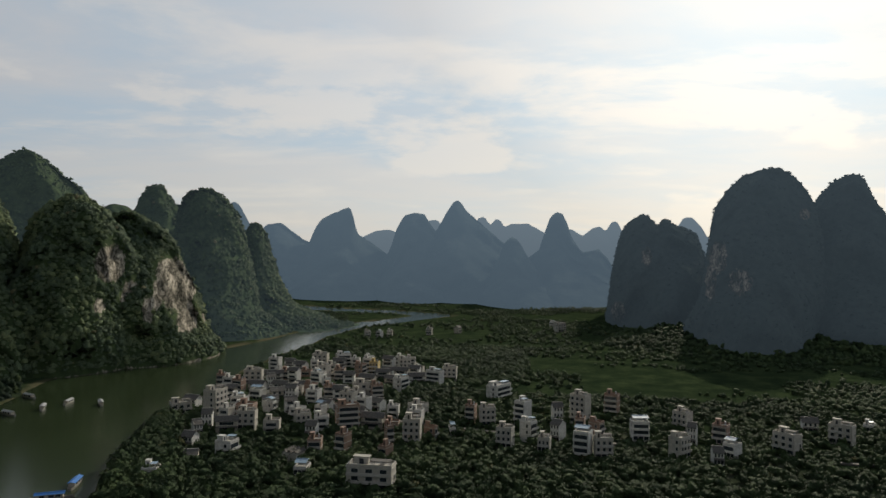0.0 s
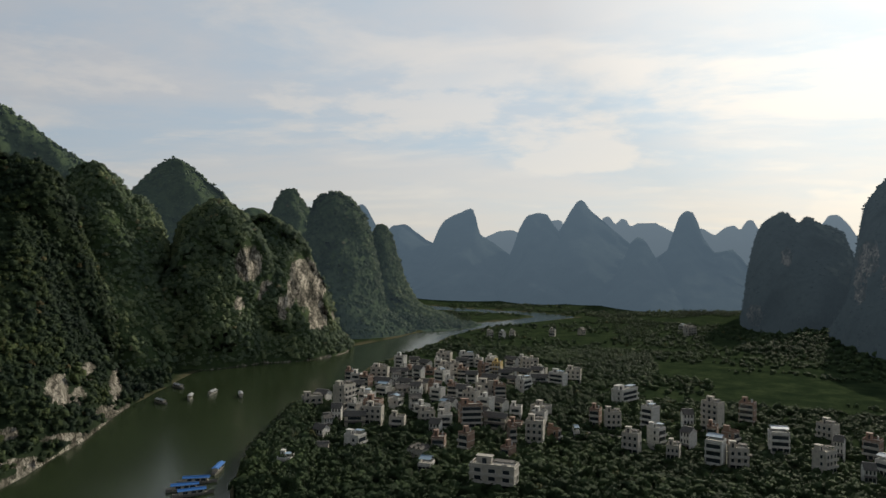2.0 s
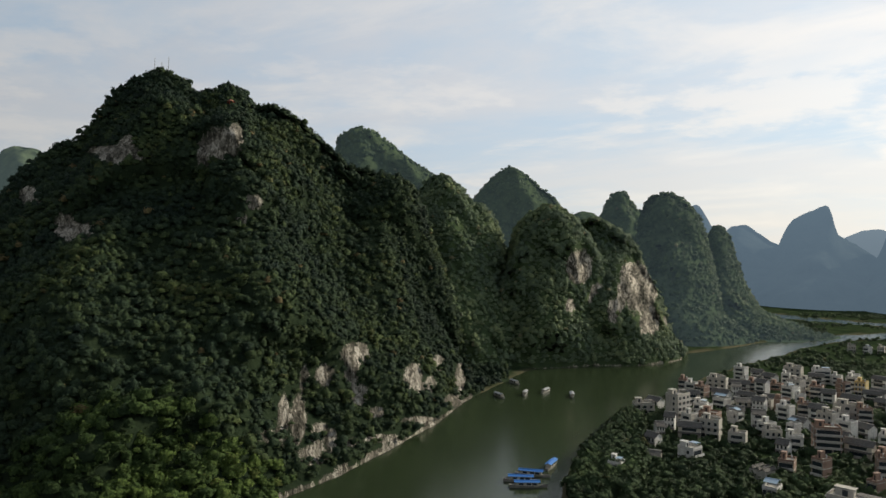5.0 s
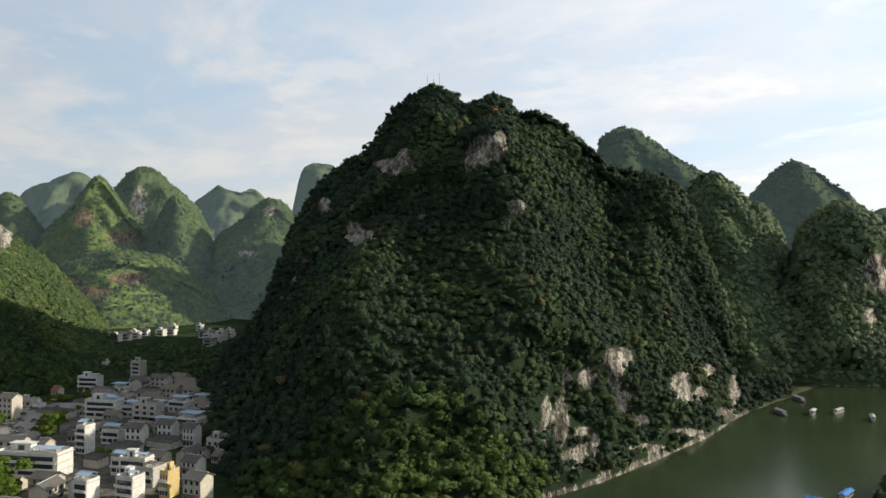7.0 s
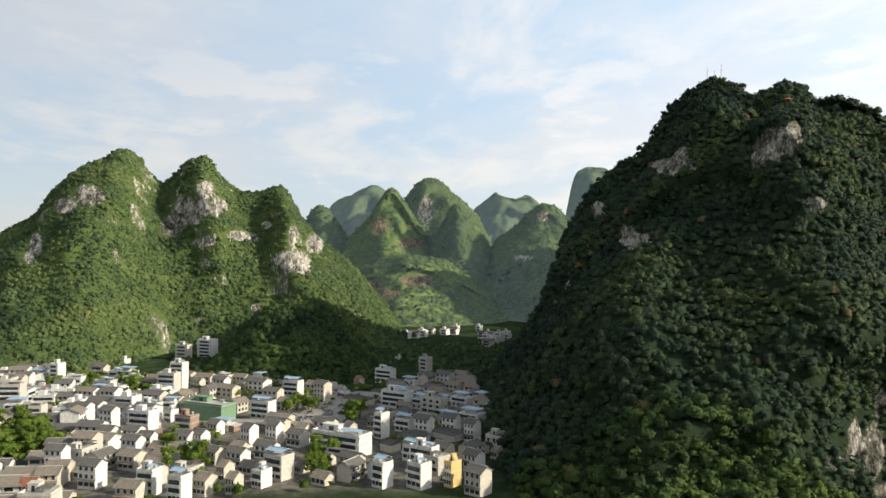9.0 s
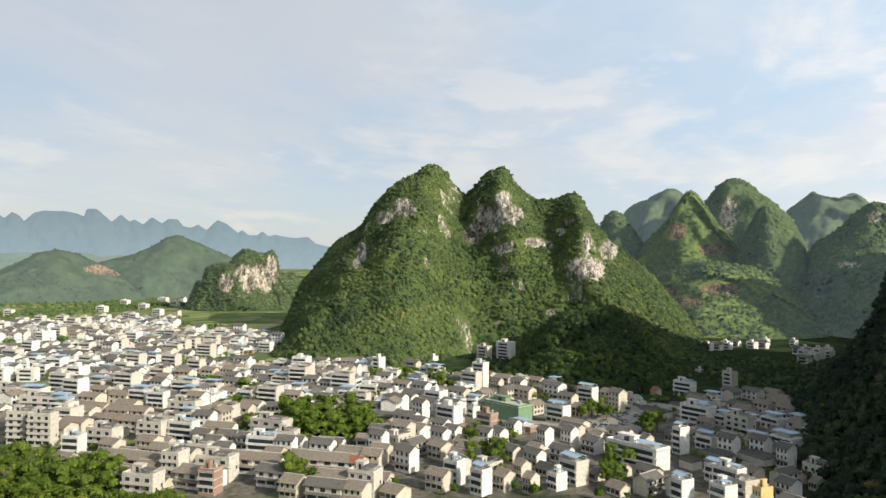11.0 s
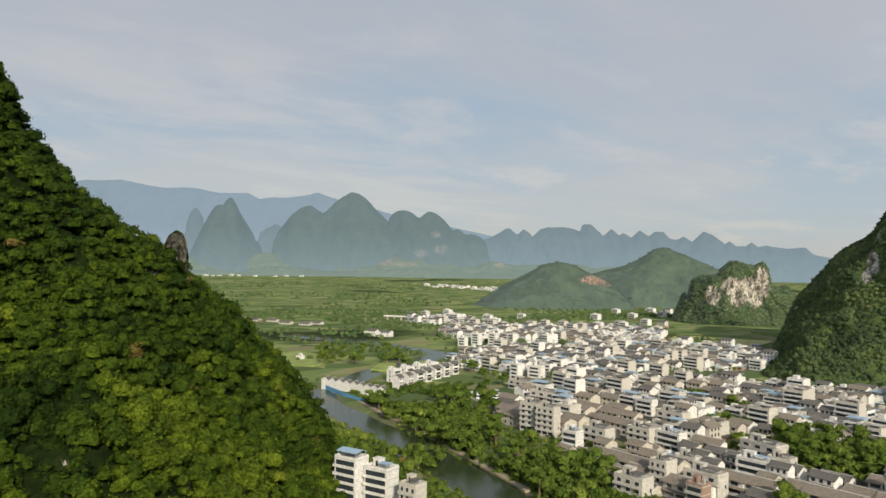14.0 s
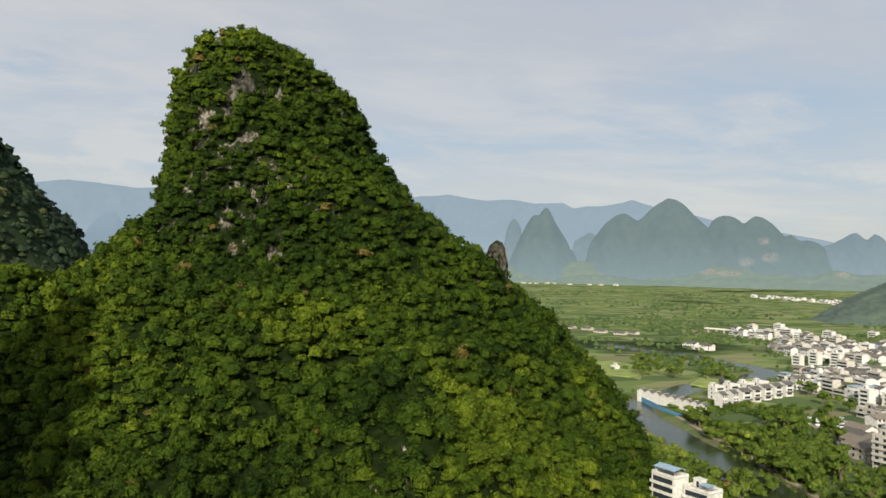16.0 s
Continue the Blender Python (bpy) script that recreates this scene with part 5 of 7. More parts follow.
STYLES = {
    # wall, roof kind, roof material, label
    0: (mat_white, "flat", mat_deck, "white plastered flat-roofed concrete town house"),
    1: (mat_white, "gable", mat_roof_dark, "white plastered house with a dark tiled pitched roof"),
    2: (mat_grey, "canopy", mat_roof_blue, "bare concrete house with a blue sheet-metal roof canopy"),
    3: (mat_cream, "gable", mat_roof_brown, "old low house with a broad brown tiled roof"),
    4: (mat_brick, "flat", mat_deck, "unfinished brown brick house with bare floor slabs"),
    5: (mat_yellow, "flat", mat_deck, "yellow plastered flat-roofed house"),
    6: (mat_grey, "flat", mat_deck, "grey concrete house with a flat roof"),
    7: (mat_cream, "gable", mat_roof_dark, "cream plastered house with a dark tiled roof"),
    8: (mat_grey, "hall", mat_roof_dark, "low market hall with wide dark roofs"),
    12: (mat_white, "gable", mat_roof_brown, "old whitewashed row house with a brown tiled roof"),
    9: (mat_cream, "gable", mat_roof_red, "small house with a red tiled roof"),
    11: (mat_net, "flat", mat_deck, "building site wrapped in green safety netting"),
    10: (mat_white, "canopy", mat_roof_blue, "white house with a pale blue sheet-metal roof"),
}
PROTO = {}


def make_house(style, floors, detail):
    """One house 10 m wide and 9 m deep, front towards -y, with its parts."""
    wall_mat, roof, roof_mat, label = STYLES[style]
    w, d, fh = 10.0, 9.0, 2.95
    h = floors * fh + 0.3
    house = tagged(new("house"), label, "house", "houses in the valley")
    bm = bmesh.new()
    box(bm, -w / 2, -d / 2, -1.5, w / 2, d / 2, h)
    rise = 1.9
    if roof == "gable":
        gable_wall(bm, w, d, h, rise)
    part("wall", bm, wall_mat, house)
    if roof == "gable":
        bm = bmesh.new()
        gable(bm, w, d, h, rise, ridge=False)
        tiles = part("roof", bm, roof_mat, house)
        bm = bmesh.new()
        box(bm, -w / 2 - 0.75, -0.18, h + rise + 0.12, w / 2 + 0.75, 0.18, h + rise + 0.36)
        part("ridge_cap", bm, mat_slab, tiles, "pale mortared ridge cap")
        if floors > 1:
            bm = bmesh.new()
            z = 3.15
            vs = [bm.verts.new(q) for q in ((-w / 2 - 0.2, -d / 2, z + 0.55), (w / 2 + 0.2, -d / 2, z + 0.55), (w / 2 + 0.2, -d / 2 - 1.5, z), (-w / 2 - 0.2, -d / 2 - 1.5, z))]
            lo = [bm.verts.new((v.co.x, v.co.y, v.co.z - 0.16)) for v in vs]
            bm.faces.new(vs[::-1]); bm.faces.new(lo)
            for k in range(4):
                bm.faces.new([vs[k], vs[(k + 1) % 4], lo[(k + 1) % 4], lo[k]])
            bmesh.ops.recalc_face_normals(bm, faces=bm.faces[:])
            part("pent_roof", bm, roof_mat, house, "narrow tiled roof over the ground floor")
    elif roof == "hall":
        for k in (-1, 0, 1):
            bm = bmesh.new()
            gable(bm, w, d / 3, h, 0.9, over=0.2)
            ob = part("roof", bm, roof_mat, house)
            ob.location = (0, k * d / 3, 0)
    else:
        bm = bmesh.new()
        box(bm, -w / 2 - 0.25, -d / 2 - 0.25, h, w / 2 + 0.25, d / 2 + 0.25, h + 0.18)
        part("roof", bm, roof_mat if roof == "flat" else mat_deck, house)
        bm = bmesh.new()
        t = 0.22
        for q in ((-w / 2, -d / 2, w / 2, -d / 2 + t), (-w / 2, d / 2 - t, w / 2, d / 2), (-w / 2, -d / 2 + t, -w / 2 + t, d / 2 - t), (w / 2 - t, -d / 2 + t, w / 2, d / 2 - t)):
            box(bm, q[0], q[1], h + 0.18, q[2], q[3], h + 1.1)
        part("parapet", bm, wall_mat, house)
        if roof == "flat":
            bm = bmesh.new()
            box(bm, -w * 0.4, 0.3, h + 0.18, -w * 0.08, d * 0.42, h + 2.8)
            box(bm, -w * 0.43, 0.1, h + 2.8, -w * 0.05, d * 0.45, h + 3.0)
            hut = part("stair_hut", bm, wall_mat, house)
            bm = bmesh.new()
            box(bm, -w * 0.28, 0.22, h + 0.2, -w * 0.18, 0.3, h + 2.2)
            part("door", bm, mat_glass, hut, "dark stair hut door")
            if detail and style in (0, 6):
                bm = bmesh.new()
                box(bm, w * 0.02, -d * 0.42, h + 2.3, w * 0.46, d * 0.1, h + 2.4)
                part("terrace_roof", bm, mat_roof_dark if style == 6 else mat_roof_blue, house, "thin sheet roof over the terrace")
                for px, py in ((0.05, -0.38), (0.43, -0.38), (0.05, 0.07), (0.43, 0.07)):
                    bm = bmesh.new()
                    box(bm, w * px, d * py, h + 0.18, w * px + 0.14, d * py + 0.14, h + 2.3)
                    part("post", bm, mat_metal, house)
            if detail:
                bm = bmesh.new()
                bmesh.ops.create_cone(bm, segments=10, radius1=0.6, radius2=0.55, depth=1.5, cap_ends=True)
                ob = part("water_tank", bm, mat_metal, house, "steel water tank")
                ob.location = (w * 0.25, d * 0.2, h + 1.3)
        else:
            bm = bmesh.new()
            gable(bm, w * 0.9, d * 0.8, h + 2.5, 0.7, over=0.3, thick=0.08)
            part("canopy", bm, roof_mat, house, "sheet-metal canopy")
            for sx in (-1, 1):
                for sy in (-1, 1):
                    bm = bmesh.new()
                    box(bm, sx * w * 0.42 - 0.1, sy * d * 0.36 - 0.1, h + 0.18, sx * w * 0.42 + 0.1, sy * d * 0.36 + 0.1, h + 2.5)
                    part("post", bm, mat_metal, house)
    # balconies and windows, storey by storey
    for f in range(floors):
        z = f * fh + 0.3
        if f and style in (0, 4, 6, 2, 10, 5) and (detail or f == floors - 1):
            bm = bmesh.new()
            box(bm, -w / 2, -d / 2 - 1.3, z - 0.15, w / 2, -d / 2, z)
            box(bm, -w / 2, -d / 2 - 1.3, z, w / 2, -d / 2 - 1.15, z + 0.95)
            part("balcony", bm, mat_slab if style in (4, 6, 2) else mat_white, house, "pale balcony parapet")
        if detail and style in (0, 4, 6, 5, 2) and f:
            bm = bmesh.new()
            box(bm, -w / 2 - 0.12, -d / 2 + 0.02, z - 0.28, w / 2 + 0.12, d / 2 + 0.12, z - 0.02)
            part("floor_slab", bm, mat_slab, house, "pale concrete floor slab")
        if style in (8, 11):
            continue
        if detail:
            if f and style in (0, 4, 2, 10):
                # a dark pane across the front stands in for the balcony's shade
                share("window", WIN["loggia_shade"], house, pose(0, -d / 2, z + 0.12))
            else:
                for x in (-w * 0.32, 0.0, w * 0.32):
                    share("window", WIN["wide" if f == 0 else "std"], house, pose(x, -d / 2, z + 0.9))
            if (f or detail > 1) and STYLES[style][1] != "gable":
                share("window", WIN["std"], house, pose(-w / 2, -d * 0.18, z + 0.9, 0, 0, -90))
                if style in (6, 7) and f == 1:
                    share("window", WIN["std"], house, pose(w / 2, d * 0.22, z + 0.9, 0, 0, 90))
        else:
            share("window", WIN["strip"], house, pose(0, -d / 2, z + 0.9))
            if STYLES[style][1] != "gable":
                share("window", WIN["std"], house, pose(-w / 2, 0, z + 0.9, 0, 0, -90))
    return house


HOUSES_AT = []
FAR = {"v": [], "f": [], "m": []}
FAR_MATS = [mat_white, mat_cream, mat_grey, mat_roof_dark, mat_roof_brown, mat_roof_blue, mat_deck, mat_glass, mat_brick, mat_yellow, mat_roof_red, mat_net]


def far_house(x, y, z, w, dep, floors, style, yaw):
    """A distant house joined to the others: walls, roof, parapet or ridge, and panes."""
    wall, roof, roof_mat, _ = STYLES[style]
    wm, rm, gm = FAR_MATS.index(wall), FAR_MATS.index(roof_mat), FAR_MATS.index(mat_glass)
    h, c, s = floors * 2.95 + 0.3, math.cos(radians(yaw)), math.sin(radians(yaw))
    def add(pts, faces, mat):
        n = len(FAR["v"])
        FAR["v"] += [(x + p[0] * c - p[1] * s, y + p[0] * s + p[1] * c, z + p[2]) for p in pts]
        for q in faces:
            FAR["f"].append([n + k for k in q])
            FAR["m"].append(mat)
    def block(x0, y0, z0, x1, y1, z1, mat):
        add([(x0, y0, z0), (x1, y0, z0), (x1, y1, z0), (x0, y1, z0), (x0, y0, z1), (x1, y0, z1), (x1, y1, z1), (x0, y1, z1)],
            [(4, 5, 6, 7), (0, 1, 5, 4), (1, 2, 6, 5), (2, 3, 7, 6), (3, 0, 4, 7)], mat)
    a, b = w / 2, dep / 2
    block(-a, -b, -1.5, a, b, h, wm)
    if roof in ("gable", "hall"):
        r = 1.8
        add([(-a, -b, h), (-a, b, h), (-a, 0, h + r), (a, -b, h), (a, b, h), (a, 0, h + r)], [(0, 2, 1), (3, 4, 5)], wm)
        o = 0.8
        for k in (-1, 1):
            add([(-a - o, k * (b + o), h - 0.3), (a + o, k * (b + o), h - 0.3), (a + o, 0, h + r + 0.2), (-a - o, 0, h + r + 0.2),
                 (-a - o, k * (b + o), h - 0.55), (a + o, k * (b + o), h - 0.55)], [(0, 1, 2, 3), (4, 5, 1, 0)], rm)
    elif roof == "flat":
        block(-a + 0.3, -b + 0.3, h, a - 0.3, b - 0.3, h + 0.1, rm)
        for q in ((-a, -b, a, -b + 0.3), (-a, b - 0.3, a, b), (-a, -b + 0.3, -a + 0.3, b - 0.3), (a - 0.3, -b + 0.3, a, b - 0.3)):
            block(q[0], q[1], h, q[2], q[3], h + 1.0, wm)
        block(-a * 0.7, 0, h, -a * 0.1, b * 0.8, h + 2.6, wm)
    else:
        block(-a * 0.9, -b * 0.8, h + 2.2, a * 0.9, b * 0.8, h + 2.5, rm)
        block(-a * 0.8, 0, h, a * 0.3, b * 0.7, h + 2.2, wm)
    own = random.Random(int(x * 7 + y * 13))
    if own.random() < 0.6:  # a lean-to or kitchen shed against the wall
        e, p, q = own.choice((-1, 1, 1)), own.uniform(2.2, 4.0), own.uniform(2.4, 3.6)
        lo, hi = (a, a + p) if e > 0 else (-a - p, -a)
        block(lo, -b * 0.8, -1.5, hi, b * own.uniform(0.1, 0.8), q, own.choice((wm, 2, 8)))
        block(lo - 0.2, -b * 0.9, q, hi + 0.3, b * 0.85, q + 0.2, own.choice((3, 4, 4, 5, 6)))
    if roof == "flat" and own.random() < 0.45:  # a sheet roof over part of the terrace
        block(-a * 0.1, -b * 0.8, h + 2.1, a * 0.9, b * 0.7, h + 2.25, own.choice((3, 5, 6, 4)))
        for k in (-0.05, 0.85):
            block(a * k, -b * 0.75, h, a * k + 0.2, -b * 0.7, h + 2.1, 2)
    if roof == "flat":
        block(a * 0.5, b * 0.3, h, a * 0.5 + 1.2, b * 0.3 + 1.2, h + 1.7, 6)
    for f in range(floors):
        z0 = f * 2.95 + 1.1
        for k in (-0.3, 0.0, 0.3):
            for e in (-1, 1):
                add([(k * w - 0.75, e * (b + 0.04), z0), (k * w + 0.75, e * (b + 0.04), z0), (k * w + 0.75, e * (b + 0.04), z0 + 1.5), (k * w - 0.75, e * (b + 0.04), z0 + 1.5)], [(0, 1, 2, 3)], gm)
        if f and style in (0, 6, 2, 10, 5, 4):
            for e in (-1, 1):
                y0, y1 = (-b - 1.0, -b) if e < 0 else (b, b + 1.0)
                block(-a, y0, z0 - 1.0, a, y1, z0 - 0.85, 0)
                block(-a, y0 if e < 0 else y1 - 0.12, z0 - 0.85, a, y0 + 0.12 if e < 0 else y1, z0 - 0.05, 0)
                # dark strip behind the parapet, in place of the shade of an open balcony
                add([(-a * 0.86, e * (b + 0.07), z0 - 0.1), (a * 0.86, e * (b + 0.07), z0 - 0.1), (a * 0.86, e * (b + 0.07), z0 + 1.35), (-a * 0.86, e * (b + 0.07), z0 + 1.35)], [(0, 1, 2, 3)], gm)
        if f % 2 == 0 and roof != "gable":
            for e in (-1,):
                add([(e * (a + 0.04), -0.75, z0), (e * (a + 0.04), 0.75, z0), (e * (a + 0.04), 0.75, z0 + 1.4), (e * (a + 0.04), -0.75, z0 + 1.4)], [(0, 1, 2, 3)], gm)


def finish_far_houses():
    me = bpy.data.meshes.new("distant_houses")
    me.from_pydata(FAR["v"], [], FAR["f"])
    for m in FAR_MATS:
        me.materials.append(m)
    me.polygons.foreach_set("material_index", FAR["m"])
    tagged(new("distant_houses", me), "crowded white and grey houses with dark roofs in the distance", "houses", kind="stuff")



def put_house(az, d, w, floors, style, yaw=None, depth=None, detail=None, far_off=False, turn=None):
    """Sets a house at an azimuth and distance, w metres wide."""
    floors, style = int(floors), int(style)
    x, y = polar(az, d)
    if detail is None:
        detail = 1 if d < 560 else 0
    key = (style, floors, detail)
    depth = depth or min(max(w * 0.62, 7.5), 12.0)
    if turn is not None:
        yaw = az + turn
    if yaw is None:
        yaw = az - 15 + random.uniform(-7, 7) if az < 60 else az - 38 + random.uniform(-6, 6)
    if far_off or d > 900:
        far_house(float(x), float(y), float(ground_height(np.array([x]), np.array([y]))[0]), w, depth or min(w * 1.0, 12.0), floors, style, yaw)
        HOUSES_AT.append((float(x), float(y), w * 0.55))
        return
    m = pose(float(x), float(y), 0.0, 0, 0, yaw) @ Matrix.Diagonal((w / 10.0, (depth or min(w * 1.0, 12.0)) / 9.0, 1, 1))
    if key in PROTO:
        copy_thing(PROTO[key], m)
    else:
        PROTO[key] = make_house(*key)
        PROTO[key].matrix_basis = m
    HOUSES_AT.append((float(x), float(y), w * 0.55))


def put_houses(rows, **k):
    for az, d, w, floors, style in rows:
        put_house(az, d, w, floors, style, **k)


random.seed(11)
# the village on the river bend
def village(rows):
    for k, (az, d, w, floors, style) in enumerate(rows):
        if style == 6 and k % 2:
            style = (0, 1, 10)[k % 3]
        put_house(az, d, w * (0.92, 1.1, 1.0)[k % 3], floors, style, yaw=az + (-15, 12, -32, -8, 58)[k % 5], detail=1)


# some white houses take brick or grey styles, standing in for shaded walls
village([(9.49, 596, 13, 3, 6), (7.74, 593, 10.3, 3, 0), (9.34, 534, 8.7, 3, 6), (8, 517, 7.9, 3, 4), (6.39, 539, 8.2, 3, 4), (5.28, 550, 6.6, 3, 5), (2.96, 566, 8.6, 3, 6), (0.54, 507, 9.1, 3, 0), (-0.65, 525, 8.6, 3, 6), (3.21, 478, 9.9, 3, 0), (6.02, 459, 11.2, 3, 6), (5.12, 454, 9.9, 3, 4), (7.31, 429, 7.9, 3, 6), (8.79, 452, 7.8, 3, 4), (10.21, 459, 8.5, 3, 4), (11.67, 452, 6.9, 3, 1), (12.69, 460, 9, 2, 7), (14.23, 461, 7.5, 2, 6)])
village([(14.55, 519, 11.3, 3, 6), (13.27, 495, 7.5, 3, 6), (15.63, 483, 9.4, 3, 4), (15.7, 426, 6.9, 3, 6), (17.33, 417, 10.9, 5, 6), (16.89, 506, 7.7, 3, 4), (19.8, 431, 11.7, 2, 6), (18.96, 444, 7.2, 2, 1), (17.88, 388, 8, 3, 1), (13.34, 421, 5.9, 2, 10), (14.99, 385, 7.1, 3, 6), (18.64, 378, 5.3, 2, 1), (19.09, 354, 7.7, 2, 1), (19, 332, 5, 1, 7), (16.44, 338, 7.3, 2, 0), (21.78, 304, 8.2, 2, 6), (10.85, 388, 6.7, 2, 6), (9.44, 407, 5.7, 2, 6)])
village([(10.09, 364, 7.1, 2, 1), (7.38, 379, 10.3, 4, 4), (7.67, 330, 6.8, 3, 4), (9.85, 334, 6.5, 2, 4), (11.44, 327, 7.1, 1, 8), (10.81, 302, 5.2, 1, 6), (4.1, 344, 5.2, 3, 4), (4.35, 319, 6.2, 2, 4), (2.27, 345, 8.2, 4, 6), (0.81, 355, 5, 2, 4), (5.45, 281, 13.4, 3, 6), (-0.87, 366, 5, 1, 6), (9.73, 504, 6.6, 3, 0), (10.88, 480, 6.8, 2, 7), (-4.52, 457, 14.9, 3, 0), (-2.36, 393, 7.7, 3, 4), (-3.63, 387, 5.9, 3, 6), (-6.43, 392, 6.4, 4, 0)])
village([(-5.07, 343, 6.7, 3, 6), (-9.09, 400, 7.4, 3, 6), (-10.87, 401, 7.8, 5, 6), (-10.88, 371, 6.8, 3, 4), (-12.11, 364, 5.9, 3, 4), (-11.1, 330, 6.8, 4, 6), (-12.6, 333, 7.2, 3, 6), (-9.19, 358, 7, 3, 6), (-8.14, 339, 5.1, 2, 6), (-6.87, 358, 5.8, 3, 6), (-13.26, 424, 6, 4, 4), (-15.32, 372, 8.1, 3, 6), (-18.44, 402, 7.4, 3, 6), (-19.15, 371, 5.6, 3, 6), (-18.23, 345, 6.4, 3, 6), (-21.14, 378, 10.2, 3, 4), (-20.9, 340, 5, 2, 1), (-21.92, 354, 7.7, 2, 6)])
village([(-28.97, 406, 9.7, 3, 6), (-26.94, 424, 8.3, 2, 6), (-25.55, 373, 9.1, 3, 6), (-30.58, 444, 5, 1, 0), (-9.21, 891, 12.6, 3, 6), (-8.68, 946, 6.2, 2, 0), (5.9, 800, 6.1, 2, 6), (4.93, 795, 6.1, 2, 0), (4.13, 806, 5.3, 2, 6), (-1.23, 854, 7.4, 2, 7), (1, 832, 5.4, 2, 6)])
# the town and the side valley
put_houses([(95.36, 679, 15.3, 5, 0), (97.05, 669, 11.9, 4, 6), (97.34, 516, 9.1, 6, 0), (96.01, 517, 7.3, 2, 7), (94.32, 500, 14.1, 3, 1), (91.51, 488, 18.7, 3, 1), (95.19, 419, 27.1, 3, 11), (96.78, 388, 13.2, 3, 4), (91.24, 415, 14.7, 3, 10), (89, 479, 14.1, 3, 10), (86.74, 453, 8.5, 4, 7), (84.37, 452, 14.6, 1, 8), (82.33, 470, 11.1, 1, 8), (80.92, 438, 16, 3, 0), (81.85, 523, 12.3, 3, 0), (78.7, 561, 7.3, 4, 6), (78.77, 366, 12.5, 3, 1), (76.64, 369, 12.1, 3, 1)])
put_houses([(74.95, 357, 9.2, 3, 1), (85.26, 337, 23.8, 3, 0), (82.12, 362, 7, 4, 10), (92.23, 356, 8.8, 3, 1), (90.36, 358, 9.5, 3, 1), (90.04, 302, 9.8, 3, 2), (97.19, 283, 7, 3, 10), (99.55, 419, 17.8, 3, 1), (102.01, 419, 12.3, 3, 1), (78, 418, 12.3, 3, 6), (72.87, 345, 8.1, 2, 7), (78.76, 310, 10, 3, 0), (121.73, 472, 10.6, 3, 0), (119.84, 438, 15, 3, 6), (113.58, 378, 16.7, 3, 6), (122.08, 388, 11.4, 3, 6), (119.93, 383, 12.4, 3, 0), (109.52, 440, 15.6, 3, 1)])
put_houses([(113.11, 299, 17.2, 2, 1), (117.99, 294, 9.5, 3, 4), (106.88, 307, 5.4, 2, 9), (105.31, 343, 12.1, 3, 1), (103.08, 313, 12.8, 3, 1), (100.42, 348, 12.3, 3, 1), (82.75, 811, 7.7, 2, 0), (81.3, 804, 8.6, 2, 0), (80.46, 820, 10.7, 2, 1), (79.01, 840, 9.9, 2, 0), (78.32, 851, 9.1, 2, 1), (76.87, 868, 11.3, 2, 7), (76.28, 885, 7.3, 2, 0), (74.48, 888, 8.4, 2, 0), (73.76, 822, 9.7, 2, 0), (73.05, 802, 10.4, 2, 1), (72.31, 829, 9.8, 2, 0), (73.79, 738, 10.5, 2, 1)])
put_houses([(73.22, 764, 8.1, 2, 0), (101.07, 657, 5.4, 1, 0), (105.38, 585, 7.6, 4, 0), (102.71, 585, 11.7, 3, 7), (100.52, 580, 5.5, 1, 0), (80.85, 627, 5, 1, 0), (99.38, 427, 11.8, 3, 0), (97.86, 417, 5.9, 2, 0), (99.49, 366, 8.6, 2, 1), (96.95, 362, 10, 2, 1), (95.76, 362, 7.2, 2, 1), (94.7, 382, 7.6, 2, 1), (94.86, 329, 7.7, 2, 7), (93.05, 324, 10.3, 2, 1), (99.33, 295, 5.9, 3, 0), (98.89, 308, 7.2, 2, 7), (97.23, 283, 7.3, 3, 10), (95.42, 289, 5.8, 2, 3)])
put_houses([(93.97, 304, 7.1, 2, 3), (93.3, 287, 6.7, 2, 3), (91.29, 292, 6.8, 2, 0), (92.17, 312, 6.2, 1, 3), (88.24, 308, 5, 1, 3), (86.39, 318, 8.8, 1, 3), (84.43, 308, 9.8, 2, 7), (86.67, 291, 11.4, 1, 3), (85.03, 469, 8.3, 1, 0), (83.92, 501, 8, 2, 9), (83.91, 447, 21.3, 1, 8), (80.37, 428, 11.8, 1, 3), (80.64, 398, 10.1, 1, 3), (74.4, 334, 5.9, 1, 9), (72.98, 342, 8.8, 2, 6), (72.98, 328, 5.8, 1, 3), (78.26, 308, 14.6, 2, 6), (79.58, 355, 16.9, 1, 8)])
put_houses([(76.75, 361, 18.7, 1, 8), (81.43, 339, 9.3, 1, 8), (76.23, 452, 9.1, 1, 3), (82, 444, 8.9, 1, 3), (76.49, 287, 5.7, 3, 5), (82.02, 286, 7, 3, 10), (79.15, 285, 6.7, 3, 0), (74.48, 277, 7.5, 3, 7), (144.48, 277, 10.4, 6, 10), (142.14, 273, 10.6, 5, 0), (139.66, 262, 9.5, 4, 6)])
put_houses([(73.9, 792, 10, 2, 0), (73.5, 806, 9, 2, 1), (72.9, 786, 9, 3, 0), (72.6, 812, 11, 2, 1), (73.3, 778, 8, 2, 0), (74.2, 815, 9, 2, 1), (72.2, 798, 8, 2, 0), (78.9, 826, 12, 2, 0), (79.6, 815, 11, 2, 1), (80.2, 808, 12, 2, 0), (77.2, 846, 13, 2, 0), (76.5, 852, 10, 2, 1)])
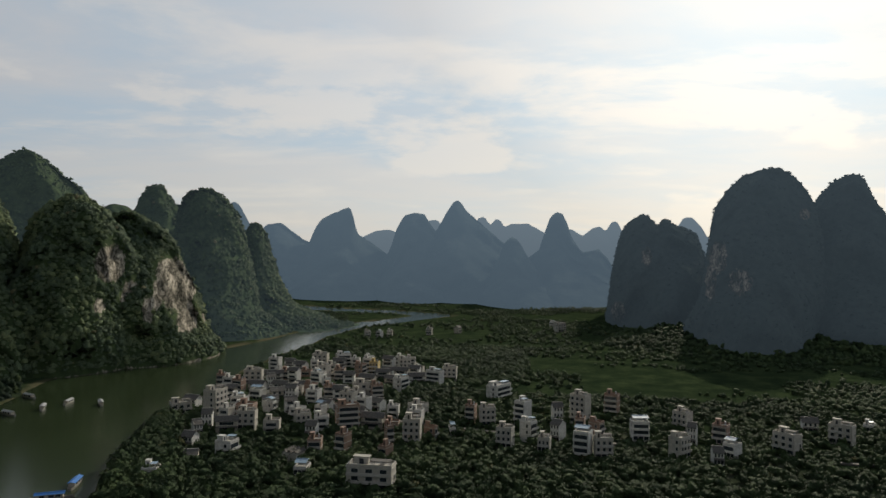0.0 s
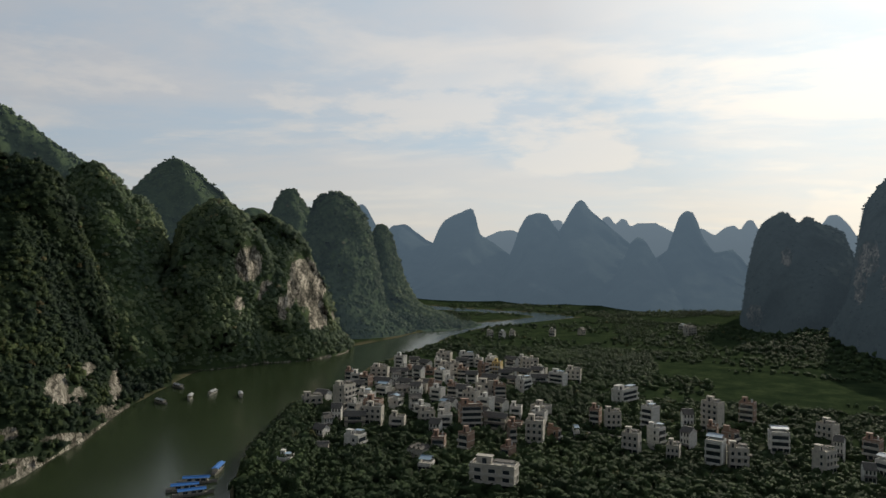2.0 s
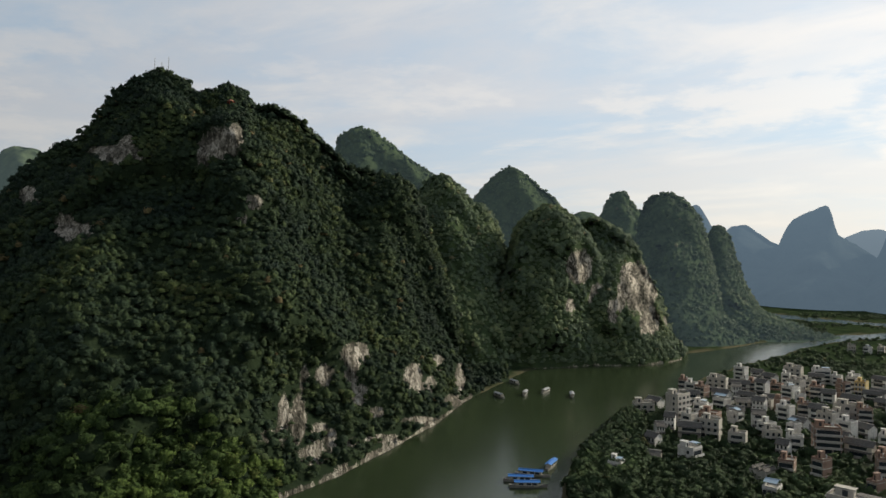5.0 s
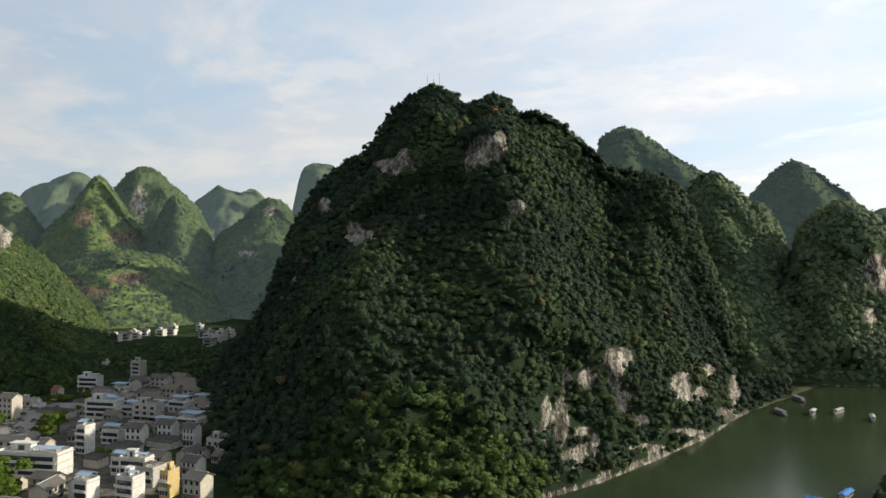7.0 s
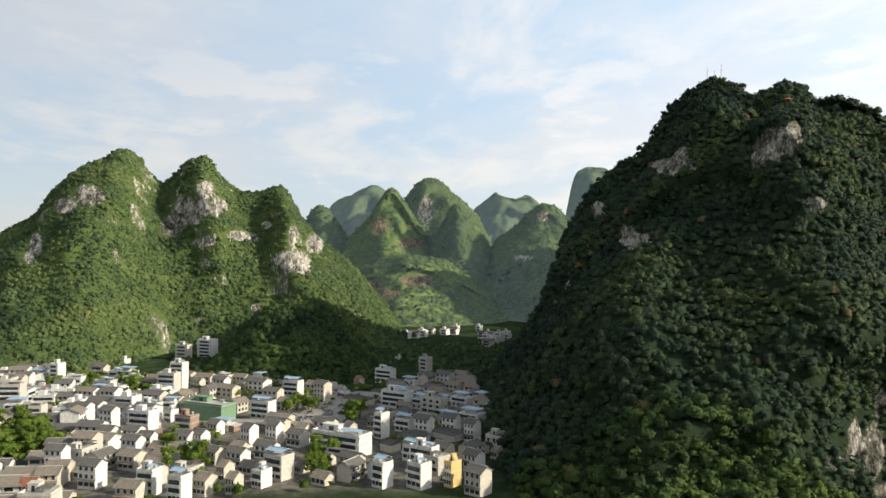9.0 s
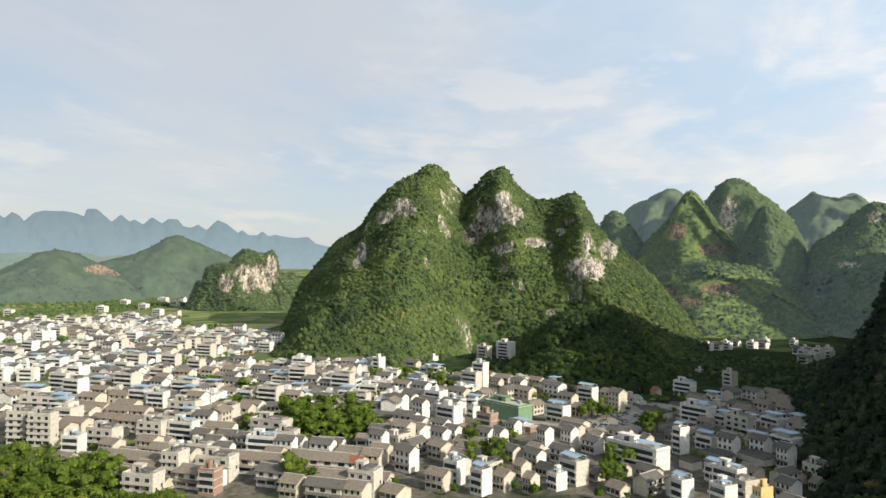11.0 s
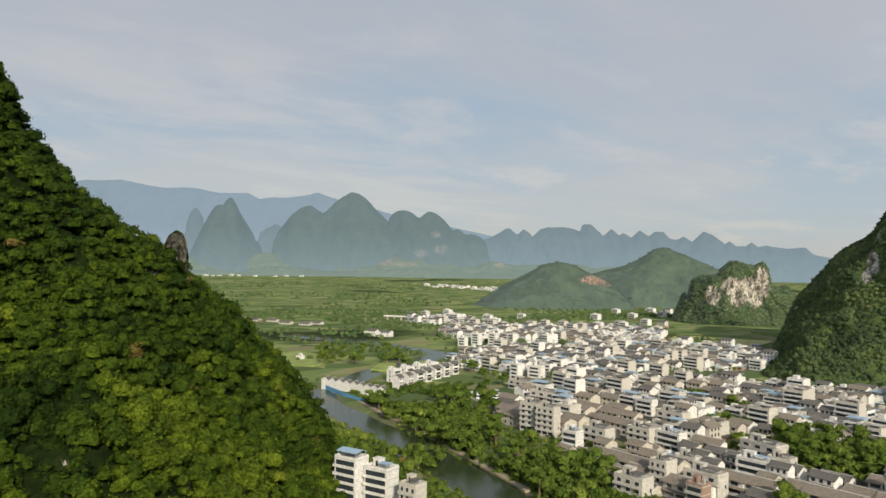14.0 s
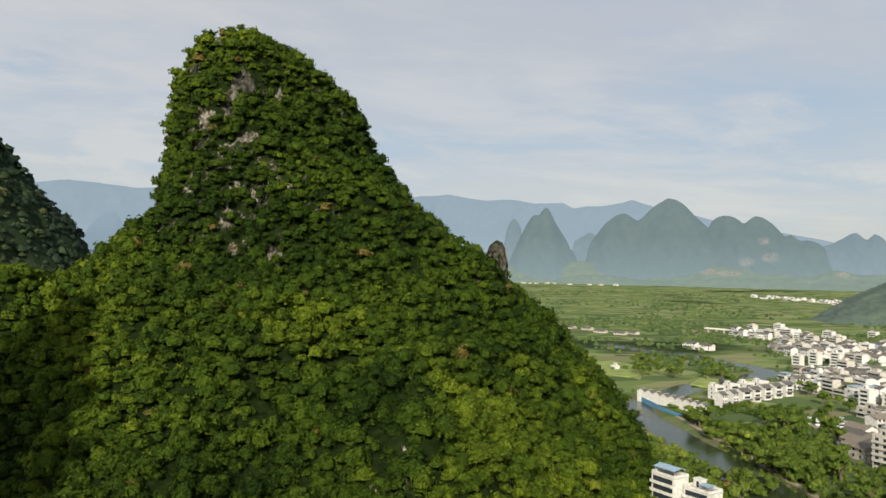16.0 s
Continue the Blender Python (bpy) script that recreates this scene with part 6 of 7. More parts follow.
# hamlets and farms on the plain
put_houses([(155.71, 4030, 24, 2, 0), (155.2, 4020, 16, 2, 1), (154.72, 4030, 21, 2, 1), (153.86, 4025, 24, 3, 0), (153.3, 4035, 15, 2, 0), (152.11, 4010, 20, 2, 0), (150.61, 4020, 21, 2, 1), (149.77, 4025, 25, 2, 0), (148.61, 4030, 24, 2, 0), (138.79, 3168, 24.9, 2, 0), (138.14, 3047, 27.4, 2, 1), (137.41, 3120, 28.1, 3, 0), (136.62, 3003, 23.6, 2, 0), (135.83, 3013, 27.1, 2, 1), (135.09, 2901, 22.8, 2, 0), (134.34, 2852, 28.9, 3, 0), (133.54, 2749, 24.7, 2, 0), (128.54, 2115, 26.2, 3, 0), (127.73, 2087, 16.4, 2, 1), (124.38, 2017, 18.1, 3, 0)])
put_houses([(123.35, 2103, 21.3, 3, 0), (122.73, 1875, 21.1, 3, 0), (122.15, 1977, 20, 4, 0), (121.48, 1626, 18.3, 3, 0), (120.68, 1489, 15, 3, 0), (120.16, 1617, 14.5, 3, 1), (124.06, 1539, 15.6, 3, 0), (122.81, 1400, 15.7, 3, 0), (121.83, 1256, 15.5, 3, 0), (120.59, 1212, 13.6, 3, 7), (125.57, 1351, 16.7, 3, 0), (136.66, 1184, 25.3, 5, 0), (137.11, 1346, 15.1, 4, 0), (138.1, 1208, 9.5, 2, 0), (133.95, 1263, 15.6, 3, 0), (133.28, 1164, 13.1, 3, 0), (131.29, 1297, 13.1, 3, 0), (142.96, 962, 12.9, 2, 1)])
put_houses([(141.91, 945, 14.8, 2, 1), (148.63, 708, 7.1, 1, 0), (153.14, 1253, 16.9, 1, 8), (152.04, 1200, 20.2, 1, 8), (150.73, 1193, 17.4, 1, 8), (149.7, 1145, 19.3, 1, 8), (148.22, 1118, 17.6, 1, 8), (147.24, 1135, 15.3, 1, 8), (135.89, 845, 11.4, 3, 0), (134.8, 863, 14.5, 4, 0), (133.47, 870, 14.6, 4, 0), (131.66, 597, 11.3, 4, 0), (130.11, 609, 14.3, 3, 0), (131.2, 547, 18.3, 2, 6), (129.64, 532, 18.5, 2, 10), (129.41, 485, 16.2, 3, 6), (130.36, 408, 10.5, 5, 6), (129.15, 398, 9.8, 5, 6)])
put_houses([(127.22, 370, 7.4, 3, 0)])
rs_hamlet = random.Random(12)
for k in range(44):  # the long hamlet at the far side of the fields
    u = rs_hamlet.random()
    put_house(132.6 + 6.6 * u, 2790 + 400 * u + rs_hamlet.uniform(-70, 120), rs_hamlet.uniform(11, 20), rs_hamlet.choice((2, 2, 3)), rs_hamlet.choice((0, 0, 1)), yaw=100 + rs_hamlet.uniform(-40, 40))
# the white riverside inn
put_houses([(146.5, 546, 5.5, 2, 1), (145.94, 540, 5.4, 2, 1), (145.38, 534, 5.4, 2, 1), (144.83, 528, 5.3, 2, 1), (144.28, 523, 5.3, 2, 1), (143.74, 517, 5.2, 2, 1), (143.2, 512, 5.2, 2, 1), (142.66, 507, 5.1, 2, 1), (142.12, 502, 5.1, 2, 1), (140.96, 537, 7.9, 3, 1), (140.23, 549, 8.1, 3, 1), (139.5, 562, 8.3, 3, 1), (138.79, 575, 8.5, 3, 1), (138.08, 589, 8.7, 3, 1), (137.38, 603, 8.9, 3, 1), (136.68, 618, 9.1, 3, 1), (141.28, 572, 10.7, 3, 0), (140.27, 586, 10.9, 3, 0)], turn=48, depth=8.5)
put_houses([(139.28, 600, 11.2, 3, 0), (138.31, 614, 11.5, 3, 0)], turn=48, depth=8.5)
put_houses([(142.41, 943, 13.8, 1, 0), (143.37, 964, 8.6, 1, 0), (148.53, 705, 7.1, 1, 0)])


# the rest of the town, lot by lot on a slightly turned grid
def fill_town(limit):
    rs = random.Random(4)
    ang = radians(-6)
    made = 0
    lots = []
    for i in range(-100, 101):
        for j in range(-80, 81):
            x0, y0 = i * 10.4 + (i // 4) * 3.5, j * 12.4 + (j // 6) * 4.0  # lanes between blocks
            x = x0 * math.cos(ang) - y0 * math.sin(ang) - 380 + rs.uniform(-1.2, 1.2)
            y = x0 * math.sin(ang) + y0 * math.cos(ang) - 250 + rs.uniform(-1.2, 1.2)
            t = float(in_town(np.array([x]), np.array([y]))[0])
            if t < 0.45 or channel(np.array([x]), np.array([y]), STREAM)[0] < 14:
                continue
            lots.append((math.hypot(x, y), math.degrees(math.atan2(-x, y)) % 360, x, y))
    lots.sort()
    for d, az, x, y in lots:
        if made >= limit:
            break
        if d < 268 or any((x - hx) ** 2 + (y - hy) ** 2 < (r + 5.5) ** 2 for hx, hy, r in HOUSES_AT[:EXPLICIT]):
            continue
        if any((x - gx) ** 2 + (y - gy) ** 2 < gr * gr for gx, gy, gr in GREENS):
            continue
        if 113.3 < az < 120.5 and 885 < d < 1080:  # rice fields
            continue
        if rs.random() < (0.08 if d < 650 else 0.14):
            continue
        old = (121 < az < 136 and d < 500) or (98 < az < 136 and d < 335)
        side = az < 98 and not old
        if side and rs.random() < 0.42:
            continue
        w, deep = rs.uniform(8.5, 13.0), rs.uniform(7.0, 9.5)
        yaw = math.degrees(ang) + 90 + rs.uniform(-4, 4)
        if az < 104:
            yaw = az - 38 + rs.uniform(-5, 5)
        if old:
            style, floors = rs.choice((3, 3, 3, 7, 3, 3, 12, 12)), rs.choice((1, 2, 2, 1, 2))
            w, deep = rs.uniform(12.5, 16.0), rs.uniform(8.5, 11.0)
            if rs.random() < 0.14:
                style, floors, w, deep = rs.choice((0, 6, 6, 10)), rs.choice((3, 3, 4)), rs.uniform(9, 14), rs.uniform(8, 10)
        elif side:
            style, floors = rs.choice((1, 7, 3, 3, 6, 7, 1, 3, 10)), rs.choice((1, 1, 2, 2, 2))
        elif d < 560:
            style, floors = rs.choice((0, 1, 1, 7, 6, 0, 12, 2, 6, 3, 1, 1, 12, 10, 0, 7, 3)), rs.choice((2, 2, 3, 2, 2, 3, 1))
        else:
            style, floors = rs.choice((0, 1, 6, 12, 1, 0, 0, 1, 1, 3, 1, 10)), rs.choice((2, 2, 3, 3, 2, 3))
        q = rs.random()
        if not old and not side and q < 0.09:  # a taller block
            style, floors, w = rs.choice((0, 6, 6, 1)), rs.choice((4, 4, 5)), rs.uniform(11, 15)
        elif q > 0.8 and not old:
            yaw += 90
            w = min(w, 10.0)
        put_house(az, d, w, floors, style, yaw=yaw, depth=deep, far_off=made >= OBJECTS_TOO)
        made += 1
    return made


rv0 = random.Random(21)
for _ in range(240):
    a, d = rv0.uniform(1.5, 18), rv0.uniform(370, 610)
    x, y = map(float, polar(a, d))
    if channel(np.array([x]), np.array([y]), RIVER)[0] < 14 or any((x - hx) ** 2 + (y - hy) ** 2 < 10 ** 2 for hx, hy, hr in HOUSES_AT):
        continue
    if float(in_village(np.array([x]), np.array([y]))[0]) > 0.5:
        put_house(a, d, rv0.uniform(7, 10), rv0.choice((2, 2, 3, 2, 1)), rv0.choice((0, 1, 4, 6, 7, 0, 1)), yaw=a - 15 + rv0.uniform(-25, 25), detail=0)
EXPLICIT = len(HOUSES_AT)
GREENS = [(*map(float, polar(a, d)), r) for a, d, r in ((112.5, 400, 30), (109.3, 393, 34), (116, 455, 16), (119, 540, 18), (106, 470, 14), (86, 430, 26), (86, 405, 20), (84.5, 460, 22), (83.2, 482, 18), (138.5, 430, 40), (140, 350, 40), (130, 300, 34), (97, 372, 12), (93, 560, 30), (104, 560, 24))]
OBJECTS_TOO = 90
fill_town(2600)
finish_far_houses()

def green_clumps(seed):
    rs = np.random.RandomState(seed)
    P, Z = [], []
    for gx, gy, gr in GREENS:
        n = int(gr * gr * 0.1)
        a, r = rs.uniform(0, 2 * np.pi, n), gr * 0.85 * np.sqrt(rs.rand(n))
        x, y = gx + r * np.cos(a), gy + r * np.sin(a)
        ok = (np.minimum(channel(x, y, STREAM), channel(x, y, RIVER)) > 3) & (PLAZA(x, y) > 22)
        P.append(np.stack([x, y, 0 * x], -1)[ok])
    P = np.concatenate(P)
    size = rs.uniform(1.6, 3.2, len(P))
    P[:, 2] = 0.4 + size * rs.uniform(0.4, 1.5, len(P))
    tagged(new("thicket", crowns_mesh("thicket", P, size, "mid", seed, mat=mat_leaf_bright)), "bright green clumps of trees between the town houses", "trees", kind="stuff")


def PLAZA(x, y):
    cx, cy = polar(85.8, 436)
    return np.hypot(x - cx, (y - cy) * 0.8) - 25


green_clumps(61)

# ---- single trees in the town ----
def make_tree(seed):
    rs = random.Random(seed)
    tree = tagged(new("tree"), "leafy green tree with a rounded uneven crown", "tree", "trees in the town")
    bm = bmesh.new()
    def limb(p, q, r0, r1):
        p, q = Vector(p), Vector(q)
        m = Matrix.Translation((p + q) / 2) @ (q - p).to_track_quat("Z", "Y").to_matrix().to_4x4()
        bmesh.ops.create_cone(bm, segments=7, radius1=r0, radius2=r1, depth=(q - p).length, cap_ends=True, matrix=m)
    limb((0, 0, -0.5), (0.15, 0.1, 3.0), 0.35, 0.24)
    for k in range(4):
        a = k * 1.6 + rs.random()
        limb((0.15, 0.1, 2.6), (1.7 * math.cos(a), 1.7 * math.sin(a), 4.6 + rs.random()), 0.18, 0.07)
    part("trunk", bm, mat_trunk, tree)
    r = np.random.RandomState(seed)
    pos = np.stack([r.normal(0, 1.3, 9), r.normal(0, 1.3, 9), r.uniform(3.2, 6.4, 9)], -1)
    me = crowns_mesh("crown", pos, r.uniform(1.1, 1.9, 9), "mid", seed, tint=r.uniform(0.2, 0.6, 9), mat=mat_leaf_bright)
    crown = new("crown", me)
    crown.parent = tree
    return tree


TREES = [make_tree(70 + i) for i in range(4)]
_used = [0, 0, 0, 0]


def put_tree(az, d, s):
    x, y = polar(az, d)
    z = float(ground_height(np.array([x]), np.array([y]))[0])
    k = random.randrange(4)
    m = pose(float(x), float(y), z, 0, 0, random.uniform(0, 360)) @ Matrix.Diagonal((s, s, s * random.uniform(0.9, 1.2), 1))
    if _used[k]:
        copy_thing(TREES[k], m)
    else:
        TREES[k].matrix_basis = m
    _used[k] = 1


def grove(az, d, spread_az, spread_d, n, lo=0.75, hi=1.4):
    for _ in range(n):
        put_tree(az + random.uniform(-1, 1) * spread_az, d + random.uniform(-1, 1) * spread_d, random.uniform(lo, hi))


grove(135.6, 432, 2.6, 75, 31)
grove(137.3, 366, 2.6, 37, 17)
grove(133.9, 611, 1.3, 72, 14)
grove(109.9, 408, 1.8, 29, 17)
grove(112.0, 424, 1.0, 32, 9)
grove(127.5, 307, 2.7, 17, 20)
grove(108.1, 381, 1.2, 15, 8)
grove(110.2, 387, 2.2, 21, 14)
grove(108.4, 392, 2.2, 31, 17)
grove(106.7, 404, 0.9, 18, 6)
grove(97.5, 330, 1.0, 15, 6)
grove(96.0, 317, 0.5, 9, 3)
grove(88.4, 431, 1.1, 13, 8)
grove(83.9, 398, 1.0, 11, 6)
grove(101.8, 509, 2.7, 28, 12)
grove(99.1, 510, 1.8, 36, 9)
grove(87.3, 310, 0.8, 17, 5)
grove(130.6, 332, 2.0, 17, 14)
grove(126.5, 313, 2.2, 12, 14)
grove(111.0, 295, 1.3, 9, 6)
grove(117.9, 313, 0.4, 9, 2)
grove(115.3, 494, 0.6, 13, 3)
grove(142.4, 464, 0.7, 7, 3)
grove(143.3, 714, 3.8, 65, 19)
grove(144.4, 707, 2.8, 44, 12)


# ---- pavements and lanes ----
def strip(name, pts, width, z, mat, label):
    """A flat road along azimuth and distance points, a little above the ground."""
    P = [Vector((*map(float, polar(a, d)), 0)) for a, d in pts]
    bm = bmesh.new()
    rows = []
    for k, p in enumerate(P):
        t = (P[min(k + 1, len(P) - 1)] - P[max(k - 1, 0)]).normalized()
        n = Vector((-t.y, t.x, 0)) * width / 2
        g = float(ground_height(np.array([p.x]), np.array([p.y]))[0]) + z
        rows.append([bm.verts.new((p.x + n.x, p.y + n.y, g)), bm.verts.new((p.x - n.x, p.y - n.y, g)), bm.verts.new((p.x - n.x, p.y - n.y, g - 1)), bm.verts.new((p.x + n.x, p.y + n.y, g - 1))])
    for r, s in zip(rows, rows[1:]):
        for k in range(4):
            bm.faces.new([r[k], r[(k + 1) % 4], s[(k + 1) % 4], s[k]])
    bm.faces.new(rows[0]); bm.faces.new(rows[-1][::-1])
    bmesh.ops.recalc_face_normals(bm, faces=bm.faces[:])
    me = bpy.data.meshes.new(name); bm.to_mesh(me); bm.free(); me.materials.append(mat)
    return tagged(new(name, me), label, "road", kind="structure")


mat_road = plain("worn_concrete_road", (0.3, 0.28, 0.25), vary=0.35, scale=0.15)
mat_lane = plain("dark_lane", (0.14, 0.13, 0.11), vary=0.35, scale=0.15)
strip("pavement", [(88, 389), (86.8, 420), (85, 455), (83.2, 482)], 34, 0.8, mat_road, "pale paved square between the houses")
strip("road", [(129.2, 684), (128.0, 580), (127.6, 500), (127.4, 430), (126.5, 340)], 6, 0.8, mat_road, "narrow lane through the old town")
strip("road_1", [(112, 470), (104, 440), (97, 415), (90, 405)], 8, 0.8, mat_road, "street lined with white houses")
mat_rice = plain("ripening_rice", (0.4, 0.41, 0.13), vary=0.45, scale=0.05)
mat_meadow = plain("river_meadow", (0.24, 0.3, 0.07), vary=0.45, scale=0.06)
strip("field", [(120.3, 990), (118.5, 985), (116.5, 978), (114.0, 965)], 150, 0.9, mat_rice, "yellow-green rice field beside the town")
strip("field_2", [(151.2, 750), (148.6, 705), (146.0, 690)], 80, 0.9, mat_meadow, "bright green field behind the stream")
strip("field_1", [(142.6, 668), (140.6, 664), (138.4, 668)], 62, 0.9, mat_meadow, "bright green meadow in the stream's bend")
mat_bank = plain("earth_bank", (0.34, 0.29, 0.2), vary=0.35, scale=0.2)
strip("path", [(130.6, 300), (133.0, 322), (136.3, 358), (139.6, 409), (141.9, 441), (144.0, 488)], 3.2, 0.6, mat_bank, "earthen path along the stream bank")
strip("pavement_1", [(135.4, 500), (132.4, 522)], 34, 0.8, mat_road, "paved bus yard behind the trees")
strip("road_2", [(9.5, 410), (4, 395), (-4, 372), (-12, 362), (-22, 360), (-31, 372)], 3, 0.7, mat_lane, "narrow village lane")

# ---- boats ----
mat_hull = plain("weathered_hull", (0.26, 0.25, 0.23))
mat_blue = plain("blue_boat_paint", (0.05, 0.22, 0.62), rough=0.5)
mat_red = plain("red_paint", (0.5, 0.07, 0.04))


def hull_mesh(length, beam, high):
    bm = bmesh.new()
    rings = []
    for k in range(9):
        u = k / 8
        w = beam / 2 * (0.55 + 0.45 * math.sin(math.pi * min(1, u * 1.25))) * (1 if u < 0.7 else 1 - ((u - 0.7) / 0.3) ** 2 * 0.85)
        x = (u - 0.5) * length
        sheer = high * (1 + 0.35 * (2 * u - 1) ** 2)
        rings.append([bm.verts.new(p) for p in ((x, -w, sheer), (x, -w * 0.75, -0.3), (x, w * 0.75, -0.3), (x, w, sheer), (x, w * 0.85, sheer - 0.25), (x, -w * 0.85, sheer - 0.25))])
    for r, s in zip(rings, rings[1:]):
        for k in range(6):
            bm.faces.new([r[k], r[(k + 1) % 6], s[(k + 1) % 6], s[k]])
    bm.faces.new(rings[0][::-1]); bm.faces.new(rings[-1])
    bmesh.ops.recalc_face_normals(bm, faces=bm.faces[:])
    return bm


def make_boat(roof_mat, label, length):
    boat = tagged(new("tour_boat"), label, "boat", "boats on the river")
    part("hull", hull_mesh(length, length * 0.2, 0.9), mat_hull, boat)
    bm = bmesh.new()
    box(bm, -length * 0.34, -length * 0.08, 0.65, length * 0.26, length * 0.08, 2.3)
    cabin = part("cabin", bm, mat_cream, boat, "off-white cabin")
    bm = bmesh.new()
    gable(bm, length * 0.66, length * 0.17, 2.3, 0.35, over=0.25, thick=0.1)
    ob = part("roof", bm, roof_mat, boat)
    ob.location = (-length * 0.04, 0, 0)
    for s, r in ((-1, 0), (1, 180)):
        for k in (-0.2, 0.0, 0.15):
            share("window", WIN["wide"], cabin, pose(k * length, s * length * 0.08, 1.1, 0, 0, r) @ Matrix.Diagonal((0.7, 1, 0.55, 1)))
    return boat


boat_a = make_boat(mat_metal, "grey tour boat with a white cabin on the river", 14)
boat_b = make_boat(mat_blue, "bright blue roofed boat moored at the bank", 15)


def on_water(az, d, yaw):
    x, y = polar(az, d)
    return pose(float(x), float(y), -1.25, 0, 0, yaw)


boat_a.matrix_basis = on_water(30.9, 470, 150)
for az, d, yaw in ((28.8, 480, 110), (27.2, 491, 95), (25.2, 480, 120), (29.7, 520, 150)):
    copy_thing(boat_a, on_water(az, d, yaw))
boat_b.matrix_basis = on_water(28.5, 288, 35)
for az, d, yaw in ((29.0, 295, 30), (28.2, 303, 20), (26.7, 318, 100)):
    copy_thing(boat_b, on_water(az, d, yaw))

# ---- on the tops ----
def surface_top(key, az):
    V = SURF[key][0]
    a = np.degrees(np.arctan2(-V[..., 0], V[..., 1])) % 360
    i = np.argmin(np.abs(a.mean(1) - az))
    return V[i][np.argmax(V[i][:, 2])]


def make_mast(p, h):
    mast = tagged(new("antenna_mast"), "thin steel antenna mast on the summit", "mast", "masts on the summit")
    bm = bmesh.new()
    bmesh.ops.create_cone(bm, segments=6, radius1=0.3, radius2=0.12, depth=h, cap_ends=True, matrix=Matrix.Translation((0, 0, h / 2)))
    part("pole", bm, mat_metal, mast)
    for k in (0.6, 0.75, 0.9):
        bm = bmesh.new()
        box(bm, -0.9, -0.08, h * k, 0.9, 0.08, h * k + 0.16)
        part("crossbar", bm, mat_metal, mast)
    mast.location = p
    return mast


for az, h in ((57.4, 13), (56.9, 9), (56.4, 14)):
    p = surface_top("M", az)
    make_mast((float(p[0]), float(p[1]), float(p[2]) - 0.5), h)


def make_pavilion(az, d, z):
    x, y = polar(az, d)
    pav = tagged(new("pavilion"), "small red-posted lookout pavilion on the ridge", "pavilion")
    bm = bmesh.new()
    bmesh.ops.create_cone(bm, segments=6, radius1=3.4, radius2=0.1, depth=2.0, cap_ends=True, matrix=Matrix.Translation((0, 0, 4.6)))
    part("roof", bm, mat_roof_red, pav)
    for k in range(6):
        bm = bmesh.new()
        bmesh.ops.create_cone(bm, segments=6, radius1=0.2, radius2=0.2, depth=5.0, cap_ends=True, matrix=Matrix.Translation((2.4 * math.cos(k * 1.047), 2.4 * math.sin(k * 1.047), 1.5)))
        part("post", bm, mat_red, pav)
    bm = bmesh.new()
    bmesh.ops.create_cone(bm, segments=6, radius1=3.2, radius2=3.0, depth=3.0, cap_ends=True, matrix=Matrix.Translation((0, 0, -1.2)))
    part("base", bm, mat_grey, pav)
    pav.location = (float(x), float(y), z)


make_pavilion(51.9, 560, 199)


def make_spire(az, d, z, h, r):
    """A weathered limestone needle standing on the ridge."""
    v, f = ico(3)
    p = v.copy()
    p[:, 2] = np.sign(p[:, 2]) * np.abs(p[:, 2]) ** 0.7
    k = 1 + 0.55 * fbm(v[:, 0] + 3, v[:, 1], v[:, 2] * 0.6, 0.7, 4)
    p = np.stack([p[:, 0] * r * k * (1 - 0.25 * p[:, 2]), p[:, 1] * r * k * (1 - 0.25 * p[:, 2]), p[:, 2] * h * (1 + 0.1 * k)], -1)
    me = np_mesh("rock_spire", p, f, mat_slope_near, False, {"rock": np.clip(0.75 + 0.6 * fbm(p[:, 0], p[:, 1], p[:, 2], 5, 2), 0, 1), "along": p[:, 0] + p[:, 1]})
    ob = tagged(new("rock_spire", me), "grey limestone needle on the wooded ridge", "rock")
    x, y = polar(az, d)
    ob.location = (float(x), float(y), z)


make_spire(157.8, 320, 93, 10, 4.6)

# ---- buses and cars ----
mat_car = [plain("white_car_paint", (0.7, 0.7, 0.7), rough=0.3), plain("grey_car_paint", (0.25, 0.26, 0.28), rough=0.3), plain("red_car_paint", (0.4, 0.05, 0.04), rough=0.3)]
mat_tyre = plain("tyre_rubber", (0.03, 0.03, 0.03))


def make_vehicle(kind, length, wide, high, paint):
    ob = tagged(new(kind), "white parked tour bus with dark windows" if kind == "bus" else "small parked car with dark windows", kind, "parked vehicles")
    bm = bmesh.new()
    box(bm, -length / 2, -wide / 2, 0.35, length / 2, wide / 2, high * (1.0 if kind == "bus" else 0.6))
    bmesh.ops.bevel(bm, geom=bm.edges[:], offset=0.12, segments=1, affect="EDGES")
    part("body", bm, paint, ob)
    bm = bmesh.new()
    if kind == "bus":
        box(bm, -length * 0.47, -wide / 2 - 0.03, high * 0.5, length * 0.502, wide / 2 + 0.03, high * 0.82)
    else:
        box(bm, -length * 0.3, -wide * 0.44, high * 0.6, length * 0.2, wide * 0.44, high)
    part("cabin_glass", bm, mat_glass, ob)
    for sx in (-1, 1):
        for sy in (-1, 1):
            bm = bmesh.new()
            bmesh.ops.create_cone(bm, segments=10, radius1=0.4, radius2=0.4, depth=0.3, cap_ends=True, matrix=pose(sx * length * 0.32, sy * (wide / 2 - 0.1), 0.4, 90))
            part("wheel", bm, mat_tyre, ob)
    return ob


bus = make_vehicle("bus", 11, 2.5, 3.2, mat_car[0])
car = make_vehicle("car", 4.4, 1.8, 1.5, mat_car[1])


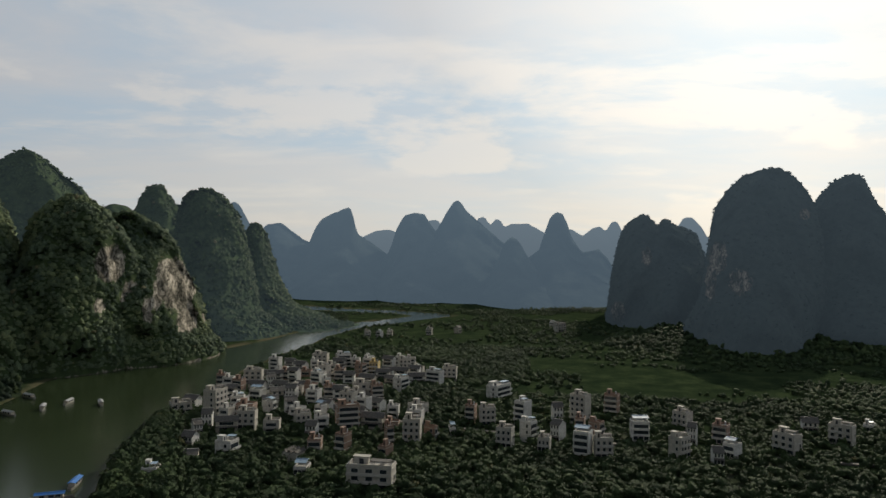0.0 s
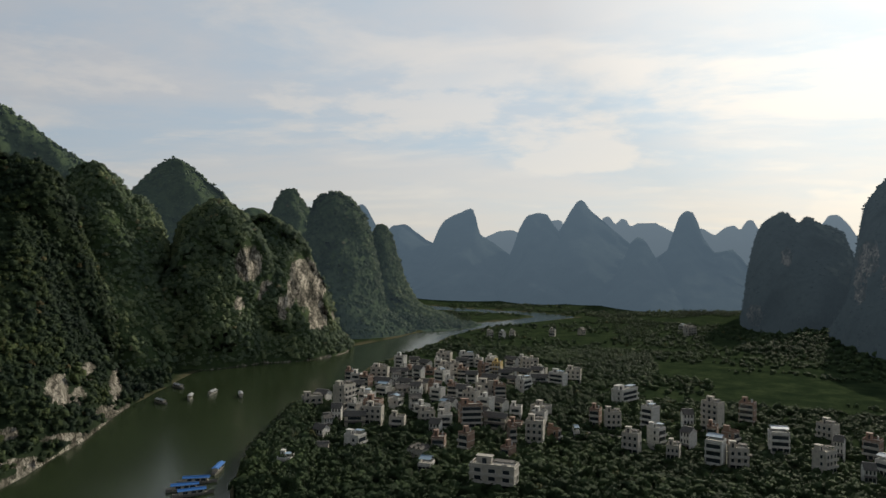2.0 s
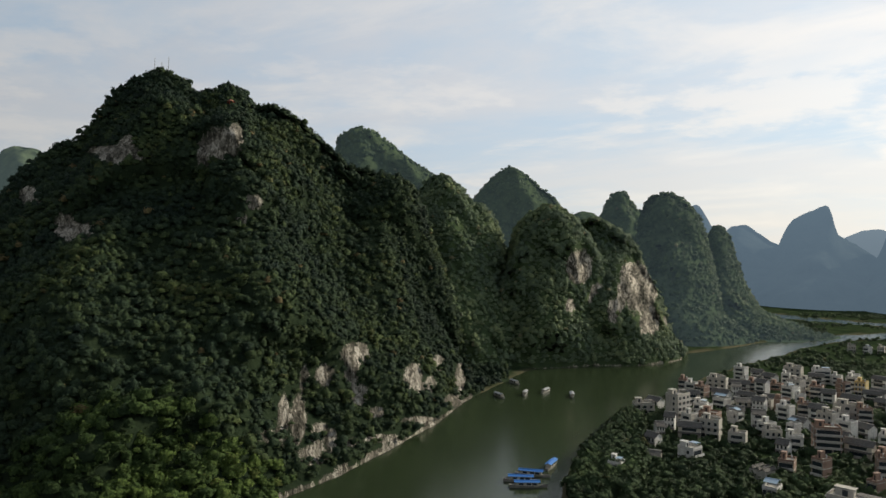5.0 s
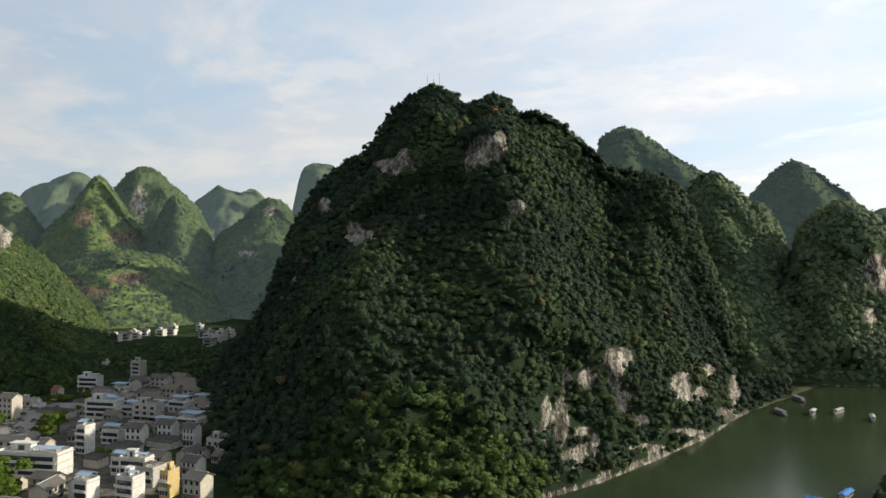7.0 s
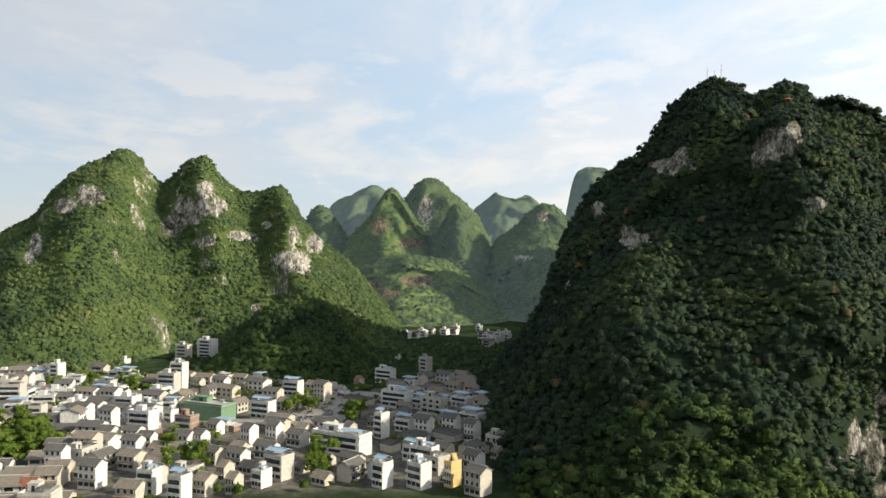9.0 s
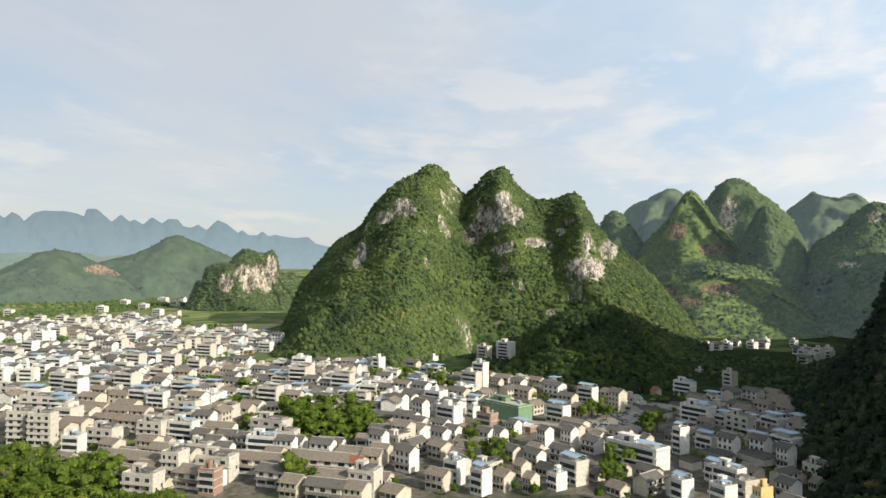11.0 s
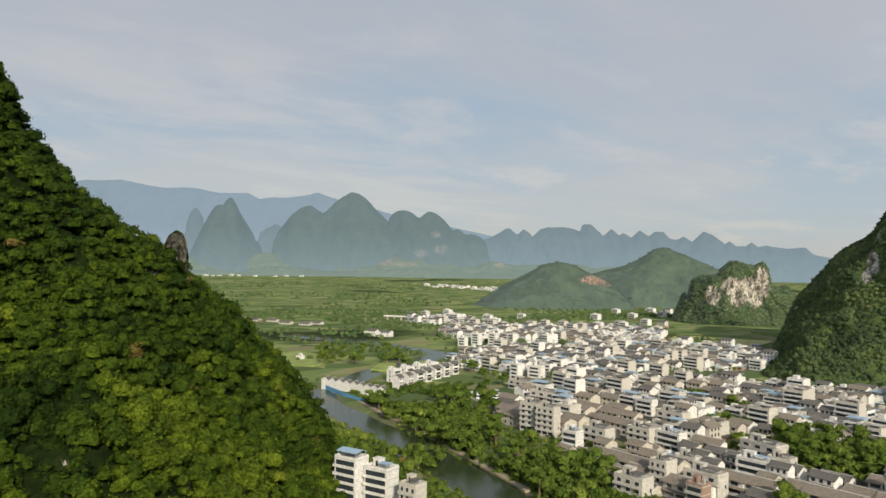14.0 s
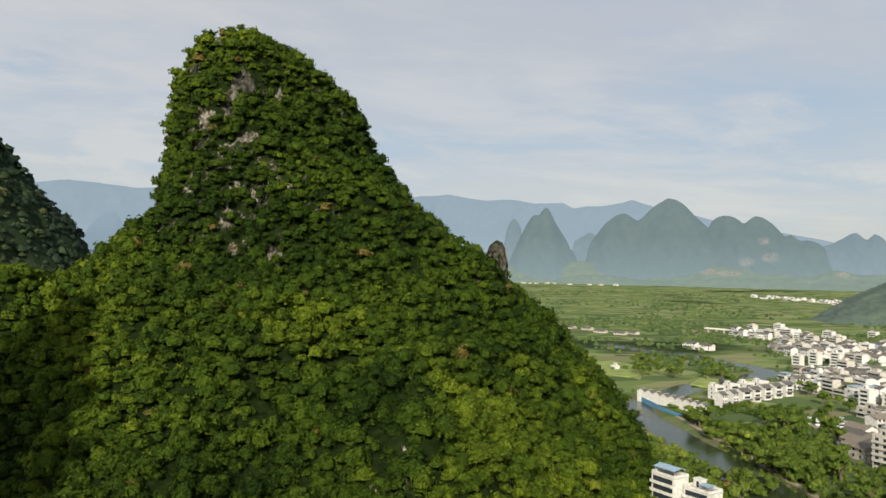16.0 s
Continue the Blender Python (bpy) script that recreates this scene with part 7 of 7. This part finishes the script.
def parked(proto, az, d, yaw, first=False):
    x, y = polar(az, d)
    z = float(ground_height(np.array([x]), np.array([y]))[0]) + 0.8
    m = pose(float(x), float(y), z, 0, 0, yaw)
    if first:
        proto.matrix_basis = m
    else:
        copy_thing(proto, m)


parked(bus, 135.2, 505, 40, True)
for az, d, yaw in ((134.6, 503, 42), (134.0, 507, 38), (133.2, 515, 40), (133.4, 498, 130)):
    parked(bus, az, d, yaw)
parked(car, 86.6, 430, 20, True)
rv = random.Random(8)
for _ in range(22):
    s = rv.random()
    parked(car, 88.0 - 4.6 * s + rv.uniform(-1.6, 1.6), 392 + 88 * s + rv.uniform(-8, 8), rv.choice((15, 105, 20, 110)))

# ---- bridge and riverside fence ----
def make_bridge(a0, d0, a1, d1, n):
    p, q = Vector((*map(float, polar(a0, d0)), 0)), Vector((*map(float, polar(a1, d1)), 0))
    br = tagged(new("bridge"), "long low concrete road bridge on piers", "bridge")
    br.location = (p + q) / 2
    t = q - p
    br.rotation_euler = (0, 0, math.atan2(t.y, t.x))
    L = t.length
    bm = bmesh.new(); box(bm, -L / 2, -4, 4.6, L / 2, 4, 5.8); part("deck", bm, mat_grey, br)
    for s in (-1, 1):
        bm = bmesh.new(); box(bm, -L / 2, s * 3.9 - 0.12, 5.8, L / 2, s * 3.9 + 0.12, 6.8); part("railing", bm, mat_white, br)
    for k in range(n):
        bm = bmesh.new(); x = -L / 2 + (k + 0.5) * L / n
        box(bm, x - 0.8, -3, -3, x + 0.8, 3, 4.6); part("pier", bm, mat_grey, br)


make_bridge(142.1, 1258, 138.3, 1217, 7)


def make_fence():
    fence = tagged(new("site_fence"), "bright blue sheet fence along the stream", "fence")
    pts = [(146.9, 551), (145.9, 528), (145.1, 508), (144.2, 494), (143.3, 482), (142.4, 470)]
    for (a0, d0), (a1, d1) in zip(pts, pts[1:]):
        p, q = Vector((*map(float, polar(a0, d0)), 0)), Vector((*map(float, polar(a1, d1)), 0))
        bm = bmesh.new()
        box(bm, 0, -0.05, -1, (q - p).length, 0.05, 2.2)
        ob = part("panel", bm, mat_blue_fence, fence)
        ob.location = p
        ob.rotation_euler = (0, 0, math.atan2(q.y - p.y, q.x - p.x))


mat_blue_fence = plain("blue_fence_sheet", (0.12, 0.35, 0.6), rough=0.5)
make_fence()
